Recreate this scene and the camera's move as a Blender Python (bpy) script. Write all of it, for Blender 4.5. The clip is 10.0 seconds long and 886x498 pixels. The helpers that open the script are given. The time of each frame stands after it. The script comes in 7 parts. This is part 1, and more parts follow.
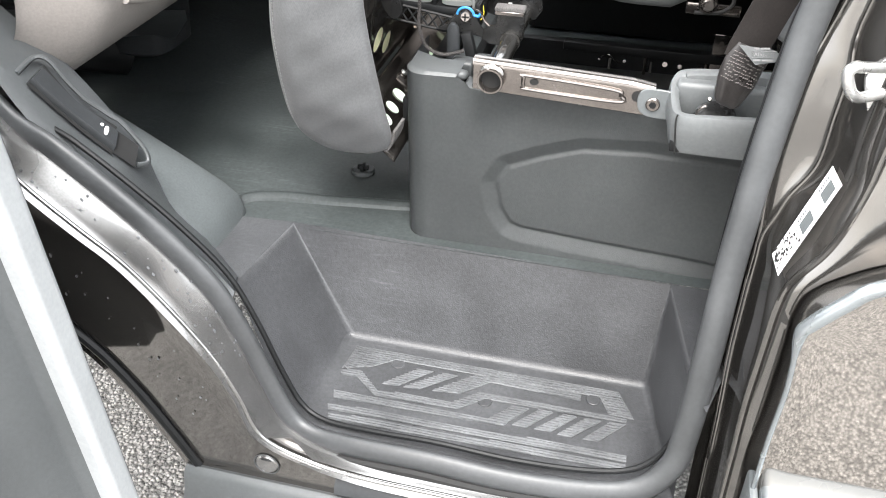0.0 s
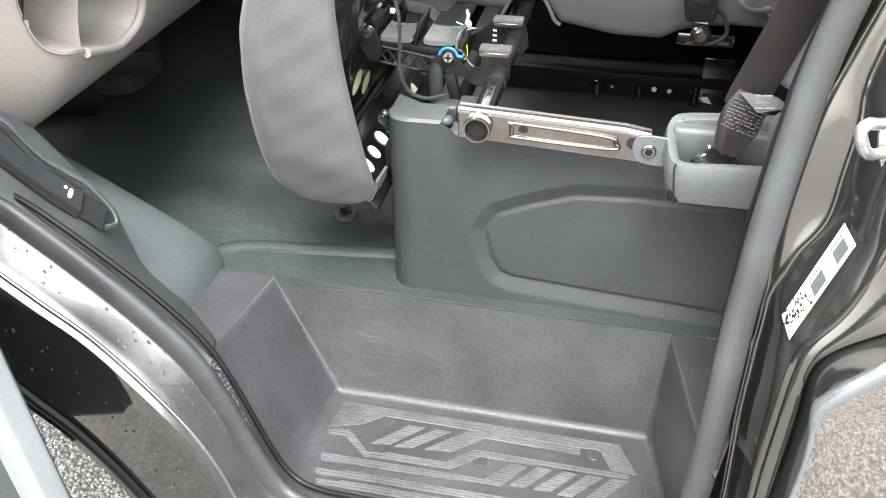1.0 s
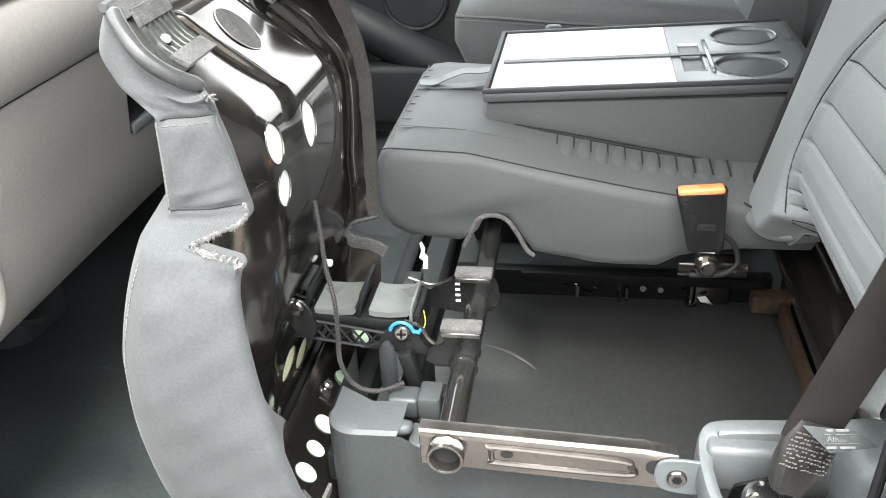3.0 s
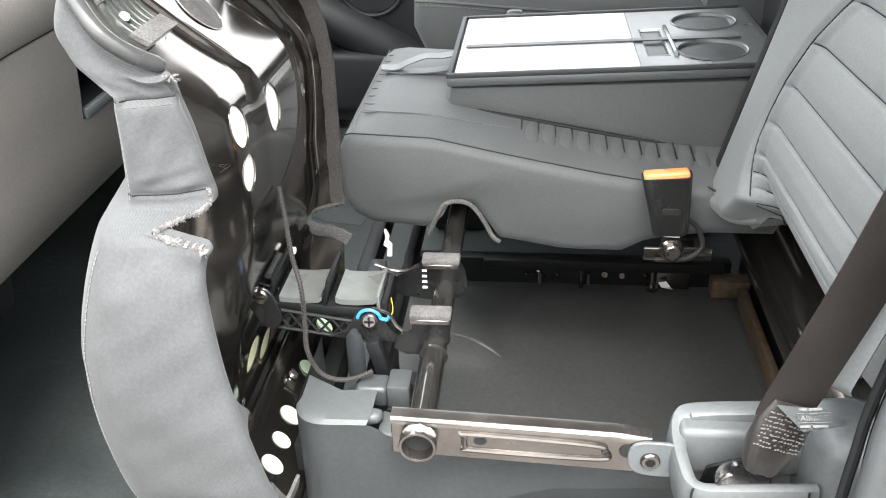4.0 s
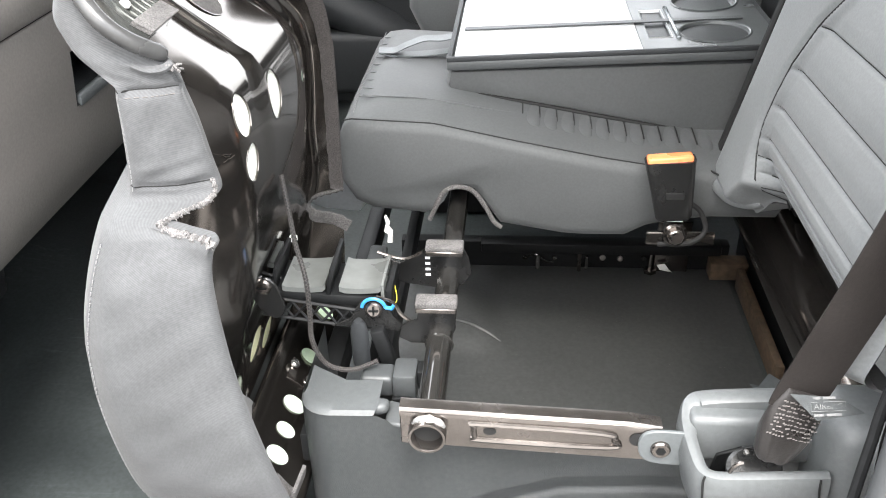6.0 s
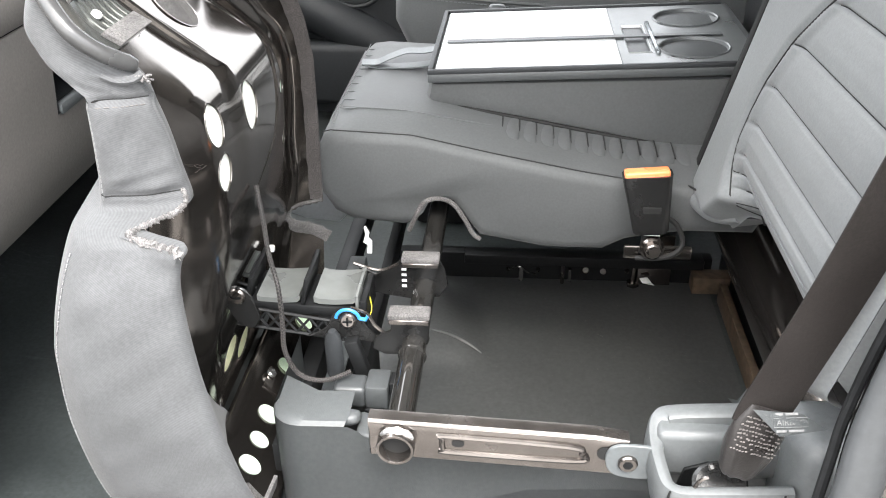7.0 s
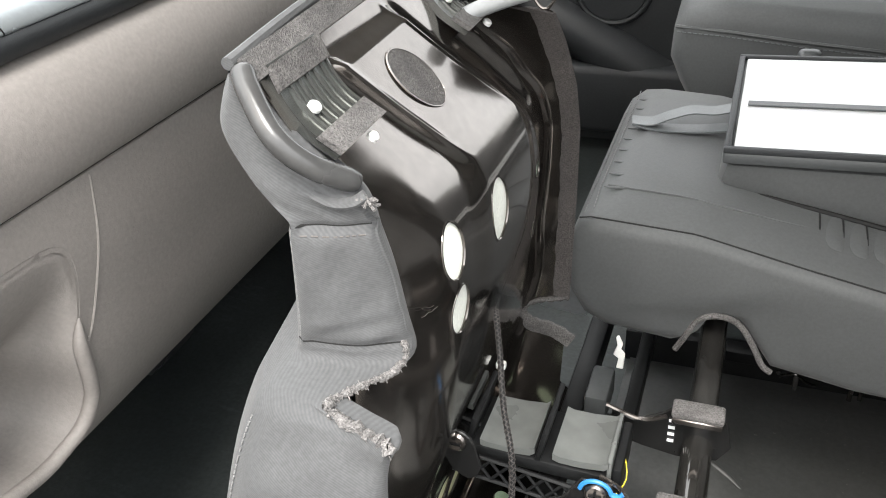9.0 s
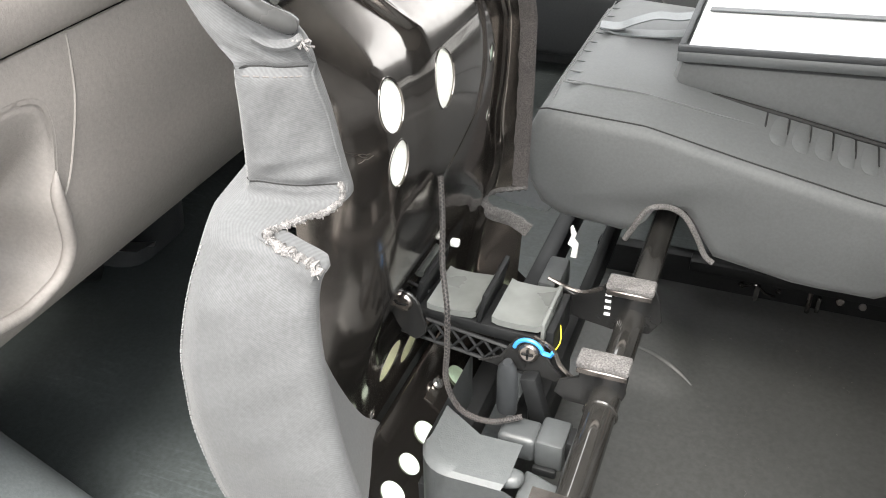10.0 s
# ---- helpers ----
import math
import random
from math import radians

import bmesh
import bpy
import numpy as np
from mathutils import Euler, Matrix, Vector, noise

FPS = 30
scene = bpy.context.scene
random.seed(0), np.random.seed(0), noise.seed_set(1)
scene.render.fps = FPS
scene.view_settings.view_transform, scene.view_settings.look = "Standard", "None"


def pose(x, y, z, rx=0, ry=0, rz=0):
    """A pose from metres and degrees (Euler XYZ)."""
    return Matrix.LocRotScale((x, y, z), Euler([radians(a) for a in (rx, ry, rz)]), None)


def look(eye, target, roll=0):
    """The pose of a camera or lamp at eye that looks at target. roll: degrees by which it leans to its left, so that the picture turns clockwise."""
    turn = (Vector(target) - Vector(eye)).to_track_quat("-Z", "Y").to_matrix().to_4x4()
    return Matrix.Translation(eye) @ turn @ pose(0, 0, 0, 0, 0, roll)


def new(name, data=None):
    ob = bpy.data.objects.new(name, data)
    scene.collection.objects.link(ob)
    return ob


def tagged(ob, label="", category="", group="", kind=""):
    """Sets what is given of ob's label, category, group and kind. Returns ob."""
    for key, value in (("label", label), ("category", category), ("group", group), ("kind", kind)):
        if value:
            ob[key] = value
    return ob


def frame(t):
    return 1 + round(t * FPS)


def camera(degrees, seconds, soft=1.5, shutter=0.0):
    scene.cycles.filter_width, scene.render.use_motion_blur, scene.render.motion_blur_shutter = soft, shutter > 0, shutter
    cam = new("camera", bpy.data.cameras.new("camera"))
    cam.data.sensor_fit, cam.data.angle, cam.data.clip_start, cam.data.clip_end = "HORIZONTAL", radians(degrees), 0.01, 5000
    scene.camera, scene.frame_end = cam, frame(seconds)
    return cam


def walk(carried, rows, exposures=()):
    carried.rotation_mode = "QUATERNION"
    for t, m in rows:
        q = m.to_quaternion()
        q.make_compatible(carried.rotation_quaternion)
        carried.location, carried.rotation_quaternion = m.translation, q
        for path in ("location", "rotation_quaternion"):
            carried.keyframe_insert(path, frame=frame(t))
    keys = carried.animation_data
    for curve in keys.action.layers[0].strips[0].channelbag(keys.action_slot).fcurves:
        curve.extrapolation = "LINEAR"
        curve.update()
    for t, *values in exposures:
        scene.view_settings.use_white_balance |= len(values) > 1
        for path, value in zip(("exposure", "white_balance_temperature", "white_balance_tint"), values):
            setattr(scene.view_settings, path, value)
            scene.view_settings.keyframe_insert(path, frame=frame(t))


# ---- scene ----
EXPOSURES = [(0, 2.42, 6500, 10), (1, 2.42, 6450, 9), (2.5, 2.60, 6420, 5), (4.5, 2.62, 6500, 9), (7, 2.65, 6500, 10), (8.0, 2.62, 6600, 10), (8.5, 2.06, 6650, 10), (9.0, 1.98, 6650, 9), (9.5, 2.42, 6680, 9), (10, 2.62, 6700, 9)]
cam = camera(54.2, 10.0, soft=1.0)
PATH = [
    (0, (0.2068, 0.0305, 1.4553), (-0.2407, 1.8204, 0.1502), 0.4),
    (0.5, (0.191, 0.0418, 1.4542), (-0.2373, 1.8351, 0.1479), 0.4),
    (1, (0.1819, 0.1232, 1.4802), (-0.2316, 1.9233, 0.1773), -0.6),
    (1.5, (0.1672, 0.2927, 1.5243), (-0.2418, 2.1662, 0.3298), -0.6),
    (2, (0.1706, 0.426, 1.5356), (-0.2441, 2.3696, 0.4575), -1.2),
    (2.5, (0.148, 0.478, 1.5423), (-0.2644, 2.4182, 0.4587), -2.8),
    (3, (0.1209, 0.4882, 1.5446), (-0.2249, 2.4351, 0.4508), -3.1),
    (3.2, (0.1153, 0.4927, 1.5367), (-0.1537, 2.4487, 0.4349), -2.4),
    (4.5, (0.0938, 0.4961, 1.531), (-0.1209, 2.4408, 0.401), -1.8),
    (5, (0.0859, 0.4995, 1.5276), (-0.1175, 2.4363, 0.3818), -1.7),
    (6.5, (0.0791, 0.5085, 1.5412), (-0.096, 2.4329, 0.3694), -1.7),
    (7, (0.1062, 0.5074, 1.5412), (-0.0735, 2.4465, 0.3943), -1.1),
    (7.5, (0.1492, 0.513, 1.5582), (-0.1243, 2.4611, 0.4474), -0.3),
    (8, (0.1119, 0.5786, 1.5683), (-0.4882, 2.4566, 0.4609), -2.3),
    (8.5, (0.0147, 0.7243, 1.5785), (-0.6882, 2.547, 0.4428), -3.5),
    (9, (0.0, 0.7695, 1.5412), (-0.6949, 2.5764, 0.375), -3.1),
    (9.5, (0.0576, 0.7277, 1.5107), (-0.6656, 2.4905, 0.2948), -2.1),
    (10, (0.0859, 0.7096, 1.5062), (-0.6317, 2.4363, 0.2361), -1.9),
]
walk(cam, [(t, look(eye, target, roll)) for t, eye, target, roll in PATH], EXPOSURES)

# ---- world and light ----
world = bpy.data.worlds.new("sky")
scene.world = world
world.use_nodes = True
wn = world.node_tree.nodes
sky = wn.new("ShaderNodeTexSky")
sky.sky_type = "NISHITA"
sky.sun_disc = False
sky.sun_elevation = radians(48)
sky.sun_rotation = radians(200)
sky.air_density = 1.0
sky.dust_density = 4.0
# cloud veil, about three times brighter overhead than at the horizon
place_of = wn.new("ShaderNodeTexCoord")
axes = wn.new("ShaderNodeSeparateXYZ")
world.node_tree.links.new(place_of.outputs["Generated"], axes.inputs[0])
cloud = wn.new("ShaderNodeMapRange")
for key, v in (("From Min", 0.0), ("From Max", 0.9), ("To Min", 4.6), ("To Max", 15.0)):
    cloud.inputs[key].default_value = v
world.node_tree.links.new(axes.outputs["Z"], cloud.inputs["Value"])
grey = wn.new("ShaderNodeVectorMath")
grey.operation = "SCALE"
grey.inputs[0].default_value = (0.985, 1.0, 1.01)
world.node_tree.links.new(cloud.outputs["Result"], grey.inputs["Scale"])
veil = wn.new("ShaderNodeMixRGB")
veil.inputs["Fac"].default_value = 0.8
world.node_tree.links.new(sky.outputs[0], veil.inputs["Color1"])
world.node_tree.links.new(grey.outputs[0], veil.inputs["Color2"])
world.node_tree.links.new(veil.outputs[0], wn["Background"].inputs["Color"])
wn["Background"].inputs["Strength"].default_value = 0.13

sun_data = bpy.data.lights.new("sun", "SUN")
sun_data.energy, sun_data.angle, sun_data.color = 1.3, radians(24), (1.0, 0.97, 0.93)
sun = new("sun", sun_data)
sun.matrix_world = look((1.0, -1.8, 6.0), (0, 1.0, 0.6))

# ---- shape helpers ----


def V(*p):
    return Vector(p)


def thing(name, at, label, category, group="", kind=""):
    ob = new(name)
    ob.empty_display_size = 0.05
    ob.location = at
    return tagged(ob, label, category, group, kind)


def base_of(ob):
    p = Vector((0, 0, 0))
    while ob:
        p += ob.location
        ob = ob.parent
    return p


def part(name, bm, material, parent=None, label="", sharp=38, at=None):
    """One mesh object out of bm, whose points are given in the world."""
    off = base_of(parent) if parent else Vector(at or (0, 0, 0))
    bmesh.ops.translate(bm, verts=bm.verts, vec=-off)
    bmesh.ops.recalc_face_normals(bm, faces=bm.faces)
    me = bpy.data.meshes.new(name)
    bm.to_mesh(me)
    bm.free()
    me.polygons.foreach_set("use_smooth", [True] * len(me.polygons))
    me.set_sharp_from_angle(angle=radians(sharp))
    me.materials.append(material)
    ob = new(name, me)
    if parent:
        ob.parent = parent
    elif at:
        ob.location = at
    if label:
        ob["label"] = label
    return ob


def structure(name, bm, material, label, category, sharp=38):
    return tagged(part(name, bm, material, None, sharp=sharp), label, category, kind="structure")


def spline(pts, k=6, closed=False):
    pts = [Vector(p) for p in pts]
    n, out = len(pts), []
    for i in range(n if closed else n - 1):
        a = pts[(i - 1) % n] if closed or i else pts[0]
        b, c = pts[i], pts[(i + 1) % n]
        d = pts[(i + 2) % n] if closed or i + 2 < n else pts[-1]
        for j in range(k):
            t = j / k
            out.append(0.5 * (2 * b + (c - a) * t + (2 * a - 5 * b + 4 * c - d) * t * t + (3 * b - a - 3 * c + d) * t ** 3))
    if not closed:
        out.append(pts[-1])
    return out


def loft(rings, bm=None, ring_closed=True, caps=True, path_closed=False):
    bm = bm or bmesh.new()
    vs = [[bm.verts.new(p) for p in r] for r in rings]
    n = len(vs[0])
    for i in range(len(vs) if path_closed else len(vs) - 1):
        a, b = vs[i], vs[(i + 1) % len(vs)]
        for j in range(n if ring_closed else n - 1):
            k = (j + 1) % n
            bm.faces.new((a[j], a[k], b[k], b[j]))
    if caps and ring_closed and not path_closed:
        bm.faces.new(vs[0][::-1])
        bm.faces.new(vs[-1])
    return bm


def tube(pts, r, n=10, bm=None, closed=False, flat=1.0, up=(0, 0, 1), taper=None):
    """A round bar along pts; flat squeezes it along the second axis."""
    pts = [Vector(p) for p in pts]
    rings, side = [], None
    for i, p in enumerate(pts):
        a = pts[i - 1] if i or closed else p
        b = pts[(i + 1) % len(pts)] if i + 1 < len(pts) or closed else p
        d = (b - a).normalized()
        if side is None:
            side = d.cross(Vector(up))
            if side.length < 1e-4:
                side = d.cross(Vector((1, 0, 0)))
        side = (side - d * side.dot(d)).normalized()
        other = side.cross(d)
        rr = r * (taper[i] if taper else 1)
        rings.append([p + side * rr * math.cos(2 * math.pi * k / n) + other * rr * flat * math.sin(2 * math.pi * k / n) for k in range(n)])
    return loft(rings, bm, caps=not closed, path_closed=closed)


def ribbon(pts, across, thick, bm=None):
    """A band along pts; across: half its width as a vector, or one for each point."""
    rings = []
    pts = [Vector(p) for p in pts]
    for i, p in enumerate(pts):
        w = Vector(across[i] if isinstance(across, list) else across)
        d = (pts[min(i + 1, len(pts) - 1)] - pts[max(i - 1, 0)]).normalized()
        nrm = d.cross(w).normalized() * thick / 2
        rings.append([p - w - nrm, p + w - nrm, p + w + nrm, p - w + nrm])
    return loft(rings, bm)


def rbox(x0, x1, y0, y1, z0, z1, bev=0.003, seg=2, bm=None, turn=None):
    """A box with rounded edges; turn: a matrix about its middle."""
    own = bmesh.new()
    m = Matrix.LocRotScale(((x0 + x1) / 2, (y0 + y1) / 2, (z0 + z1) / 2), turn.to_quaternion() if turn else None, (x1 - x0, y1 - y0, z1 - z0))
    bmesh.ops.create_cube(own, size=1, matrix=m)
    if bev:
        bmesh.ops.bevel(own, geom=own.edges[:], offset=bev, segments=seg, profile=0.5, affect="EDGES")
    return merge(bm, own)


def merge(bm, own):
    if bm is None:
        return own
    me = bpy.data.meshes.new("tmp")
    own.to_mesh(me)
    own.free()
    bm.from_mesh(me)
    bpy.data.meshes.remove(me)
    return bm


def prism(poly, axis, lo, hi, bev=0.0, seg=2, bm=None):
    """A plate with the outline poly across an axis, from lo to hi."""
    own = bmesh.new()

    def put(p, h):
        q = list(p)
        q.insert("xyz".index(axis), h)
        return own.verts.new(q)
    a, b = [put(p, lo) for p in poly], [put(p, hi) for p in poly]
    own.faces.new(a[::-1])
    own.faces.new(b)
    for i in range(len(a)):
        j = (i + 1) % len(a)
        own.faces.new((a[i], a[j], b[j], b[i]))
    bmesh.ops.recalc_face_normals(own, faces=own.faces)
    if bev:
        bmesh.ops.bevel(own, geom=own.edges[:], offset=bev, segments=seg, profile=0.5, affect="EDGES")
    return merge(bm, own)


def grid(f, us, vs, thick=0.0, bm=None):
    """A sheet through the points f(u, v)."""
    own = bmesh.new()
    rows = [[own.verts.new(f(u, v)) for v in vs] for u in us]
    for i in range(len(us) - 1):
        for j in range(len(vs) - 1):
            own.faces.new((rows[i][j], rows[i + 1][j], rows[i + 1][j + 1], rows[i][j + 1]))
    if thick:
        bmesh.ops.solidify(own, geom=own.faces[:], thickness=thick)
    return merge(bm, own)


def disc(c, nrm, r, depth, n=20, bm=None, r2=None, oval=1.0, up=(0, 0, 1), bev=0.0):
    """A short round peg at c that stands depth along nrm; oval stretches it along up."""
    nrm = Vector(nrm).normalized()
    u = Vector(up) - nrm * nrm.dot(Vector(up))
    if u.length < 1e-4:
        u = Vector((1, 0, 0))
    u.normalize()
    w = nrm.cross(u)
    c = Vector(c)

    def ring(h, k):
        return [c + nrm * h + (u * oval * math.sin(2 * math.pi * i / n) + w * math.cos(2 * math.pi * i / n)) * k for i in range(n)]
    r2 = r if r2 is None else r2
    rings = [ring(0, r), ring(depth, r2)] if not bev else [ring(0, r), ring(depth - bev, r2), ring(depth, r2 - bev)]
    return loft(rings, bm)


def torus(c, nrm, r, rt, n=24, m=8, bm=None, oval=1.0, up=(0, 0, 1)):
    nrm = Vector(nrm).normalized()
    u = (Vector(up) - nrm * nrm.dot(Vector(up))).normalized()
    w = nrm.cross(u)
    pts = [Vector(c) + (u * oval * math.sin(2 * math.pi * i / n) + w * math.cos(2 * math.pi * i / n)) * r for i in range(n)]
    return tube(pts, rt, m, bm, closed=True, up=nrm)


def smooth(a, b, x):
    t = min(1, max(0, (x - a) / (b - a)))
    return t * t * (3 - 2 * t)


def line(table, x):
    """The value at x between the points of a table."""
    if x <= table[0][0]:
        return table[0][1]
    for (a, p), (b, q) in zip(table, table[1:]):
        if x <= b:
            return p + (q - p) * (x - a) / (b - a)
    return table[-1][1]


def steps(a, b, n):
    return [a + (b - a) * i / (n - 1) for i in range(n)]


# ---- materials ----


def mat(name, col, rough=0.5, metal=0.0, grain=(60, 0.15), stain=(6, 0.15), bump=(400, 0.15, 0.0006), coat=0.0, weave=None, spec=0.5,
        rough_var=0.1, scratch=0.0, sheen=0.0, cells=None, wrinkle=None):
    """A surface with grain and stains at real size; weave: the thread's spacing; cells: size, colour spread and height of pebbles."""
    m = bpy.data.materials.new(name)
    m.use_nodes = True
    nt, lk = m.node_tree, m.node_tree.links.new
    b = nt.nodes["Principled BSDF"]
    b.inputs["Metallic"].default_value = metal
    b.inputs["Coat Weight"].default_value = coat
    b.inputs["Coat Roughness"].default_value = 0.04
    b.inputs["Specular IOR Level"].default_value = spec
    if sheen:
        b.inputs["Sheen Weight"].default_value = sheen
        b.inputs["Sheen Roughness"].default_value = 0.5
    tc = nt.nodes.new("ShaderNodeTexCoord").outputs["Object"]

    def noise_at(scale, detail=4.0, stretch=None):
        n = nt.nodes.new("ShaderNodeTexNoise")
        n.inputs["Scale"].default_value, n.inputs["Detail"].default_value = scale, detail
        src = tc
        if stretch:
            mp = nt.nodes.new("ShaderNodeMapping")
            mp.inputs["Scale"].default_value = stretch
            mp.inputs["Rotation"].default_value = (0.3, 0.2, 0.6)
            lk(tc, mp.inputs["Vector"])
            src = mp.outputs["Vector"]
        lk(src, n.inputs["Vector"])
        return n.outputs["Fac"]

    def ranged(fac, lo, hi, a=0.3, c=0.7):
        r = nt.nodes.new("ShaderNodeMapRange")
        for key, v in (("From Min", a), ("From Max", c), ("To Min", lo), ("To Max", hi)):
            r.inputs[key].default_value = v
        lk(fac, r.inputs["Value"])
        return r.outputs["Result"]

    def times(a, c):
        x = nt.nodes.new("ShaderNodeMath")
        x.operation = "MULTIPLY"
        lk(a, x.inputs[0]), lk(c, x.inputs[1])
        return x.outputs[0]

    def plus(a, c):
        x = nt.nodes.new("ShaderNodeMath")
        x.operation = "ADD"
        lk(a, x.inputs[0]), lk(c, x.inputs[1])
        return x.outputs[0]
    worn = noise_at(stain[0])
    fac = times(ranged(noise_at(grain[0]), 1 - grain[1], 1 + grain[1]), ranged(worn, 1 - stain[1], 1 + stain[1]))
    if scratch:
        marks = nt.nodes.new("ShaderNodeMath")
        marks.operation = "MULTIPLY"
        lk(ranged(noise_at(7, 6.0, (2.2, 26, 26)), 0, 1, 0.55, 0.75), marks.inputs[0])
        lk(ranged(noise_at(5), 0, scratch, 0.45, 0.7), marks.inputs[1])
        one = nt.nodes.new("ShaderNodeMath")
        one.operation = "ADD"
        one.inputs[1].default_value = 1.0
        lk(marks.outputs[0], one.inputs[0])
        fac = times(fac, one.outputs[0])
    height = noise_at(bump[0], 3.0)
    if wrinkle:
        height = plus(height, ranged(noise_at(wrinkle[0], 2.0, wrinkle[2] if len(wrinkle) > 2 else None), 0, wrinkle[1], 0.25, 0.75))
    if weave:
        for turn in (0.7,):
            w = nt.nodes.new("ShaderNodeTexWave")
            w.inputs["Scale"].default_value = 1 / weave / 6.2832 * 2
            w.inputs["Distortion"].default_value = 0.6
            mp = nt.nodes.new("ShaderNodeMapping")
            mp.inputs["Rotation"].default_value = (turn, turn * 1.3, turn)
            lk(tc, mp.inputs["Vector"]), lk(mp.outputs["Vector"], w.inputs["Vector"])
            height = plus(height, ranged(w.outputs["Fac"], 0, 0.6, 0, 1))
            fac = times(fac, ranged(w.outputs["Fac"], 0.89, 1.09, 0, 1))
    if cells:
        vo = nt.nodes.new("ShaderNodeTexVoronoi")
        vo.inputs["Scale"].default_value = 1 / cells[0]
        lk(tc, vo.inputs["Vector"])
        sep = nt.nodes.new("ShaderNodeSeparateColor")
        lk(vo.outputs["Color"], sep.inputs[0])
        fac = times(fac, ranged(sep.outputs[0], 1 - cells[1], 1 + cells[1], 0, 1))
        # shade in the gaps between pebbles goes into the colour
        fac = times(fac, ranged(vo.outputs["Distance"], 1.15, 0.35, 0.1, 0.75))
        height = plus(height, ranged(vo.outputs["Distance"], cells[2], 0, 0, 0.8))
    mul = nt.nodes.new("ShaderNodeVectorMath")
    mul.operation = "SCALE"
    mul.inputs[0].default_value = col
    lk(fac, mul.inputs["Scale"])
    lk(mul.outputs[0], b.inputs["Base Color"])
    lk(ranged(worn, max(0.02, rough - rough_var), min(1, rough + rough_var)), b.inputs["Roughness"])
    bp = nt.nodes.new("ShaderNodeBump")
    bp.inputs["Strength"].default_value, bp.inputs["Distance"].default_value = bump[1], bump[2]
    lk(height, bp.inputs["Height"])
    lk(bp.outputs["Normal"], b.inputs["Normal"])
    return m


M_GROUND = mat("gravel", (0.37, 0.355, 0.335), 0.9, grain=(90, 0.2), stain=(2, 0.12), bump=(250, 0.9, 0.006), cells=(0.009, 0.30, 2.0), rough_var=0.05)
M_FABRIC = mat("grey_fabric", (0.070, 0.0715, 0.074), 0.85, grain=(300, 0.12), stain=(9, 0.12), bump=(900, 0.3, 0.0004), weave=0.0016, sheen=0.1, rough_var=0.05, wrinkle=(18, 1.8))
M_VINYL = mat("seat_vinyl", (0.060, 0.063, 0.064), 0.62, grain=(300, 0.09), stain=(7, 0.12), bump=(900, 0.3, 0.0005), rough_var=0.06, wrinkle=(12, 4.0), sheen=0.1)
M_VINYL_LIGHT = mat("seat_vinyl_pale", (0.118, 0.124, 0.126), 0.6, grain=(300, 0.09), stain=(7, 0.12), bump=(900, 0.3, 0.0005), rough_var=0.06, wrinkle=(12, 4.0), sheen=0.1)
M_DASH = mat("dash_plastic", (0.205, 0.188, 0.176), 0.58, grain=(260, 0.07), stain=(4, 0.07), bump=(700, 0.35, 0.0007), rough_var=0.05, wrinkle=(140, 0.9))
M_TRIM = mat("trim_plastic", (0.054, 0.058, 0.060), 0.43, grain=(200, 0.08), stain=(5, 0.18), bump=(1100, 0.35, 0.0006), rough_var=0.08)
M_TRIM_PALE = mat("trim_plastic_grey", (0.092, 0.10, 0.103), 0.40, grain=(200, 0.08), stain=(5, 0.12), bump=(1100, 0.3, 0.0005), rough_var=0.07)
M_STEP = mat("step_rubber", (0.041, 0.042, 0.0445), 0.38, grain=(180, 0.18), stain=(9, 0.25), bump=(420, 0.55, 0.0011), rough_var=0.10, scratch=0.6)
M_TREAD = mat("tread_rubber", (0.090, 0.093, 0.097), 0.6, grain=(180, 0.15), stain=(12, 0.3), bump=(900, 0.4, 0.0006), rough_var=0.1, scratch=0.3)
M_MAT = mat("floor_rubber", (0.036, 0.042, 0.042), 0.52, grain=(160, 0.22), stain=(5, 0.22), bump=(700, 0.35, 0.0008), rough_var=0.14, scratch=1.1)
M_CARPET = mat("arch_liner", (0.064, 0.072, 0.074), 0.8, grain=(300, 0.12), stain=(7, 0.15), bump=(600, 0.4, 0.0008))
M_DARK = mat("dark_plastic", (0.010, 0.0105, 0.011), 0.45, grain=(150, 0.15), stain=(6, 0.25), bump=(800, 0.3, 0.0006), spec=0.2)
M_BLACK_METAL = mat("black_metal", (0.185, 0.168, 0.155), 0.15, 0.95, grain=(120, 0.08), stain=(8, 0.15), bump=(60, 0.03, 0.001), coat=0.2, rough_var=0.04)
M_TUBE = mat("tube_metal", (0.05, 0.048, 0.045), 0.16, 0.6, grain=(120, 0.2), stain=(14, 0.35), bump=(90, 0.04, 0.001), rough_var=0.06, coat=0.6)
M_STEEL = mat("bracket_steel", (0.215, 0.195, 0.182), 0.24, 0.95, grain=(120, 0.08), stain=(16, 0.15), bump=(80, 0.05, 0.001), rough_var=0.08)
M_ZINC = mat("zinc", (0.66, 0.66, 0.65), 0.3, 0.9, grain=(140, 0.1), stain=(30, 0.2), bump=(300, 0.1, 0.0004))
M_PAINT = mat("body_paint", (0.125, 0.119, 0.112), 0.11, 0.85, grain=(500, 0.06), stain=(5, 0.12), bump=(9, 0.003, 0.001), coat=1.0, rough_var=0.05)
M_SKIN = mat("body_skin", (0.34, 0.32, 0.30), 0.02, 0.95, grain=(900, 0.03), stain=(5, 0.04), bump=(9, 0.005, 0.001), coat=0.4, rough_var=0.01)
M_SEAL = mat("rubber_seal", (0.042, 0.044, 0.046), 0.42, grain=(150, 0.1), stain=(9, 0.25), bump=(500, 0.2, 0.0006), rough_var=0.1)
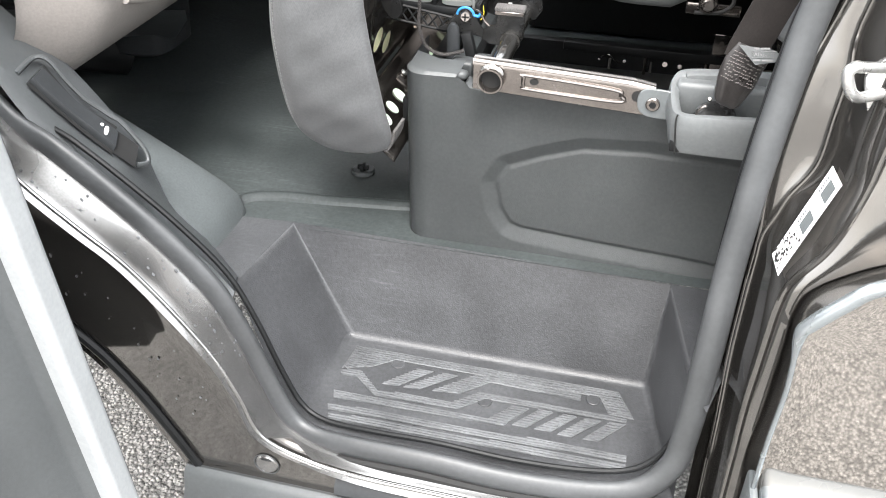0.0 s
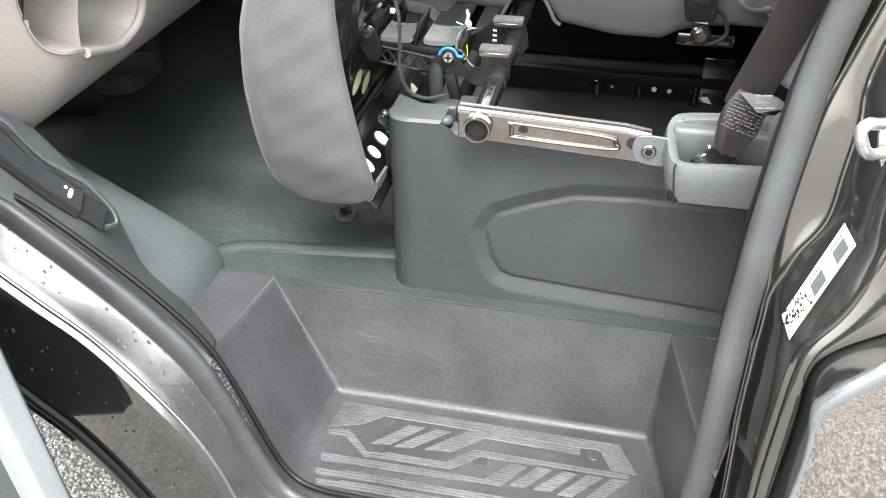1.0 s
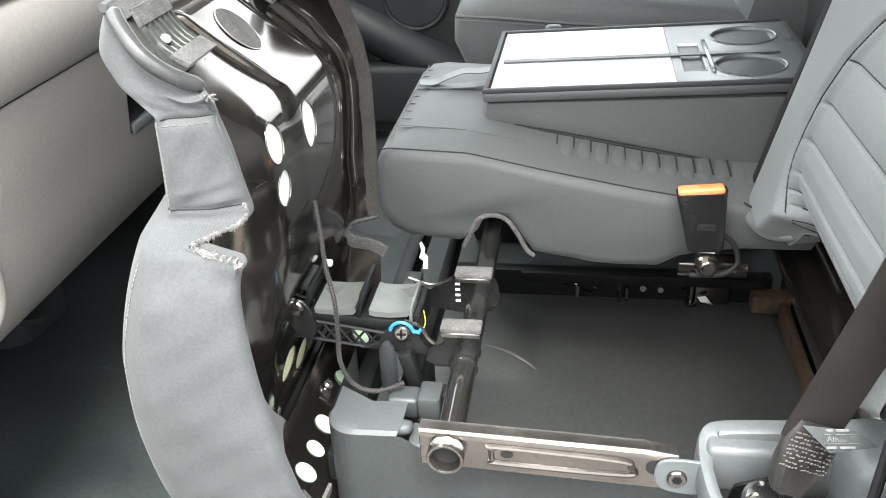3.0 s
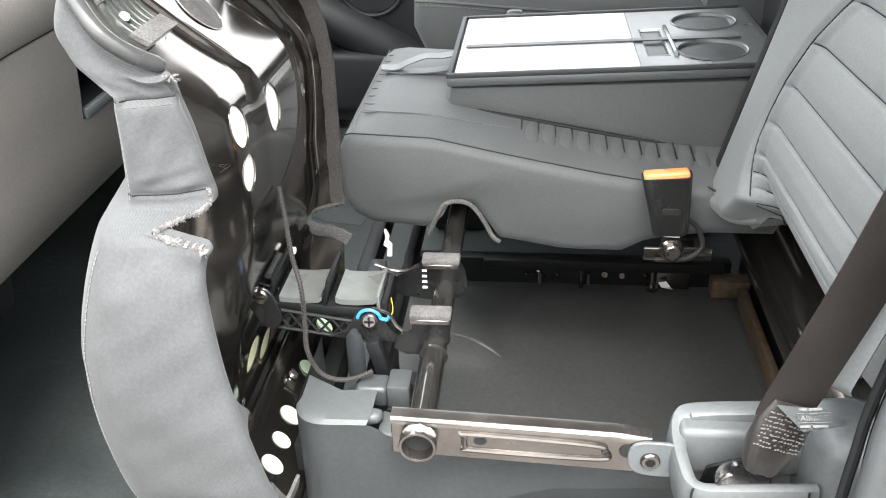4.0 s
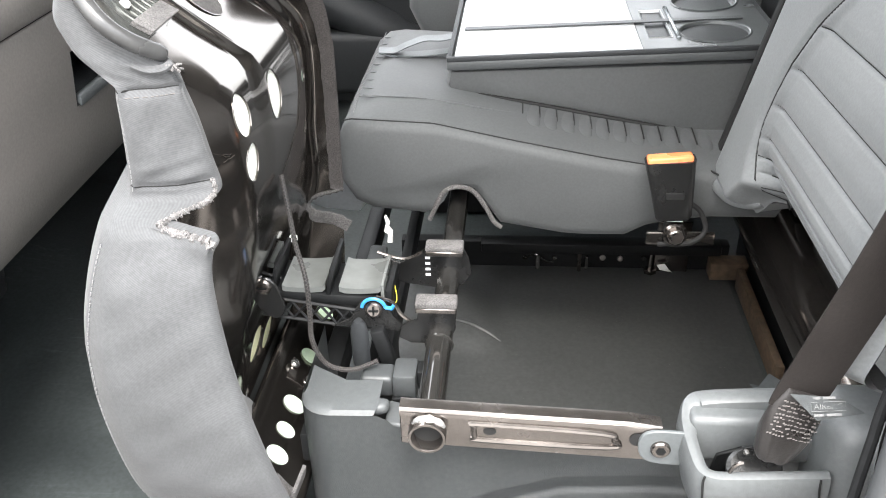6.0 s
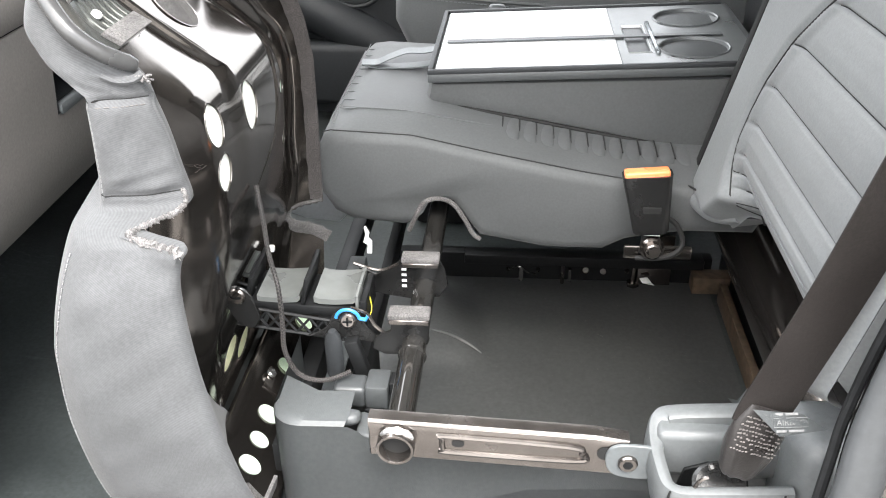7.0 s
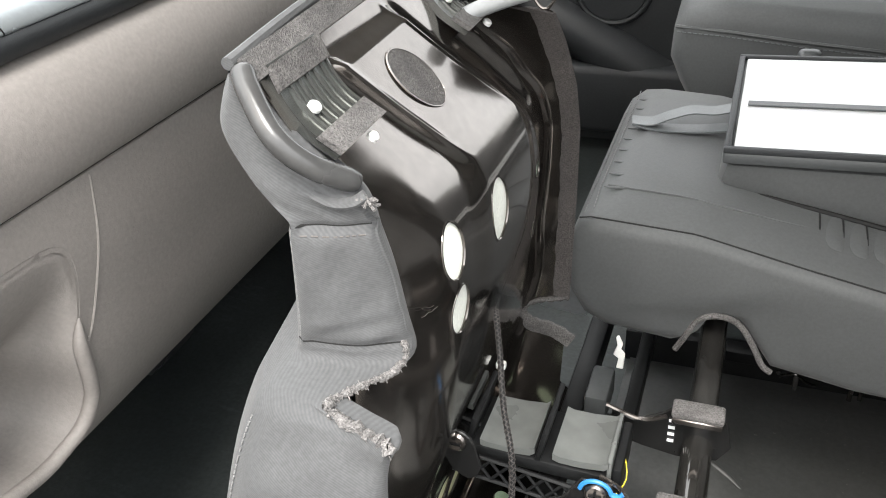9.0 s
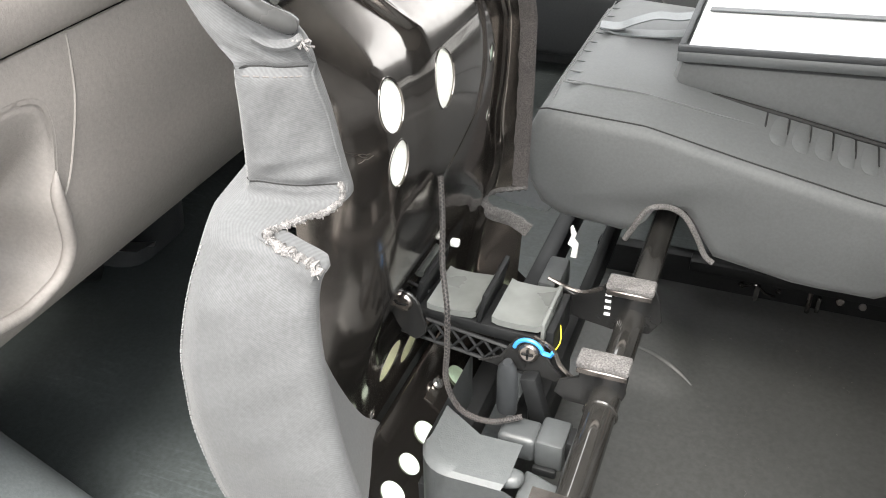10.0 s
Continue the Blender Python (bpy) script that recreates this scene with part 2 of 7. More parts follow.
M_BELT = mat("belt_webbing", (0.016, 0.0138, 0.013), 0.5, grain=(400, 0.2), stain=(20, 0.15), bump=(900, 0.4, 0.0007), spec=0.25)
M_FELT = mat("felt", (0.100, 0.095, 0.093), 0.95, grain=(620, 0.5), stain=(60, 0.3), bump=(800, 1.0, 0.002))
M_FELT_DARK = mat("felt_dark", (0.055, 0.049, 0.047), 0.95, grain=(700, 0.5), stain=(40, 0.2), bump=(900, 0.9, 0.0018))
M_FRAY = mat("frayed_edge", (0.17, 0.163, 0.16), 0.95, grain=(800, 0.5), stain=(60, 0.3), bump=(900, 1.0, 0.002))
M_FOAM = mat("foam", (0.80, 0.82, 0.76), 0.9, grain=(500, 0.08), stain=(25, 0.06), bump=(700, 0.5, 0.001))
M_FOAM_MINT = mat("foam_mint", (0.62, 0.74, 0.63), 0.9, grain=(500, 0.08), stain=(25, 0.1), bump=(700, 0.5, 0.001))
M_FOAM_GREEN = mat("foam_green", (0.55, 0.70, 0.52), 0.9, grain=(500, 0.08), stain=(25, 0.15), bump=(700, 0.5, 0.001))
M_FOAM_YELLOW = mat("foam_yellow", (0.80, 0.79, 0.50), 0.9, grain=(500, 0.08), stain=(25, 0.2), bump=(700, 0.5, 0.001))
M_TRAY = mat("tray_panel", (0.55, 0.56, 0.56), 0.35, grain=(300, 0.03), stain=(6, 0.05), bump=(900, 0.15, 0.0004), rough_var=0.06)
M_BLOCK = mat("grey_block", (0.115, 0.121, 0.117), 0.35, grain=(60, 0.12), stain=(20, 0.2), bump=(300, 0.1, 0.0005))
M_BLUE = mat("blue_clip", (0.03, 0.20, 0.48), 0.4, grain=(100, 0.05), stain=(20, 0.08), bump=(300, 0.1, 0.0004))
M_RED = mat("red_button", (0.86, 0.27, 0.10), 0.25, grain=(100, 0.04), stain=(20, 0.06), bump=(300, 0.05, 0.0003))
M_WHITE = mat("white_plastic", (0.82, 0.82, 0.80), 0.45, grain=(150, 0.04), stain=(20, 0.06), bump=(300, 0.1, 0.0004))
M_LABEL = mat("label_white", (0.85, 0.85, 0.85), 0.45, grain=(150, 0.03), stain=(20, 0.05), bump=(300, 0.05, 0.0003))
M_INK = mat("label_ink", (0.02, 0.02, 0.02), 0.6, grain=(150, 0.05), stain=(20, 0.05), bump=(300, 0.05, 0.0003), spec=0.12)
M_SILVER = mat("silver_trim", (0.24, 0.26, 0.27), 0.26, 0.7, grain=(300, 0.03), stain=(8, 0.05), bump=(300, 0.03, 0.0003))
M_WOOD = mat("brown_board", (0.066, 0.044, 0.027), 0.75, grain=(90, 0.3), stain=(18, 0.4), bump=(200, 0.4, 0.001))
M_THREAD = mat("thread", (0.17, 0.172, 0.172), 0.8, grain=(500, 0.15), stain=(60, 0.15), bump=(900, 0.4, 0.0005))
M_LINING = mat("headliner", (0.55, 0.54, 0.52), 0.9, grain=(300, 0.06), stain=(5, 0.05), bump=(600, 0.4, 0.0008))
M_UNDER = mat("under_seat_sheet", (0.050, 0.0515, 0.0505), 0.42, grain=(160, 0.15), stain=(3, 0.12), bump=(260, 0.12, 0.0006), rough_var=0.02, scratch=0.25)
M_YELLOW = mat("yellow_wire", (0.75, 0.62, 0.05), 0.5, grain=(90, 0.05), stain=(9, 0.05))
# dusty body paint, its base colour lightened for the sky it reflects
M_REBATE = mat("dusty_lit_paint", (0.21, 0.208, 0.205), 0.24, 0.8, grain=(300, 0.1), stain=(7, 0.3), bump=(300, 0.03, 0.0003), coat=0.8, rough_var=0.08)
M_SATIN = mat("satin_tube", (0.15, 0.155, 0.148), 0.24, 0.8, grain=(150, 0.06), stain=(5, 0.10), bump=(200, 0.03, 0.0004), rough_var=0.06)
M_LOOP = mat("folded_webbing", (0.022, 0.020, 0.0195), 0.36, grain=(300, 0.2), stain=(25, 0.25), bump=(600, 0.4, 0.0007))
M_PLASTIC = mat("light_trim", (0.100, 0.106, 0.108), 0.42, grain=(200, 0.08), stain=(5, 0.12), bump=(1100, 0.35, 0.0006), rough_var=0.07)
M_PAD = mat("pad_plastic", (0.024, 0.026, 0.028), 0.5, grain=(200, 0.1), stain=(5, 0.15), bump=(1000, 0.4, 0.0007), rough_var=0.08, spec=0.35)
M_GLOSS_TRIM = mat("gloss_trim", (0.050, 0.050, 0.050), 0.22, grain=(150, 0.1), stain=(14, 0.25), bump=(300, 0.08, 0.0006), rough_var=0.08)
M_DOT = mat("dull_thread", (0.10, 0.092, 0.088), 0.8, grain=(500, 0.2), stain=(60, 0.2), bump=(900, 0.4, 0.0005))
M_DECK = mat("deck_plastic", (0.072, 0.077, 0.078), 0.32, grain=(200, 0.06), stain=(8, 0.1), bump=(900, 0.2, 0.0004))
M_PED = mat("pedestal_plastic", (0.072, 0.077, 0.079), 0.44, grain=(200, 0.08), stain=(5, 0.18), bump=(700, 0.4, 0.0007), rough_var=0.08)
M_GLOSS_BLACK = mat("gloss_black", (0.014, 0.014, 0.014), 0.22, grain=(150, 0.1), stain=(14, 0.2), bump=(300, 0.05, 0.0004), rough_var=0.06)
M_STRIP = mat("pale_trim", (0.27, 0.28, 0.285), 0.40, grain=(200, 0.06), stain=(6, 0.1), bump=(900, 0.25, 0.0005))

# ---- ground and van shell ----
bm = bmesh.new()
bmesh.ops.create_grid(bm, x_segments=2, y_segments=2, size=400)
structure("ground", bm, M_GROUND, "pale beige gravel and asphalt ground beside the van", "ground")

# door opening: middle line of the rubber seal, from the windscreen pillar down, along the sill and up the rear pillar
SEAL = [(-0.80, 0.93, 1.30), (-0.70, 0.89, 1.09), (-0.595, 0.875, 0.953), (-0.516, 0.862, 0.911), (-0.446, 0.860, 0.855), (-0.384, 0.860, 0.796), (-0.326, 0.860, 0.727), (-0.291, 0.860, 0.648), (-0.262, 0.860, 0.561), (-0.233, 0.858, 0.498), (-0.191, 0.850, 0.479), (-0.117, 0.842, 0.483), (-0.013, 0.838, 0.489), (0.103, 0.838, 0.484), (0.213, 0.845, 0.486), (0.280, 0.855, 0.500), (0.317, 0.868, 0.542), (0.328, 0.880, 0.605), (0.334, 0.900, 0.733), (0.339, 0.930, 0.831), (0.344, 0.945, 0.904), (0.349, 0.960, 0.960), (0.362, 0.985, 1.066), (0.375, 1.000, 1.151), (0.425, 1.02, 1.42), (0.47, 1.06, 1.9)]
seal_line = spline(SEAL, 8)
seal = thing("door_seal", (0, 0.85, 0.45), "grey rubber door seal round the open front doorway", "door seal")
part("bulb", tube(seal_line, 0.0178, 16, flat=0.62, up=(0, 1, 0)), M_SEAL, seal)
# lip given a dark colour for the shade in the groove beside it
part("lip", tube([p + V(0, 0.016, 0) + (V(0.1, 1.2, 0.95) - p).normalized() * 0.017 for p in seal_line], 0.0042, 8), M_DARK, seal, "thin inner sealing lip, darkened as a shaded groove")

# added black tube stands in for the shadow in the seal's outer gap
part("seal_gap_shade", tube([p + V(0, -0.013, 0) + V(-0.72, 0, -0.70) * 0.0225 for p in seal_line[:118]], 0.0075, 8), M_INK, seal, "black tube for the shaded gap outside the seal")

# painted rebate outside the seal, ending at a crease
CREASE = [(-0.78, 0.82, 1.30), (-0.67, 0.80, 1.08), (-0.567, 0.80, 0.951), (-0.530, 0.80, 0.898), (-0.470, 0.80, 0.843), (-0.411, 0.80, 0.793), (-0.354, 0.80, 0.724), (-0.307, 0.80, 0.653), (-0.279, 0.80, 0.588), (-0.253, 0.80, 0.515), (-0.184, 0.80, 0.482), (-0.103, 0.80, 0.469), (-0.003, 0.80, 0.467), (0.111, 0.80, 0.467), (0.220, 0.80, 0.472)]
crease_line = spline(CREASE, 8)
inner = seal_line[:len(crease_line)]
rings = []
for p, q in zip(inner, crease_line):
    mid = p.lerp(q, 0.5) + V(0.0, 0.012, -0.004)
    rings.append([p + V(0, 0.012, 0), mid, p.lerp(q, 0.82) + V(0, 0.004, 0), q, q + V(0, 0.002, 0) + (q - p).normalized() * 0.012])
structure("door_frame_rebate", loft(rings, ring_closed=False), M_REBATE, "dark brown-grey painted rebate of the door frame", "door frame")

# lightened tube along the crease draws its highlight
tagged(part("frame_crease", tube([q + V(0.001, 0.001, 0.001) for q in crease_line], 0.0028, 8), M_REBATE), "rounded crease along the painted door frame, in lightened paint", "trim", kind="structure")
# hinge pillar face in front of the crease, and the wing edge below it
EDGE = [(-1.02, 0.79, 1.15), (-0.90, 0.79, 1.03), (-0.74, 0.79, 0.90), (-0.66, 0.79, 0.82), (-0.580, 0.79, 0.735), (-0.525, 0.79, 0.676), (-0.476, 0.79, 0.626), (-0.432, 0.79, 0.563), (-0.396, 0.79, 0.497), (-0.362, 0.79, 0.429)]
edge_line = spline(EDGE, 8)
face_top = crease_line[:len(edge_line)]
rings = []
for p, q in zip(face_top, edge_line):
    w = (q - p).normalized() * 0.012
    rings.append([p + w * 0.6, p + w + V(0, 0.0015, 0)] + [V(r.x, 0.8045, r.z) for r in (p + w * 1.8, p.lerp(q, 0.35), p.lerp(q, 0.65), q)])
structure("hinge_pillar", loft(rings, ring_closed=False), M_PAINT, "glossy dark brown-grey painted hinge pillar, dusty near the sill", "pillar")
part_seal = tube([p + V(-0.006, 0.012, -0.008) for p in edge_line], 0.0075, 8)
tagged(part("wing_seal", part_seal, M_DARK), "thin black rubber seal along the front wing", "seal")
rings = []
for q in edge_line:
    rings.append([q + V(-0.012, 0.010, -0.014), q + V(-0.018, 0.008, -0.020), q + V(-0.020, 0.014, -0.022), q + V(-0.020, 0.05, -0.022)])
structure("wing_edge", loft(rings, ring_closed=False), M_PAINT, "dark painted edge of the front wing", "wing")
# sill outside the opening
rings = []
for x in steps(-0.372, 0.42, 30):
    z0 = line([(p.x, p.z) for p in crease_line if p.x > -0.30 and p.z < 0.72], x) if x > -0.16 else line([(-0.372, 0.425), (-0.16, 0.484)], x)
    zt = min(z0, 0.455)
    rings.append([V(x, 0.8052, z0 + (0.05 if x < -0.2 else 0.004)), V(x, 0.8048, zt - 0.004), V(x, 0.8045, zt - 0.012), V(x, 0.8045, 0.424), V(x, 0.800, 0.416), V(x, 0.775, 0.30), V(x, 0.85, 0.22)])
structure("sill", loft(rings, ring_closed=False), M_PAINT, "dark painted door sill with dusty scuffs", "sill")
scuff = thing("sill_guard", (0.1, 0.79, 0.46), "clear glossy protective film on the painted sill", "sill guard")
rings = [[V(x, 0.826, 0.4635), V(x, 0.804, 0.4555), V(x, 0.795, 0.446), V(x, 0.791, 0.434)] for x in steps(-0.145, 0.30, 12)]
part("film", loft(rings, ring_closed=False), M_PAD, scuff)
plug = thing("drain_plug", (-0.253, 0.803, 0.454), "dusty brown rubber drain plug in the painted sill", "plug")
part("cap", disc((-0.253, 0.8045, 0.454), (0, -1, 0), 0.0195, 0.003, 32, bev=0.0015, r2=0.017), M_REBATE, plug)
part("rim", torus((-0.253, 0.803, 0.454), (0, -1, 0), 0.0195, 0.0010, 36, 6), M_SEAL, plug)
part("slot", rbox(-0.260, -0.244, 0.7995, 0.8018, 0.4645, 0.4675, 0.001, 1), M_DARK, plug)
mould = thing("sill_moulding", (0, 0.74, 0.40), "grey plastic moulding along the bottom of the sill", "sill moulding")
rings = [[V(x, 0.806, 0.419), V(x, 0.796, 0.424), V(x, 0.790, 0.422), V(x, 0.785, 0.416), V(x, 0.780, 0.396), V(x, 0.765, 0.36), V(x, 0.765, 0.34), V(x, 0.77, 0.30), V(x, 0.785, 0.30)] for x in steps(-0.385, 0.41, 14)]
part("strip", loft(rings), M_TRIM, mould)

# rear pillar: rows from the seal outwards to the outer skin
SEAL_Y = [(0.30, 0.88), (0.60, 0.905), (0.724, 0.93), (0.918, 0.96), (1.085, 0.99), (1.15, 1.0), (1.42, 1.02), (1.95, 1.07)]
zs = [1.95, 1.42, 1.15, 1.07, 1.02, 0.965, 0.925, 0.90, 0.871, 0.835, 0.80, 0.765, 0.705, 0.64, 0.58, 0.45, 0.30]
GAP_X = [(0.30, 0.362), (0.53, 0.361), (0.745, 0.356), (0.945, 0.362), (1.058, 0.362), (1.108, 0.366), (1.15, 0.376), (1.42, 0.425), (1.95, 0.47)]
INNER_X = [(0.30, 0.372), (0.58, 0.367), (0.70, 0.364), (0.80, 0.366), (0.87, 0.369), (0.95, 0.365), (1.017, 0.372), (1.082, 0.382), (1.143, 0.402), (1.42, 0.47), (1.95, 0.52)]
STEP_X = [(0.30, 0.374), (0.585, 0.369), (0.707, 0.367), (0.806, 0.369), (0.871, 0.372), (0.925, 0.391), (0.966, 0.413), (1.025, 0.418), (1.07, 0.422), (1.147, 0.426), (1.42, 0.50), (1.95, 0.56)]
# the outer lines run off towards the rear higher up, so they are given station by station
OUTER = [(0.60, 1.95), (0.54, 1.42), (0.475, 1.15), (0.460, 1.07), (0.452, 1.015), (0.449, 0.992), (0.438, 0.946), (0.423, 0.910), (0.397, 0.871), (0.390, 0.841), (0.387, 0.80), (0.385, 0.765), (0.381, 0.70), (0.380, 0.64), (0.379, 0.571), (0.379, 0.45), (0.379, 0.30)]
LEDGE = [(1.9, 1.93), (1.9, 1.40), (1.9, 1.10), (1.4, 1.0), (0.80, 0.955), (0.60, 0.935), (0.50, 0.917), (0.449, 0.894), (0.415, 0.867), (0.404, 0.836), (0.4035, 0.80), (0.402, 0.765), (0.398, 0.70), (0.392, 0.64), (0.392, 0.575), (0.392, 0.45), (0.392, 0.30)]
HEM = [(1.9, 1.06), (1.9, 1.05), (1.9, 1.04), (1.2, 1.01), (0.75, 0.99), (0.54, 0.97), (0.461, 0.944), (0.433, 0.918), (0.408, 0.887), (0.401, 0.87), (0.404, 0.82), (0.405, 0.785), (0.403, 0.72), (0.403, 0.66), (0.403, 0.58), (0.403, 0.45), (0.403, 0.30)]
cols = [[], [], [], [], [], [], [], [], [], []]
for z, (xo, zo), (xl, zl), (xh, zh) in zip(zs, OUTER, LEDGE, HEM):
    sy = line(SEAL_Y, z)
    yo, yl = line(SEAL_Y, zo) - 0.085, line(SEAL_Y, zl) - 0.093
    xa, xi, xs_ = line(GAP_X, z), line(INNER_X, z), line(STEP_X, z)
    row = [V(xa - 0.012, sy + 0.012, z), V(xa, sy + 0.045, z), V(xi - 0.004, sy + 0.040, z), V(xi, sy + 0.012, z), V(xs_, sy + 0.006, z), V(xo, yo, zo), V(xl, yl, zl),
           V(xl + 0.006, yl + 0.012, zl - 0.004), V(xl * 0.4 + xh * 0.6 + 0.008, 0.80, zl * 0.4 + zh * 0.6), V(xh, 0.772, zh)]
    for c, p in zip(cols, row):
        c.append(p)
cols = [spline(c, 5) for c in cols]
rings = []
for i in range(len(cols[0])):
    base = [c[i] for c in cols]
    rings.append([q for k, (a, b_) in enumerate(zip(base, base[1:])) for q in ((a.lerp(b_, 0.06), a.lerp(b_, 0.5), a.lerp(b_, 0.94)) if k < 6 else (a.lerp(b_, 0.12), a.lerp(b_, 0.88)))])
structure("rear_pillar", loft(rings, ring_closed=False), M_PAINT, "glossy dark brown-grey painted rear door pillar", "pillar", sharp=60)
for c, r in ((cols[3], 0.0026), (cols[4], 0.0026), (cols[5], 0.004)):
    tagged(part("pillar_crease", tube([p + V(-0.001, -0.001, 0) for p in c[6:]], r, 8), M_PAINT), "thin raised crease in the painted door pillar", "trim", kind="structure")
hem_line = [p for p in cols[9][15:] if p.z > 0.60]
rows = [[p] + [V(p.x + (1.9 - p.x) * k, 0.770, p.z) for k in (0.02, 0.1, 0.4, 1)] for p in hem_line]
structure("side_skin", loft(rows, ring_closed=False), M_SKIN, "mirror-glossy metallic grey side panel that reflects the ground", "body panel")
rim = thing("skin_edge", (0.42, 0.77, 0.63), "bright rolled edge of the side panel", "panel edge")
part("hem", tube([p + V(-0.003, -0.001, 0.004) for p in hem_line], 0.0085, 10, taper=[max(0.35, smooth(0.80, 0.90, p.z)) for p in hem_line]), M_SILVER, rim)
low = thing("lower_moulding", (0.42, 0.76, 0.55), "silver-grey moulding along the bottom of the side panel", "side moulding")
part("strip", rbox(0.407, 1.9, 0.735, 0.80, 0.50, 0.648, 0.012, 3), M_SILVER, low)
part("end_cap", rbox(0.395, 0.406, 0.74, 0.80, 0.515, 0.64, 0.004, 2), M_TRIM_PALE, low)

# sticker on the pillar: rows of plain bars
sticker = thing("pillar_sticker", (0.41, 0.95, 0.82), "white printed sticker with black bars on the pillar", "sticker")
QA, QB, QC, QD = V(0.3829, 0.9186, 0.8705), V(0.4254, 0.9474, 0.9791), V(0.4336, 0.9168, 0.9728), V(0.3892, 0.8862, 0.8641)
toward = V(-0.90, -0.32, 0.28).normalized()


def on_sticker(u, v, h):
    return QA.lerp(QB, u).lerp(QD.lerp(QC, u), v) + toward * h


def plate_bar(u0, u1, v0, v1, h, bm):
    own = bm
    lo = [own.verts.new(on_sticker(u, v, h)) for u, v in ((u0, v0), (u1, v0), (u1, v1), (u0, v1))]
    own.faces.new(lo)
    return own


bm = bmesh.new()
for i in range(10):
    plate_bar(i / 10, (i + 1) / 10, 0, 1, 0.0045, bm)
part("paper", bm, M_LABEL, sticker)
random.seed(11)
bm = bmesh.new()
for v0, v1 in ((0.0, 0.02), (0.98, 1.0)):
    plate_bar(0.02, 0.98, v0, v1, 0.005, bm)
for i in range(60):
    u, v = random.uniform(0.03, 0.36), random.uniform(0.05, 0.82)
    plate_bar(u, u + random.uniform(0.008, 0.03), v, v + random.uniform(0.05, 0.14), 0.005 + 0.0001 * i, bm)
for u in (0.37, 0.655, 0.70):
    plate_bar(u, u + 0.008, 0.08, 0.9, 0.005, bm)
part("print", bm, M_INK, sticker)
bm = bmesh.new()
for u0, u1 in ((0.42, 0.60), (0.76, 0.93)):
    plate_bar(u0, u1, 0.34, 0.84, 0.005, bm)
    for k in range(6):
        plate_bar(u0 + 0.028 * k, u0 + 0.028 * k + 0.018, 0.14, 0.26, 0.005, bm)
part("grey_field", bm, M_TRIM_PALE, sticker, "grey printed fields")

# floor with the step well
bm = bmesh.new()
pts = dict(A=(-0.327, 0.925, 0.676), B=(-0.316, 1.115, 0.667), C=(0.289, 1.115, 0.661), D=(0.323, 0.912, 0.654),
           a=(-0.222, 0.872, 0.482), b=(-0.217, 1.08, 0.482), c=(0.281, 1.08, 0.482), d=(0.326, 0.868, 0.482),
           e=(-0.19, 0.838, 0.478), f=(0.30, 0.838, 0.478), L=(-0.46, 0.88, 0.70), K=(-0.46, 1.115, 0.667), R=(0.344, 0.868, 0.652), Q=(0.42, 1.115, 0.661))
vs = {k: bm.verts.new(p) for k, p in pts.items()}
for f in ("ABba", "BCcb", "CDdc", "abcd", "adfe", "ALKB", "DCQR"):
    bm.faces.new([vs[k] for k in f])
edges = [e for e in bm.edges if {v for v in e.verts} in [{vs[p], vs[q]} for p, q in ("Bb", "Cc", "ab", "bc", "cd", "AB", "BC", "CD", "ad")]]
bmesh.ops.bevel(bm, geom=edges, offset=0.011, segments=4, profile=0.5, affect="EDGES")
structure("step_well", bm, M_STEP, "black moulded plastic step well, scuffed and dusty", "step", sharp=50)
bm = bmesh.new()
for poly in ([(-1.4, 1.115), (-0.46, 1.115), (0.42, 1.115), (1.1, 1.115), (1.1, 2.75), (-1.4, 2.75)], [(-1.4, 0.868), (-0.46, 0.868), (-0.46, 1.115), (-1.4, 1.115)]):
    bm.faces.new([bm.verts.new((x, y, 0.6645)) for x, y in poly])
structure("floor", bm, M_MAT, "dark grey-green rubber floor covering with pale scuff marks", "floor")
ridge = thing("floor_ridge", (-0.3, 1.2, 0.66), "raised rounded ridge moulded in the rubber floor", "floor ridge")
part("ridge", tube(spline([(-0.462, 1.03, 0.664), (-0.452, 1.11, 0.664), (-0.436, 1.165, 0.664), (-0.39, 1.192, 0.664), (-0.28, 1.205, 0.664), (-0.12, 1.225, 0.664)], 6), 0.014, 10, flat=0.7), M_MAT, ridge)
cap = thing("floor_fastener", (-0.263, 1.313, 0.665), "round dark plastic fastener pressed into the floor", "fastener")
part("washer", disc((-0.263, 1.313, 0.665), (0, 0, 1), 0.021, 0.006, 24, bev=0.002), M_TRIM, cap)
bm = rbox(-0.273, -0.253, 1.310, 1.316, 0.67, 0.679, 0.001)
part("wing_grip", rbox(-0.266, -0.260, 1.303, 1.323, 0.67, 0.679, 0.001, bm=bm), M_DARK, cap)

# ribbed tread on the step
tread = thing("step_tread", (0.02, 0.95, 0.482), "pale grey ribbed rubber tread strips on the step", "step tread")


def strip(poly, name="tread_strip"):
    """A tread strip with ribs that run along the van."""
    bm = prism(poly, "z", 0.4815, 0.4845, 0.0008, 1)
    ys = [p[1] for p in poly]
    y = min(ys) + 0.0025
    while y < max(ys) - 0.002:
        xs = []
        for (x0, y0), (x1, y1) in zip(poly, poly[1:] + poly[:1]):
            if (y0 - y) * (y1 - y) < 0:
                xs.append(x0 + (x1 - x0) * (y - y0) / (y1 - y0))
        xs.sort()
        for p, q in zip(xs[::2], xs[1::2]):
            if q - p > 0.004:
                rbox(p + 0.001, q - 0.001, y - 0.0012, y + 0.0012, 0.4835, 0.4860, 0, bm=bm)
        y += 0.0052
    part(name, bm, M_TREAD, tread)


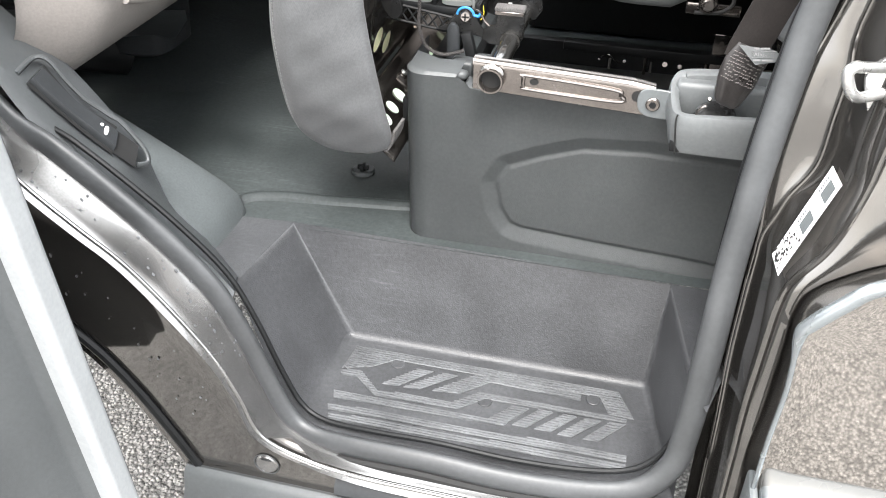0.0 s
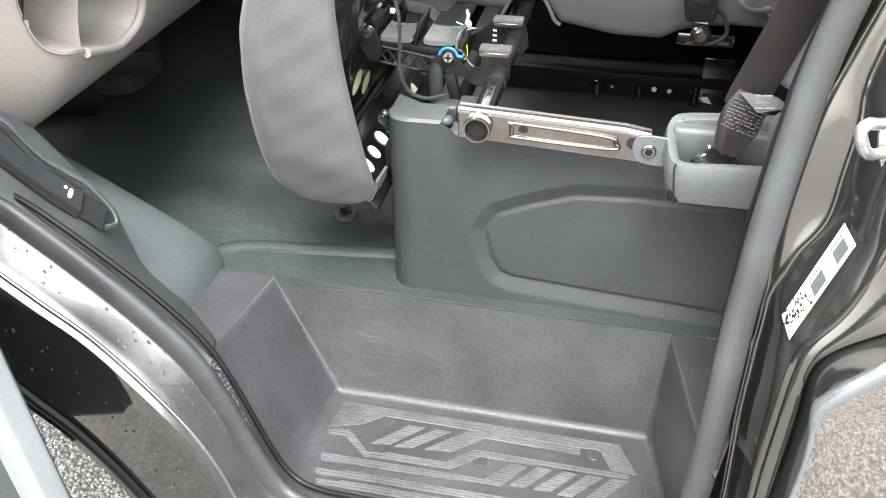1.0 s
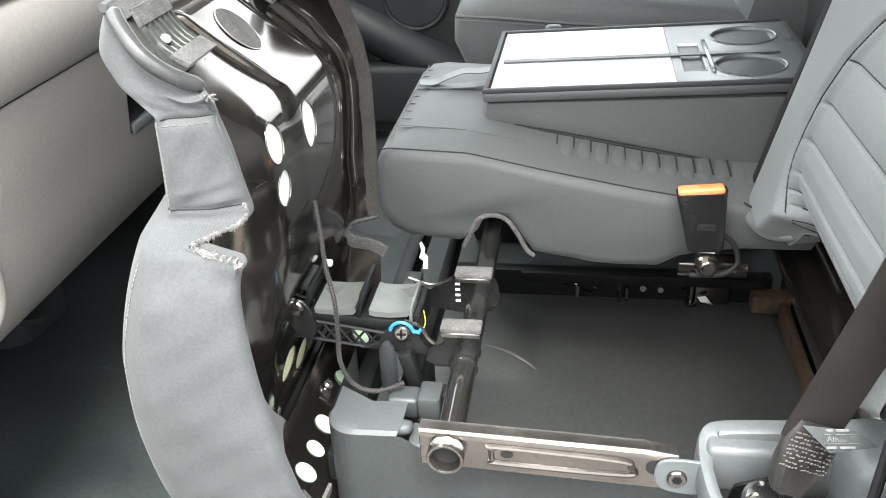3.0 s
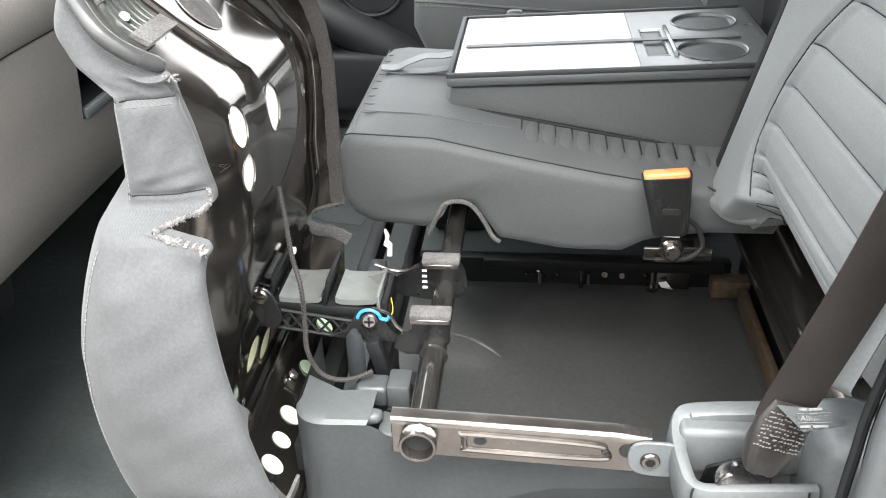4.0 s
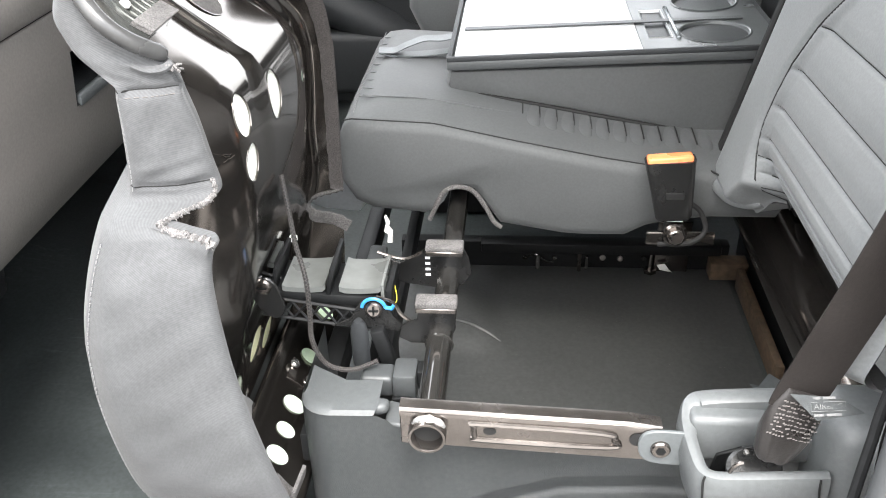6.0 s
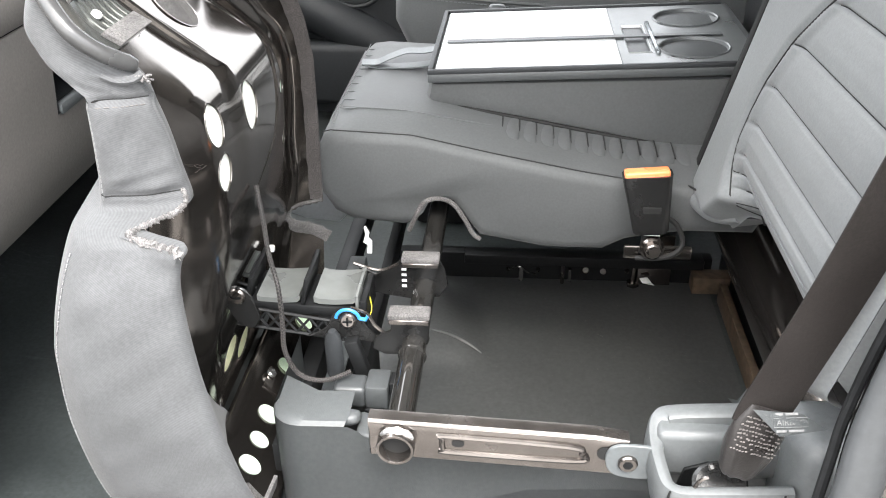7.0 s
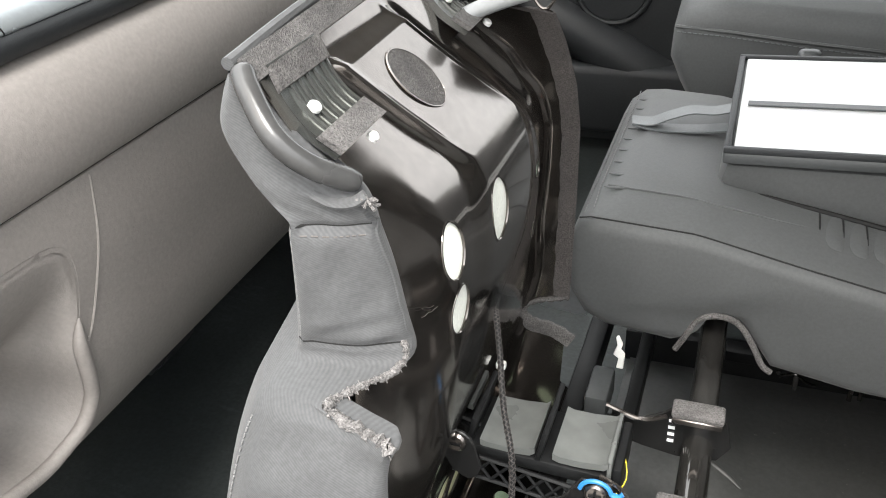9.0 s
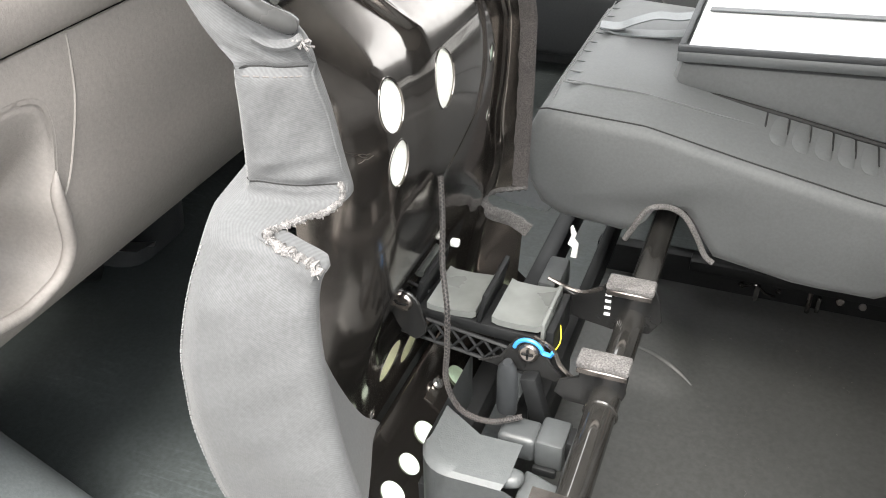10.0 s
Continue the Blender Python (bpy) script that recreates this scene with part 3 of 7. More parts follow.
# tread strips, each an outline on the step floor
for poly in ([(-0.203, 0.997), (-0.196, 1.053), (0.238, 1.055), (0.266, 1.001), (0.228, 1.002), (0.210, 1.037), (0.190, 1.036), (-0.124, 1.037), (-0.155, 1.013)],
             [(-0.048, 0.984), (-0.005, 0.988), (0.038, 1.025), (0.182, 1.021), (0.182, 1.035), (0.035, 1.039), (0.008, 1.033)],
             [(-0.204, 0.994), (-0.169, 0.998), (-0.131, 0.963), (-0.011, 0.967), (0.027, 1.000), (0.226, 1.000), (0.256, 0.999), (0.255, 0.991), (0.038, 0.987), (-0.001, 0.955), (-0.133, 0.951), (-0.172, 0.984), (-0.200, 0.983)],
             [(-0.199, 0.947), (0.051, 0.948), (0.082, 0.984), (0.108, 0.984), (0.075, 0.939), (-0.193, 0.931)],
             [(-0.130, 0.979), (-0.102, 0.981), (-0.056, 1.027), (-0.082, 1.026)],
             [(-0.095, 0.980), (-0.068, 0.982), (-0.015, 1.027), (-0.040, 1.026)],
             [(0.087, 0.944), (0.110, 0.944), (0.145, 0.985), (0.123, 0.986)],
             [(0.121, 0.944), (0.147, 0.945), (0.182, 0.985), (0.161, 0.986)],
             [(0.156, 0.942), (0.178, 0.942), (0.219, 0.986), (0.195, 0.986)],
             [(0.194, 0.942), (0.217, 0.943), (0.256, 0.988), (0.231, 0.987)],
             [(-0.198, 0.917), (-0.193, 0.905), (0.261, 0.913), (0.261, 0.926)],
             [(-0.190, 0.898), (-0.186, 0.886), (0.260, 0.897), (0.261, 0.909)]):
    strip(poly)
for p in ((-0.117, 1.030), (0.038, 0.982), (0.201, 1.028)):
    part("rivet", disc((p[0], p[1], 0.482), (0, 0, 1), 0.011, 0.002, 20, bev=0.0008), M_STEP, tread)

# wheel arch and kick panel in the footwell
secs = []
for x, yr, top in ((-0.404, 1.10, 0.668), (-0.410, 1.135, 0.69), (-0.422, 1.15, 0.712), (-0.45, 1.16, 0.733), (-0.50, 1.165, 0.768), (-0.56, 1.17, 0.805), (-0.66, 1.18, 0.86), (-0.82, 1.20, 0.92), (-1.2, 1.24, 0.98)):
    h = top - 0.66
    secs.append([V(x, 0.90, top)] + [V(x, yr - 0.09 + 0.09 * math.sin(a), 0.66 + h * max(0.0, math.cos(a)) ** 0.55) for a in steps(0, math.pi / 2, 14)])
structure("wheel_arch", loft(secs, ring_closed=False), M_CARPET, "smooth grey wheel arch bulge in the footwell", "wheel arch")
kick = thing("kick_panel", (-0.45, 0.94, 0.70), "grey grained plastic kick panel with the bonnet release", "kick panel")
OUT = [(-0.80, 0.935, 1.29), (-0.69, 0.885, 1.13), (-0.60, 0.874, 1.02), (-0.56, 0.872, 0.955), (-0.511, 0.872, 0.888), (-0.45, 0.872, 0.838), (-0.40, 0.872, 0.797), (-0.36, 0.872, 0.76), (-0.33, 0.872, 0.733), (-0.305, 0.872, 0.70)]
INN = [(-0.84, 1.00, 1.22), (-0.72, 1.0, 1.09), (-0.62, 1.0, 1.0), (-0.575, 1.0, 0.955), (-0.53, 1.005, 0.89), (-0.505, 1.02, 0.83), (-0.50, 1.03, 0.775), (-0.47, 1.015, 0.733), (-0.415, 1.0, 0.695), (-0.34, 0.95, 0.672)]
rings = []
for p, q in zip(spline(OUT, 5), spline(INN, 5)):
    up = (q - p).cross(V(-1, 0, 1)).normalized() * 0.0
    rings.append([p, p.lerp(q, 0.12) + V(0.004, 0, 0.012), p.lerp(q, 0.5) + V(0.002, 0, 0.010), p.lerp(q, 0.9) + V(0.003, 0, 0.010), q + V(0.002, 0.006, 0.0), q + V(-0.02, 0.012, -0.06)])
part("panel", loft(rings, ring_closed=False), M_TRIM, kick)
LEV_A = spline([(-0.5696, 0.9055, 0.9797), (-0.5387, 0.9173, 0.9319), (-0.5165, 0.928, 0.900), (-0.4953, 0.9391, 0.8709)], 5)
LEV_B = spline([(-0.573, 0.938, 0.984), (-0.5443, 0.946, 0.9343), (-0.5235, 0.957, 0.908), (-0.503, 0.966, 0.886)], 5)
lift = V(0.80, 0.1, 0.57).normalized()
rings = []
for i, (p, q) in enumerate(zip(LEV_A, LEV_B)):
    h = 0.007 + 0.003 * math.sin(math.pi * i / (len(LEV_A) - 1))
    rings.append([p - lift * 0.004, p + lift * h, p.lerp(q, 0.1) + lift * (h + 0.004), p.lerp(q, 0.9) + lift * (h + 0.004), q + lift * h, q - lift * 0.004])
part("release_lever", loft(rings), M_PAD, kick, "smooth dark grey bonnet release lever")
# flat black sheet paints the recess shadow round the lever
rings = [[p.lerp(q, k) + lift * 0.0055 for k in (-0.22, 0.5, 1.24)] for p, q in zip(LEV_A, LEV_B)]
part("recess_shade", loft(rings, ring_closed=False), M_INK, kick, "black sheet for the shade round the lever")
out_rim = [p + V(0.004, 0.013, 0.008) for p in LEV_B]
last = LEV_A[-1].lerp(LEV_B[-1], 0.5)
rim_pts = [LEV_A[0] + V(-0.012, -0.004, 0.012), LEV_B[0] + V(-0.012, 0.004, 0.012)] + out_rim[::3] + [last + V(0.024, 0.030, -0.022), last + V(0.032, 0.022, -0.040), last + V(0.026, 0.004, -0.036)]
part("recess_rim", tube([p + lift * 0.004 for p in spline(rim_pts, 5)], 0.0042, 8, flat=0.8), M_TRIM, kick)
# black sheet for the shaded slot at the lever's lower end
part("recess_end_shade", loft([[p.lerp(q, k) + V(0, 0, 0) + lift * 0.0045 + V(0.022, 0.010, -0.026) * j for k in (-0.05, 0.5, 1.1)] for j, (p, q) in ((0.05, (LEV_A[-1], LEV_B[-1])), (0.6, (LEV_A[-1], LEV_B[-1])), (1.05, (LEV_A[-1], LEV_B[-1])))], ring_closed=False), M_INK, kick)
bm = bmesh.new()
for a, b_, r in ((0.80, 0.5, 0.0055), (0.84, 0.62, 0.0045), (0.86, 0.36, 0.005), (0.80, 0.30, 0.004), (0.76, 0.62, 0.004)):
    i = int(a * (len(LEV_A) - 1))
    disc(LEV_A[i].lerp(LEV_B[i], b_) + lift * 0.0132, lift, r * 0.62, 0.0012, 8, bm=bm)
part("bonnet_mark", bm, M_LABEL, kick, "small white worn bonnet symbol")

# added out of view to stop daylight leaking into the footwell
structure("light_block_near", prism([(-1.42, 1.25), (-1.02, 1.13), (-0.90, 1.01), (-0.74, 0.88), (-0.58, 0.715), (-0.495, 0.63), (-0.42, 0.50), (-0.38, 0.44), (-0.32, 0.44), (-0.32, 0.58), (-0.44, 0.70), (-0.54, 0.80), (-0.64, 0.92), (-0.77, 1.08), (-0.92, 1.32), (-1.42, 1.40)], "y", 0.835, 0.845), M_DARK, "unseen panel behind the hinge pillar that keeps light out of the footwell", "wall")
# firewall, heater box, far side, bulkhead, roof
structure("wall_front", rbox(-1.42, -1.36, 0.9, 2.75, 0.6, 1.45, 0), M_DARK, "black firewall at the front of the footwell", "firewall")
heat = thing("heater_box", (-0.85, 1.62, 0.66), "dark plastic heater housing under the dashboard", "heater box")
secs = []
for z, k in ((0.725, 0.8), (0.735, 0.95), (0.80, 1.0), (0.90, 1.0), (0.99, 0.9), (1.03, 0.8)):
    secs.append([V(-0.90 + 0.13 * k * math.copysign(abs(math.cos(a)) ** 0.45, math.cos(a)), 1.62 + 0.085 * k * math.copysign(abs(math.sin(a)) ** 0.45, math.sin(a)), z) for a in steps(0, 2 * math.pi, 33)[:-1]])
part("housing", loft(secs), M_PAD, heat)
part("side_panel", loft([[V(-0.62, 1.40, 0.90), V(-0.68, 1.50, 0.84), V(-0.76, 1.575, 0.765)], [V(-1.0, 1.30, 0.90), V(-1.0, 1.42, 0.80), V(-0.98, 1.55, 0.735)]], ring_closed=False), M_TRIM, heat)
part("duct", tube(spline([(-1.1, 1.45, 0.80), (-0.98, 1.52, 0.76), (-0.90, 1.60, 0.72)], 5), 0.06, 14), M_DARK, heat)
structure("floor_hump", loft([[V(x, y, 0.66 + h * math.exp(-((y - 1.85) / 0.22) ** 2)) for y in steps(1.45, 2.3, 18)] for x, h in ((-1.4, 0.16), (-1.0, 0.10), (-0.8, 0.045), (-0.6, 0.01), (-0.5, 0))], ring_closed=False), M_MAT, "low moulded hump in the rubber floor", "floor hump")
# roof out of view; its front edge is set by the light on the dash
structure("ceiling", rbox(-0.33, 1.10, 1.02, 2.78, 1.93, 1.97, 0.01), M_LINING, "unseen pale fabric headliner that limits daylight on the dash", "ceiling")
structure("wall_bulkhead", rbox(1.06, 1.10, 0.95, 2.75, 0.3, 1.93, 0), M_TRIM, "dark bulkhead behind the seats", "bulkhead")
bm = rbox(-1.42, 1.10, 2.72, 2.78, 0.3, 1.36, 0)
# upper pieces are unseen and size the bright opening the seat pan reflects
rbox(0.72, 1.10, 2.72, 2.78, 1.36, 1.93, 0, bm=bm)
rbox(-1.42, -0.62, 2.72, 2.78, 1.36, 1.93, 0, bm=bm)
rbox(-0.62, 0.72, 2.72, 2.78, 1.87, 1.93, 0, bm=bm)
structure("wall_far", bm, M_TRIM, "far side of the cab round an unseen window sized for reflections", "wall")

random.seed(21)
bm = bmesh.new()
for i in range(46):
    k = random.randint(14, len(edge_line) - 10)
    p = face_top[k].lerp(edge_line[k], random.uniform(0.12, 0.75)) + V(random.uniform(-0.01, 0.01), 0.0085, random.uniform(-0.01, 0.01))
    disc(p, (0, -1, 0), random.uniform(0.0008, 0.0021), 0.0008, 8, bm=bm, oval=random.uniform(1, 1.8), r2=0.0005)
for i in range(46):
    j, k = random.randrange(14, 62), random.uniform(0.35, 0.9)
    p, q = inner[j], crease_line[j]
    mid = p.lerp(q, 0.5) + V(0.0, 0.012, -0.004)
    edge = p.lerp(q, 0.82) + V(0, 0.004, 0)
    at = mid.lerp(edge, (k - 0.5) / 0.32) if k > 0.5 else mid.lerp(p + V(0, 0.012, 0), (0.5 - k) / 0.5)
    n = (edge - mid).cross(inner[j + 1] - p).normalized()
    n = -n if n.y > 0 else n
    disc(at + n * 0.0008, n, random.uniform(0.0008, 0.0019), 0.0008, 7, bm=bm, oval=random.uniform(1.0, 2.2))
drops = part("dried_droplet_marks", bm, M_TREAD)
tagged(drops, "dried pale water droplets on the painted pillar", "droplets", kind="stuff")

# ---- dashboard ----
dash = thing("dashboard", (-0.55, 1.8, 0.9), "taupe grey plastic dashboard with a silver strip and lower glovebox", "dashboard")
LOWER = [(-0.85, 0.83), (-0.70, 0.882), (-0.62, 0.925), (-0.55, 0.978), (-0.515, 1.025), (-0.50, 1.075), (-0.493, 1.13), (-0.486, 1.19), (-0.484, 1.245), (-0.487, 1.253)]
UPPER = [(-0.4885, 1.2542), (-0.478, 1.2605), (-0.472, 1.285), (-0.474, 1.315), (-0.486, 1.342), (-0.505, 1.352)]
face = [(x, z) for x, _, z in spline([(a, 0, b) for a, b in LOWER], 9)]
HOLE = [(1.00, 1.08), (1.00, 1.19), (1.08, 1.214), (1.16, 1.216), (1.203, 1.208), (1.213, 1.181), (1.208, 1.142), (1.200, 1.108), (1.204, 1.06), (1.194, 1.034), (1.172, 1.024), (1.138, 1.024), (1.06, 1.05)]
hole_line = spline([(0, a, b) for a, b in HOLE], 14, closed=True)


def face_x(y, z):
    return line([(b, a) for a, b in face], z) - 0.09 * (1 - smooth(0.95, 1.05, y)) ** 2


def in_hole(y, z):
    flag = False
    for p, q in zip(hole_line, hole_line[1:] + hole_line[:1]):
        if (p.z > z) != (q.z > z) and y < (q.y - p.y) * (z - p.z) / (q.z - p.z) + p.y:
            flag = not flag
    return flag


bm = bmesh.new()
ys_d = steps(0.95, 1.26, 84) + [1.3, 1.45, 1.533, 1.72, 2.0, 2.7]
NICHE = (1.53, 1.73, 1.124, 1.196)  # open shelf: from y, to y, from z, to z
lattice = [[bm.verts.new((x + face_x(y, z) - line([(b, a) for a, b in face], z), y, z)) for x, z in face] for y in ys_d]
for row in lattice:
    for v in row:
        near = min(hole_line, key=lambda p: math.hypot(p.y - v.co.y, p.z - v.co.z))
        if math.hypot(near.y - v.co.y, near.z - v.co.z) < 0.0032:
            v.co = (face_x(near.y, near.z), near.y, near.z)
for i in range(len(ys_d) - 1):
    for j in range(len(face) - 1):
        ym, zm = (ys_d[i] + ys_d[i + 1]) / 2, (face[j][1] + face[j + 1][1]) / 2
        if not in_hole(ym, zm) and not (NICHE[0] < ym < NICHE[1] and NICHE[2] < zm < NICHE[3]):
            bm.faces.new((lattice[i][j], lattice[i + 1][j], lattice[i + 1][j + 1], lattice[i][j + 1]))
part("lower_panel", bm, M_DASH, dash)
n0, n1 = [z for _, z in face if z > NICHE[2]][0] - 0.006, [z for _, z in face if z < NICHE[3]][-1] + 0.007
rings = [[V(face_x(1.6, z) - d, y, z) for y, z in ((1.533 + k, n0 + k), (1.72 - k, n0 + k), (1.72 - k, n1 - k), (1.533 + k, n1 - k))] for d, k in ((-0.0005, 0.0), (0.004, 0.003), (0.075, 0.008))]
part("shelf_niche", loft(rings, caps=False), M_PAD, dash, "dark open shelf in the lower dashboard", sharp=70)
part("niche_back", rbox(-0.575, -0.566, 1.533, 1.72, n0, n1, 0), M_DARK, dash)
part("shelf_edge", rbox(-0.502, -0.490, 1.540, 1.715, n0 - 0.004, n0 + 0.012, 0.004, 2), M_TRIM_PALE, dash, "rounded grey front edge of the shelf")
part("padded_panel", loft([[V(x, y, z) for x, _, z in spline([(a, 0, b) for a, b in UPPER], 4)] for y in (0.98, 1.2, 1.6, 2.0, 2.7)], ring_closed=False), M_DASH, dash)
sec = spline([(-0.505, 0, 1.350), (-0.494, 0, 1.353), (-0.489, 0, 1.360), (-0.4885, 0, 1.367), (-0.491, 0, 1.3715)], 4)
part("lower_lip", loft([[V(p.x, y, p.z) for p in sec] for y in (0.98, 1.222, 1.6, 2.7)], ring_closed=False), M_PAD, dash, "dark rounded lip below the silver strip", sharp=70)
sec = spline([(-0.4925, 0, 1.3705), (-0.4905, 0, 1.373), (-0.493, 0, 1.377), (-0.502, 0, 1.386), (-0.509, 0, 1.390)], 4)
part("silver_strip", loft([[V(p.x, y, p.z) for p in sec] for y in (0.98, 1.2215)], ring_closed=False), M_SILVER, dash, "satin silver trim strip", sharp=70)
part("silver_strip", loft([[V(p.x, y, p.z) for p in sec] for y in (1.2228, 1.6, 2.0, 2.7)], ring_closed=False), M_SILVER, dash, "satin silver trim strip", sharp=70)
sec = spline([(-0.507, 0, 1.386), (-0.512, 0, 1.392), (-0.530, 0, 1.413), (-0.548, 0, 1.433), (-0.60, 0, 1.458), (-0.72, 0, 1.47), (-1.4, 0, 1.46)], 4)
part("upper_pad", loft([[V(p.x, y, p.z) for p in sec] for y in (0.96, 1.2425)], ring_closed=False), M_TRIM, dash, "grained dark grey dashboard end", sharp=70)
part("upper_pad", loft([[V(p.x, y, p.z) for p in sec] for y in (1.2445, 1.6, 2.75)], ring_closed=False), M_PAD, dash, "dark airbag cover on the dashboard", sharp=70)
part("vent_knob", disc((-0.528, 1.222, 1.413), (0.75, 0, 0.66), 0.009, 0.006, 20, bev=0.002, oval=1.5), M_SILVER, dash)
rings = []
for depth, k in ((-0.0005, -0.035), (0.002, 0.0), (0.008, 0.03), (0.02, 0.07), (0.05, 0.15), (0.08, 0.28), (0.088, 0.55), (0.09, 0.97)):
    rings.append([V(face_x(p.y, p.z) - depth * (1 if depth < 0.003 else 0.10 + 0.90 * (1 - smooth(1.07, 1.20, p.z + (1.10 - p.z) * k))), p.y + (1.12 - p.y) * k, p.z + (1.10 - p.z) * k) for p in hole_line])
part("pocket", loft(rings, caps=False), M_DASH, dash, "moulded open pocket beside the door", sharp=70)
lip_pts = [V(face_x(a, b) + 0.002, a, b) for a, b in ((1.207, 1.142), (1.203, 1.118), (1.205, 1.085), (1.206, 1.058), (1.195, 1.034), (1.172, 1.022), (1.138, 1.020), (1.06, 1.045))]
part("pocket_lip", tube(spline(lip_pts, 6), 0.0068, 10, taper=[0.1, 0.25, 0.4, 0.55, 0.7, 0.8, 0.9, 0.95] + [1.0] * 35), M_DASH, dash, "smooth rounded pocket lip")
part("pocket_divider", loft([[V(-0.512, 1.165 - 0.030 * math.sin(3.0 * k) - 0.10 * k, 1.196 - 0.16 * k), V(-0.585, 1.155 - 0.030 * math.sin(3.0 * k) - 0.10 * k, 1.19 - 0.16 * k)] for k in steps(0, 1, 14)], ring_closed=False), M_DASH, dash)
tcurve = bpy.data.curves.new("airbag_text", "FONT")
tcurve.body, tcurve.size, tcurve.extrude = "AIRBAG", 0.0125, 0.0009
tob = bpy.data.objects.new("airbag_text", tcurve)
tme = bpy.data.meshes.new_from_object(tob)
tme.materials.append(M_TRIM)
word = new("airbag_mark", tme)
word.parent = dash
word.matrix_local = Matrix.Translation(V(-0.5125, 1.257, 1.3945) - base_of(dash)) @ Euler((0, 0, radians(90))).to_matrix().to_4x4() @ Euler((radians(49), 0, 0)).to_matrix().to_4x4()
part("panel_seam", tube(spline([(face_x(a, b) + 0.0002, a, b) for a, b in ((1.256, 1.251), (1.248, 1.20), (1.236, 1.16), (1.222, 1.125), (1.207, 1.105))], 6), 0.0013, 6), M_DASH, dash)

# ---- tipped-up outer seat base ----
bench = thing("double_passenger_seat", (0.1, 1.45, 0.66), "grey double passenger seat, outer base tipped up, middle back folded", "seat")
base = frm = mid = tab = back = bench
# stations from the bottom up: height, near face y at its front and pan sides, front x, pan-side x
SHELL = [(0.797, 1.150, 1.150, -0.225, -0.215), (0.803, 1.143, 1.143, -0.268, -0.185), (0.82, 1.133, 1.133, -0.297, -0.158), (0.85, 1.122, 1.122, -0.314, -0.150),
         (0.90, 1.110, 1.110, -0.320, -0.156), (0.977, 1.103, 1.103, -0.324, -0.167), (1.03, 1.104, 1.104, -0.322, -0.175), (1.062, 1.106, 1.105, -0.319, -0.178), (1.101, 1.111, 1.108, -0.309, -0.181),
         (1.130, 1.117, 1.112, -0.300, -0.182), (1.150, 1.123, 1.114, -0.293, -0.179), (1.162, 1.127, 1.115, -0.288, -0.174), (1.168, 1.131, 1.117, -0.285, -0.172),
         (1.1715, 1.138, 1.124, -0.282, -0.198), (1.1745, 1.146, 1.134, -0.280, -0.223), (1.1765, 1.155, 1.150, -0.278, -0.215), (1.178, 1.164, 1.171, -0.276, -0.196),
         (1.180, 1.169, 1.185, -0.275, -0.189), (1.185, 1.172, 1.190, -0.2735, -0.1885), (1.21, 1.170, 1.188, -0.2685, -0.192), (1.25, 1.168, 1.186, -0.264, -0.1975),
         (1.278, 1.166, 1.184, -0.261, -0.2035), (1.286, 1.167, 1.184, -0.2605, -0.205), (1.298, 1.170, 1.184, -0.276, -0.209), (1.310, 1.178, 1.186, -0.294, -0.222), (1.325, 1.188, 1.185, -0.307, -0.241),
         (1.342, 1.193, 1.185, -0.311, -0.259), (1.360, 1.195, 1.187, -0.302, -0.274), (1.374, 1.198, 1.190, -0.292, -0.285)]
fine = []
for i, (a, b_) in enumerate(zip(SHELL, SHELL[1:])):
    n = max(2, int(math.dist(a, b_) / 0.0032))
    for j in range(n):
        k = j / n
        lo, hi = SHELL[max(0, i - 1)], SHELL[min(len(SHELL) - 1, i + 2)]
        row = []
        for c in range(5):
            p0, p1, p2, p3 = lo[c], a[c], b_[c], hi[c]
            v = 0.5 * (2 * p1 + (p2 - p0) * k + (2 * p0 - 5 * p1 + 4 * p2 - p3) * k * k + (3 * p1 - p0 - 3 * p2 + p3) * k ** 3)
            row.append(min(max(v, min(p1, p2) - 0.002), max(p1, p2) + 0.002))
        fine.append(row)
fine.append(list(SHELL[-1]))


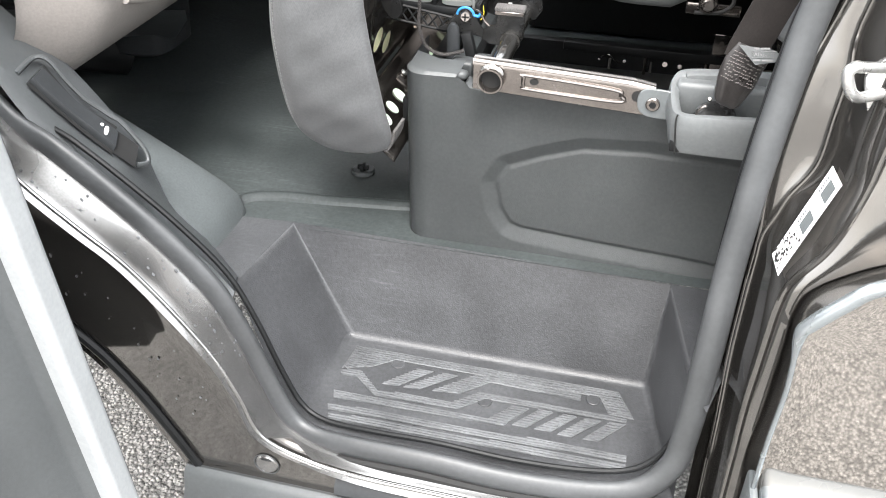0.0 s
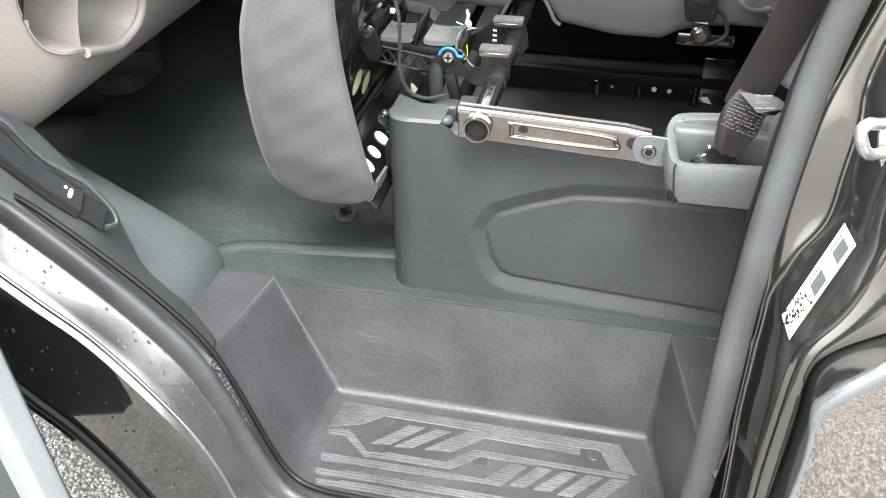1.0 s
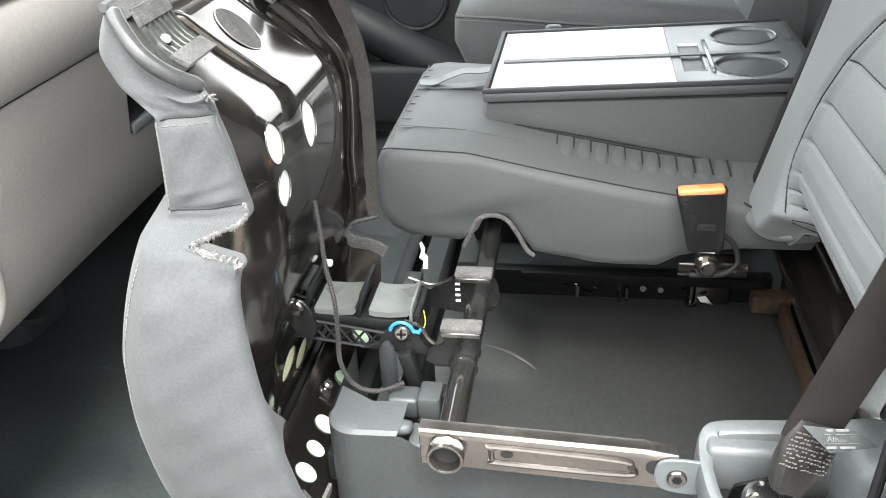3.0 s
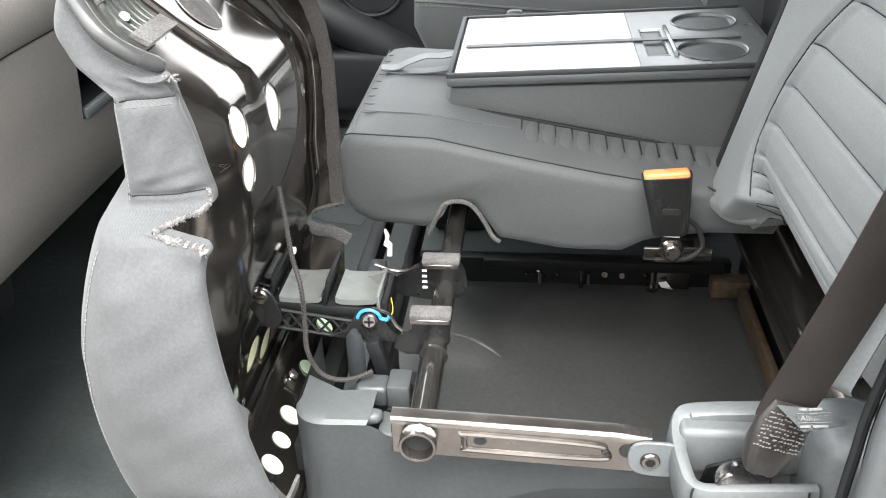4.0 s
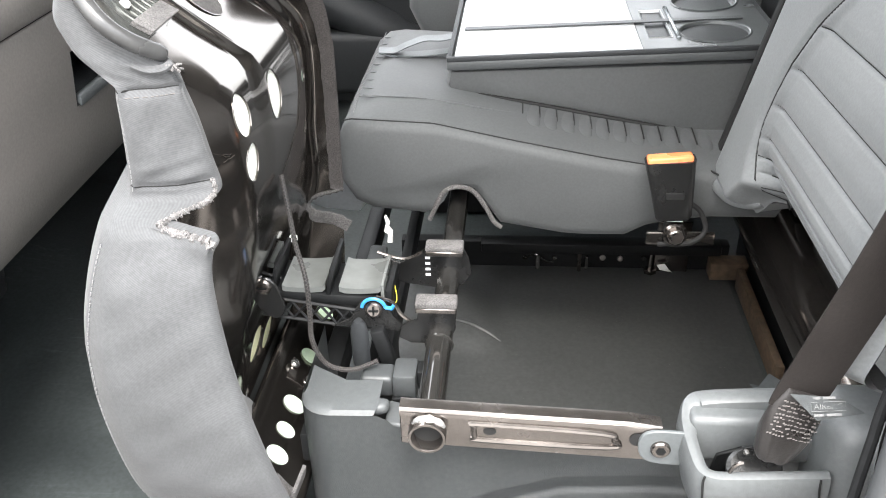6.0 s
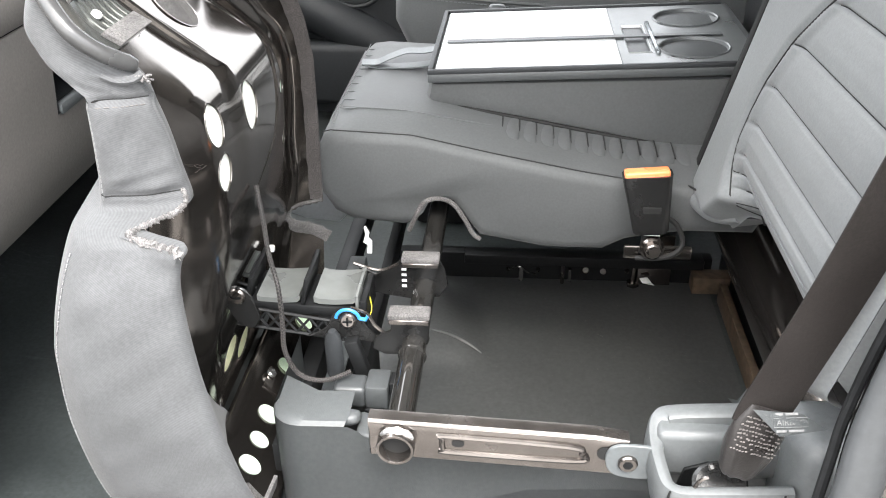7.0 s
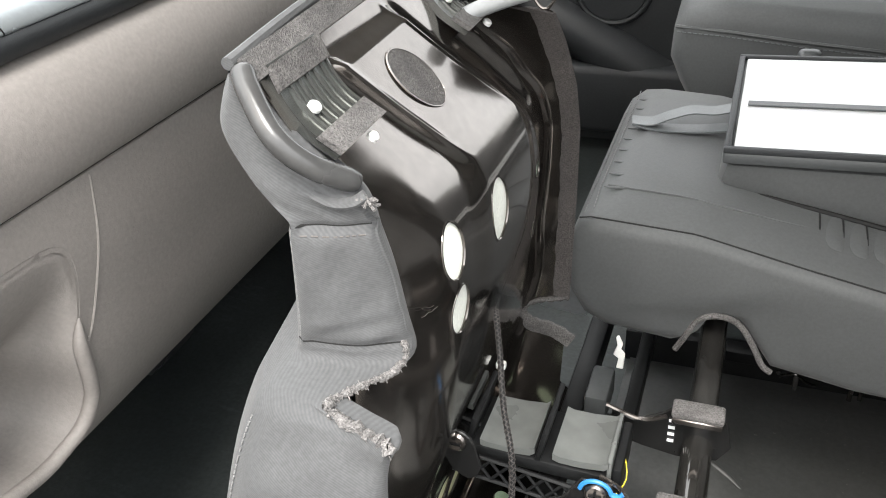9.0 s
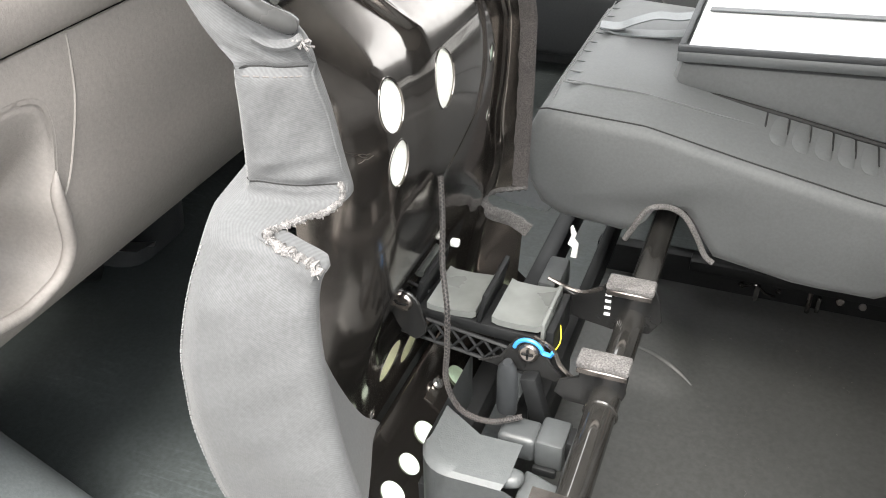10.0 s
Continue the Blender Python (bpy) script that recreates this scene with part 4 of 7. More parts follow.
def cover_ring(z, yl, yr, l, r):
    """One closed section of the padded cover."""
    w = r - l
    upper = smooth(1.172, 1.182, z)
    puff = 0.010 * smooth(0.80, 0.9, z) * (1 - smooth(1.12, 1.165, z)) + 0.006 * upper * (1 - smooth(1.27, 1.29, z)) + 0.010 * smooth(1.286, 1.31, z)
    sewn = 0.0045 * math.exp(-((z - 1.283) / 0.0025) ** 2) + 0.0035 * math.exp(-((z - 1.1935) / 0.0022) ** 2)
    deep = 0.036 * smooth(1.24, 1.31, z)
    hood = smooth(1.27, 1.335, z)
    out = [V((l + 0.01) * (1 - hood) - 0.284 * hood, 1.50, z), V((l - 0.030) * (1 - hood) - 0.292 * hood, 1.40, z), V((l - 0.026) * (1 - hood) - 0.294 * hood, 1.27, z), V((l - 0.010) * (1 - hood) + (l * 0.4 - 0.178) * hood, yl + 0.045, z), V(l + 0.002, yl + 0.020, z), V(l + 0.07 * w, yl + 0.007, z), V(l + 0.15 * w, yl + 0.001, z)]
    for k in steps(0.22, 0.96, 16):
        y = yl + (yr - yl) * k - puff * math.sin(math.pi * k) + sewn
        y -= 0.0016 * math.sin(330 * (z - 0.02 * k)) * math.exp(-((z - 1.205) / 0.014) ** 2) * (0.4 + 0.6 * math.sin(9 * k + 1) ** 2)
        y -= 0.0024 * math.sin(95 * (z + 0.10 * k)) * math.exp(-((z - 1.150) / 0.020) ** 2) * smooth(0.3, 0.7, k)
        y -= 0.0022 * math.sin(260 * z + 11 * k) * math.exp(-((z - 1.297) / 0.010) ** 2) * smooth(0.25, 0.8, k)
        y -= 0.0009 * math.sin(61 * z + 6 * k) + 0.0005 * math.sin(140 * z - 13 * k)
        out.append(V(l + k * w, y, z))
    out += [V(r, yr + 0.006, z), V(r - 0.001, yr + 0.013, z), V(r - 0.006, yr + 0.020, z), V(min(r - 0.012, l + 0.03 - deep + (w - 0.07) * (1 - smooth(1.10, 1.16, z))), yr + 0.035, z), V(l + 0.02 - deep, 1.48, z)]
    return out


cover = part("cover", loft([cover_ring(*f) for f in fine]), M_FABRIC, base, "twill grey fabric cover with a ragged cut edge", sharp=60)


def station(z, upper=True):
    rows = [f for f in fine if f[0] > 1.181] if upper else [f for f in fine if f[0] < 1.17]
    return min(rows, key=lambda f: abs(f[0] - z))


def near_point(k, f, off=0.001):
    """The point k across the near face of a station."""
    ring = cover_ring(*f)[4:23]
    x = f[3] + k * (f[4] - f[3])
    for p, q in zip(ring, ring[1:]):
        if p.x <= x <= q.x:
            return p.lerp(q, (x - p.x) / max(1e-6, q.x - p.x)) + V(0, -off, 0)
    return ring[-1] + V(0, -off, 0)


def stitches(pts, name, parent, r=0.0007, step=0.0062, material=M_THREAD):
    """Single stitches along a line."""
    bm = bmesh.new()
    for a, b_ in zip(pts, pts[1:]):
        n = max(1, round((b_ - a).length / step))
        for i in range(n):
            p, q = a.lerp(b_, i / n), a.lerp(b_, (i + 0.62) / n)
            tube([p, q], r, 5, bm)
    return part(name, bm, material, parent)


stitches([near_point(0.085, f) for f in fine if 0.84 < f[0] < 1.166][::3], "edge_stitching", cover)
stitches([near_point(0.12, f, -0.0002) for f in fine if 1.186 < f[0] < 1.278][::3], "upper_stitching", cover)
stitches([near_point(k, station(1.279), 0.0) for k in steps(0.12, 0.97, 8)], "cross_stitching", cover, 0.0006, 0.005, M_DOT)
part("seam_fold", tube([near_point(k, station(1.1935 - 0.002 * k), -0.0003) for k in steps(0.10, 0.96, 16)], 0.0009, 8), M_INK, cover, "dark line of the lower seam")
part("top_fold", tube([near_point(k, station(1.2832), -0.0003) for k in steps(0.08, 0.96, 16)], 0.0009, 8), M_INK, cover, "dark line of the upper seam")
# turned-in edges with loose threads
random.seed(4)
rim_up = [near_point(0.985, f, -0.004) + V(0.0015, 0.002, 0) for f in fine if 1.183 < f[0] < 1.296]
part("overlock", tube(rim_up, 0.0017, 6), M_FABRIC, cover)
cut_low = [near_point(0.985, f, -0.003) for f in fine if 1.164 < f[0] < 1.1746]
cut_high = [near_point(0.985, f, -0.002) for f in fine if 1.1746 < f[0] < 1.195]
for row, thick in ((cut_low, 0.0042), (cut_high, 0.0026)):
    fray = bmesh.new()
    row = [p + V(random.uniform(-0.0014, 0.0014), random.uniform(-0.0016, 0.0016), random.uniform(-0.001, 0.001)) for p in spline(row, 3)]
    tube(row, thick, 7, fray, taper=[random.uniform(0.65, 1.15) for p in row])
    for p in row:
        for i in range(2):
            q = p + V(random.uniform(-0.003, 0.004), random.uniform(-0.004, 0.002), random.uniform(-0.003, 0.003))
            tube([p, p.lerp(q, 0.5) + V(0, 0, 0.0008), q], 0.00042, 4, fray)
    tagged(part("frayed_cut", fray, M_FRAY, cover, "pale frayed foam and thread at the cut"), kind="stuff")
fray = bmesh.new()
knot = V(-0.205, 1.181, 1.3005)
for i in range(26):
    q = knot + V(random.uniform(-0.007, 0.009), random.uniform(-0.006, 0.004), random.uniform(-0.003, 0.005))
    tube([knot + V(random.uniform(-0.003, 0.003), 0, random.uniform(-0.003, 0.003)), q], 0.0010, 4, fray)
tagged(part("loose_threads", fray, M_FRAY, cover, "pale loose threads at the corner"), kind="stuff")
part("gathered_fold", tube(spline([(-0.238, 1.176, 1.305), (-0.226, 1.177, 1.300), (-0.214, 1.180, 1.300), (-0.207, 1.184, 1.304)], 6), 0.0055, 9, flat=0.6), M_FABRIC, cover)
part("tail_felt", ribbon(spline([(-0.176, 1.152, 0.845), (-0.160, 1.155, 0.818), (-0.150, 1.160, 0.832), (-0.146, 1.160, 0.850)], 4), V(0.003, 0.016, 0.004), 0.004), M_FELT, cover, "grey felt inside the lower end of the cover")

# metal pan: x over (y, z), raised in the middle between two ridges
BODY = [(0.81, -0.232), (0.86, -0.229), (0.90, -0.224), (0.945, -0.214), (1.0, -0.200), (1.06, -0.187), (1.10, -0.181), (1.15, -0.1755), (1.19, -0.1735), (1.215, -0.1745), (1.235, -0.178), (1.248, -0.184),
        (1.261, -0.194), (1.28, -0.211), (1.30, -0.228), (1.32, -0.243), (1.35, -0.263), (1.38, -0.282)]
body_line = [(p.x, p.y) for p in spline([(a, b_, 0) for a, b_ in BODY], 6)]
RIDGE_N = [(0.80, 1.33), (1.10, 1.325), (1.15, 1.319), (1.19, 1.317), (1.235, 1.321), (1.262, 1.329), (1.361, 1.263), (1.39, 1.245)]
RIDGE_F = [(0.80, 1.36), (1.09, 1.345), (1.115, 1.352), (1.128, 1.392), (1.145, 1.430), (1.18, 1.443), (1.225, 1.446), (1.264, 1.449), (1.363, 1.3715), (1.39, 1.352)]
RAISE = [(1.08, 0.0), (1.15, 0.002), (1.235, 0.004), (1.262, 0.0085), (1.30, 0.0095), (1.351, 0.008), (1.358, 0.0), (1.39, 0.0)]
END_Y = [(0.80, 1.535), (1.0, 1.546), (1.12, 1.552), (1.2, 1.550), (1.25, 1.535), (1.28, 1.522), (1.30, 1.512), (1.330, 1.493), (1.345, 1.470), (1.38, 1.455)]
FAR_X = [(0.80, -0.165), (0.95, -0.157), (1.0, -0.155), (1.06, -0.154), (1.12, -0.1525), (1.2, -0.151), (1.25, -0.153), (1.28, -0.157), (1.30, -0.160), (1.330, -0.166), (1.342, -0.245), (1.38, -0.279)]


def pan_x(y, z):
    yn, yf = line(RIDGE_N, z), line(RIDGE_F, z)
    zz = z - 0.07 * min(0.12, max(0, yn - y)) * smooth(1.20, 1.25, z)
    x = line(body_line, zz)
    x -= 0.030 * (min(0.085, max(0, 1.255 - y)) / 0.067) ** 2 * (1 - 0.85 * smooth(1.255, 1.305, z))
    soft = 0.020 - 0.013 * smooth(1.235, 1.28, z)
    top = smooth(1.255, 1.29, z)
    x += line(RAISE, z) * smooth(-soft * 1.7, soft * 0.5, y - yn) * (1 - smooth(-soft * 0.5, soft, y - yf))
    bead = smooth(1.258, 1.30, z) * (1 - smooth(1.352, 1.366, z))
    x += 0.0022 * bead * (math.exp(-((y - yn) / 0.0042) ** 2) + math.exp(-((y - yf) / 0.0042) ** 2))
    x -= 0.0030 * bead * math.exp(-((y - yf - 0.010) / 0.006) ** 2)
    turn = line(END_Y, z) - 0.040
    x -= 0.011 * smooth(turn - 0.030, turn, y) * smooth(1.02, 1.10, z) * (1 - top)
    x += 0.014 * math.exp(-((y - turn - 0.004) / 0.012) ** 2) * smooth(1.22, 1.27, z) * (1 - smooth(1.315, 1.335, z))
    return x - 0.010 * math.exp(-(((z - 0.985) / 0.03) ** 2)) * smooth(1.23, 1.27, y) * (1 - smooth(1.44, 1.48, y))


def pan_start(z):
    return 1.170 if z < 1.165 else line([(1.165, 1.172), (1.182, 1.187), (1.21, 1.190), (1.286, 1.187), (1.31, 1.188), (1.38, 1.192)], z)


def pan_point(u, z):
    """u: 0 near edge, 1 near ridge, 2 far ridge, 3 far corner, 4 free edge of the far wall."""
    stops = [pan_start(z), line(RIDGE_N, z), line(RIDGE_F, z), line(END_Y, z) - 0.008]
    if u > 3:
        k = u - 3
        x0 = pan_x(stops[3], z)
        return V(x0 + (line(FAR_X, z) - x0) * (k - 0.08 * math.sin(math.pi * k)), stops[3] + 0.008 * math.sin(min(1, k / 0.3) * math.pi / 2), z)
    i = min(2, int(u))
    y = stops[i] + (stops[i + 1] - stops[i]) * (u - i)
    return V(pan_x(y, z), y, z)


us_p = steps(0, 0.86, 46)[:-1] + steps(0.86, 1.08, 20)[:-1] + steps(1.08, 1.93, 42)[:-1] + steps(1.93, 2.14, 22)[:-1] + steps(2.14, 3.0, 36)[:-1] + steps(3.0, 4.0, 30)
zs_p = steps(0.812, 1.378, 250)
HOLE_AT = [(1.252, 1.229, 0.0215, M_FOAM, 0.84), (1.2535, 1.180, 0.0200, M_FOAM, 0.84), (1.346, 1.214, 0.0265, M_FOAM, 0.8), (1.475, 1.188, 0.0095, M_FOAM_MINT, 0.8), (1.477, 1.121, 0.0085, M_FOAM, 0.8),
           (1.296, 0.925, 0.020, M_FOAM_YELLOW, 1.35), (1.354, 0.899, 0.0185, M_FOAM_YELLOW, 1.4), (1.262, 0.880, 0.007, M_FOAM, 0.8)]
# opening in the far wall, as (x, z)
NOTCH = [(-0.120, 1.012), (-0.155, 1.003), (-0.170, 0.9985), (-0.190, 0.9925), (-0.204, 0.983), (-0.207, 0.972), (-0.203, 0.962), (-0.197, 0.955), (-0.172, 0.951), (-0.152, 0.940), (-0.120, 0.930)]


def in_poly(poly, a, b_):
    flag = False
    for (x0, z0), (x1, z1) in zip(poly, poly[1:] + poly[:1]):
        if (z0 > b_) != (z1 > b_) and a < (x1 - x0) * (b_ - z0) / (z1 - z0) + x0:
            flag = not flag
    return flag


bm = grid(pan_point, us_p, zs_p)
for v in bm.verts:
    for y, z, r, _, sq in HOLE_AT:
        d = math.hypot((v.co.y - y) / sq, v.co.z - z)
        if abs(d - r) < 0.0016 and d > 1e-6:
            yy, zz = y + (v.co.y - y) * r / d, z + (v.co.z - z) * r / d
            v.co = (pan_x(yy, zz), yy, zz)


def gap_at(c):
    return (c.y > line(END_Y, c.z) - 0.012 and in_poly(NOTCH, c.x, c.z)) or any(math.hypot((c.y - y) / sq, c.z - z) < r for y, z, r, _, sq in HOLE_AT)


gone = [f for f in bm.faces if gap_at(f.calc_center_median())]
bmesh.ops.delete(bm, geom=gone, context="FACES")
pan = part("seat_pan", bm, M_BLACK_METAL, base, "glossy black pressed steel seat pan with round holes", sharp=60)


def pan_normal(y, z):
    e = 0.004
    return V(2 * e, -(pan_x(y + e, z) - pan_x(y - e, z)), -(pan_x(y, z + e) - pan_x(y, z - e))).normalized()


turn_h = steps(0, 2 * math.pi, 41)[:-1]
for y, z, r, m, sq in HOLE_AT:
    def on_pan(a, k, h, y=y, z=z, r=r, sq=sq):
        yy, zz = y + sq * k * r * math.cos(a), z + k * r * math.sin(a)
        return V(pan_x(yy, zz), yy, zz) + pan_normal(yy, zz) * h
    part("foam_hole", loft([[on_pan(a, k, -0.0022 - 0.0006 * (1 - k)) for a in turn_h] for k in (1.12, 0.9, 0.6, 0.3, 0.01)], caps=False), m, pan, "pale seat foam seen through a round hole")
    part("hole_edge", tube([on_pan(a, 1.0, -0.0006) for a in turn_h], 0.0012, 6, closed=True, up=(1, 0, 0.2)), M_BLACK_METAL, pan)
c, nn = V(pan_x(1.340, 1.319), 1.340, 1.319), pan_normal(1.340, 1.319)
part("felt_patch", disc(c + nn * 0.0006, nn, 0.0215, 0.0008, 40, oval=1.45, up=(0.42, 0.66, -0.68)), M_FELT, pan, "grey felt seen through an oval opening")
part("patch_rim", torus(c + nn * 0.0010, nn, 0.0218, 0.0009, 40, 6, oval=1.45, up=(0.42, 0.66, -0.68)), M_BLACK_METAL, pan)
# bright scratches in the paint
random.seed(9)
scr_bm = bmesh.new()
for y0, z0, y1, z1 in ((1.196, 1.217, 1.216, 1.203), (1.204, 1.209, 1.219, 1.205), (1.209, 1.200, 1.222, 1.203)):
    row = [V(0, y0 + (y1 - y0) * k, z0 + (z1 - z0) * k + random.uniform(-0.0012, 0.0012)) for k in steps(0, 1, 6)]
    tube([V(pan_x(p.y, p.z) + 0.0006, p.y, p.z) for p in row], 0.0003, 4, scr_bm)
tagged(part("scratch_marks", scr_bm, M_STEEL, pan, "bare scratches in the black paint"), kind="stuff")

# felt edges, clips and edge trims
part("felt_edge", ribbon([(-0.276, 1.186, 1.375), (-0.277, 1.27, 1.378), (-0.278, 1.36, 1.380), (-0.279, 1.48, 1.382)], V(0.0058, 0, -0.0063), 0.004), M_FELT, base, "grey felt strip along the top edge")
part("rear_edge", tube(spline([(-0.286, 1.182, 1.380), (-0.288, 1.27, 1.386), (-0.289, 1.36, 1.389), (-0.289, 1.49, 1.391)], 6), 0.0042, 8), M_FABRIC, base)
bm = bmesh.new()
rings = []
for z in steps(1.002, 1.333, 60):
    e, x = line(END_Y, z), line(FAR_X, z)
    wd = 0.0165 + 0.004 * smooth(1.2, 1.3, z) + 0.0004 * math.sin(310 * z) + 0.0005 * math.sin(137 * z)
    rings.append([V(x + a, e + b_, z) for a, b_ in ((-wd, 0.001), (-wd, -0.0025), (-wd * 0.5, -0.0034), (-0.001, -0.003), (0.0015, 0.0), (0.0, 0.003))])
part("felt_edge", loft(rings, bm), M_FELT_DARK, base, "dark felt strip down the far edge")
# paler base colour on the flap stands in for the window light
part("far_flap", prism([(-0.240, 0.945), (-0.240, 0.99), (-0.19, 1.02), (-0.12, 1.02), (-0.128, 0.95), (-0.15, 0.925), (-0.20, 0.930)], "y", 1.620, 1.626, 0.002), M_STRIP, base, "grey plastic flap at the far corner, lightened for window light")
rings = []
nl = spline([(a, line(END_Y, b_), b_) for a, b_ in NOTCH[1:-1]], 6)
for i, p in enumerate(nl):
    d = (nl[min(i + 1, len(nl) - 1)] - nl[max(i - 1, 0)]).normalized()
    k = i / (len(nl) - 1)
    w = V(-d.z, 0, d.x) * (0.0045 + 0.009 * smooth(0.4, 0.75, k) + 0.0010 * math.sin(i * 1.9))
    rings.append([p + w * a + V(0, b_, 0) for a, b_ in ((-0.25, 0.001), (-0.25, -0.003), (0.4, -0.004 - 0.0006 * math.sin(i * 2.7)), (1.0, -0.002), (1.0, 0.002))])
part("notch_felt", loft(rings), M_FELT, base, "grey felt border round the notch in the far edge")


def clip(y, half, slant):
    """A ribbed metal clip with two felt pads."""
    prof = spline([(-0.274, 0, 1.372), (-0.269, 0, 1.362), (-0.262, 0, 1.350), (-0.251, 0, 1.338), (-0.239, 0, 1.330), (-0.226, 0, 1.323)], 4)

    def at(p, w, h=0.0):
        return V(p.x + h * 0.74, y + w + slant * (1.345 - p.z), p.z + h * 0.68)
    rings = [[at(p, w, 0.004) for p in prof] + [at(p, w, -0.003) for p in prof[::-1]] for w in (-half, -half + 0.0005, half - 0.0005, half)]
    holder = part("clip", loft(rings), M_SATIN, base, "ribbed dark metal clip with felt pads")
    for k in (-0.62, -0.3, 0.02, 0.34, 0.66, 0.94):
        part("rib", tube([at(p, k * half, 0.0045) for p in prof[3:18]], 0.0019, 7), M_SATIN, holder)
    for a, b_ in ((1, 7), (15, 21)):
        part("felt_pad", loft([[at(p, w, h) for w, h in ((-half - 0.001, 0.003), (-half - 0.001, 0.0075), (half + 0.001, 0.0075), (half + 0.001, 0.003))] for p in prof[a:b_]]), M_FELT, holder, "grey felt pad")
    part("rivet_head", disc(at(prof[11], -half * 0.45, 0.0055), V(0.6, 0, 0.8), 0.0045, 0.004, 18, bev=0.0012), M_WHITE, holder, "round white rivet head")
    part("rivet_head", disc(at(prof[20], half * 0.3, 0.0) + V(0.004, 0, -0.004), V(0.6, 0, 0.8), 0.0040, 0.004, 18, bev=0.0012), M_WHITE, holder, "round white rivet head")


clip(1.226, 0.031, -0.18)
clip(1.475, 0.032, -0.18)
part("edge_trim", tube(spline([(-0.281, 1.188, 1.376), (-0.271, 1.177, 1.366), (-0.251, 1.164, 1.345), (-0.233, 1.169, 1.327), (-0.215, 1.190, 1.309)], 7), 0.0076, 12, taper=[0.7, 0.9] + [1.0] * 25 + [0.9, 0.8]), M_GLOSS_TRIM, base, "rounded glossy dark plastic edge trim")
part("edge_trim", tube(spline([(-0.2420, 1.462, 1.326), (-0.2260, 1.470, 1.334), (-0.2050, 1.479, 1.341), (-0.1860, 1.488, 1.346)], 6), 0.0085, 12, flat=0.85), M_STRIP, base, "rounded pale plastic edge trim")
part("edge_hook", tube(spline([(-0.1902, 1.5220, 1.3319), (-0.1847, 1.5220, 1.3245), (-0.1780, 1.5220, 1.3226), (-0.1714, 1.5220, 1.3306), (-0.1650, 1.5220, 1.3407)], 5), 0.0016, 7), M_STEEL, base)
# sloping lower flange of the pan with foam-lit holes
bm = prism([(-0.227, 0.855), (-0.220, 0.860), (-0.152, 0.798), (-0.152, 0.788)], "y", 1.15, 1.62, 0.0015, 1)
flange = part("pan_flange", bm, M_BLACK_METAL, base, "black flange with a row of holes")
fn = V(0.66, 0, 0.75)
for y, r, m in ((1.214, 0.012, M_FOAM_MINT), (1.255, 0.0105, M_FOAM_MINT), (1.300, 0.0125, M_FOAM_MINT), (1.395, 0.0115, M_FOAM_GREEN), (1.495, 0.011, M_FOAM_GREEN)):
    c = V(-0.186, y, 0.8295)
    part("foam_hole", disc(c, fn, r, 0.0012, 22, up=(1, 0, -1), oval=1.2), m, flange, "pale green foam seen through a round hole")
part("bolt_plate", rbox(-0.207, -0.170, 1.335, 1.375, 0.828, 0.833, 0.001, turn=Euler((0, radians(41), 0)).to_matrix()), M_BLACK_METAL, flange)
for k in (-0.006, 0.008):
    part("bolt_head", disc(V(-0.189 + k * 1.4, 1.357 - k * 0.8, 0.836 - k * 1.2), fn, 0.0062, 0.004, 10, bev=0.001), M_ZINC, flange)

# ---- seat frame: side bracket, cross tube, pad brackets, rails ----
plate = prism([(-0.027, 0.938), (-0.027, 0.980), (0.19, 0.971), (0.215, 0.965), (0.236, 0.963), (0.240, 0.932), (0.225, 0.926), (0.02, 0.936)], "y", 1.128, 1.132, 0.0012, 1)
bracket = part("side_bracket", plate, M_STEEL, frm, "satin bronze-coloured pressed steel bracket")
prof = [(1.1275, -0.006), (1.1282, -0.001), (1.1305, 0.0022), (1.134, 0.003), (1.1445, 0.002), (1.145, 0.0), (1.134, -0.002)]
part("flange", loft([[V(x, y, zt + h) for y, h in prof] for x, zt in ((-0.027, 0.980), (0.06, 0.9765), (0.19, 0.971), (0.222, 0.966))]), M_STEEL, bracket)
slot = [V(0.045, 1.127, 0.964), V(0.051, 1.127, 0.967), V(0.165, 1.127, 0.960), V(0.178, 1.127, 0.952), V(0.172, 1.127, 0.943), V(0.053, 1.127, 0.947), V(0.045, 1.127, 0.951)]
part("pressing", tube(spline(slot, 5, closed=True), 0.0030, 8, closed=True), M_STEEL, bracket)
part("pressing_floor", prism([(p.x, p.z) for p in spline(slot, 3, closed=True)], "y", 1.1272, 1.129), M_STEEL, bracket)
# flat black discs paint the shade inside the holes
part("slot_hole", disc((0.0595, 1.1274, 0.9585), (0, -1, 0), 0.0062, 0.001, 18, oval=0.75), M_INK, bracket)
part("slot_hole", disc((0.1995, 1.1278, 0.9535), (0, -1, 0), 0.0075, 0.0009, 18), M_INK, bracket)
part("collar", loft([[V(r * math.cos(a), y, 0.957 + r * math.sin(a)) for a in steps(0, 2 * math.pi, 33)[:-1]] for r, y in ((0.0185, 1.130), (0.0185, 1.116), (0.0178, 1.1145), (0.0155, 1.1145), (0.0148, 1.116), (0.0146, 1.1275))], caps=False), M_STEEL, bracket, "open end of the cross tube")
# black disc paints the dark depth of the tube's bore
part("tube_mouth", disc((0.0, 1.1275, 0.957), (0, -1, 0), 0.0155, 0.0004, 24), M_INK, bracket)
part("weld", tube([(0.0188 * math.cos(a), 1.122, 0.957 + 0.0188 * math.sin(a)) for a in steps(0.5, 2.4, 9)], 0.0036, 7, taper=[0.5, 0.9, 1.1, 0.8, 1.2, 0.9, 1.1, 0.8, 0.5]), M_ZINC, bracket)
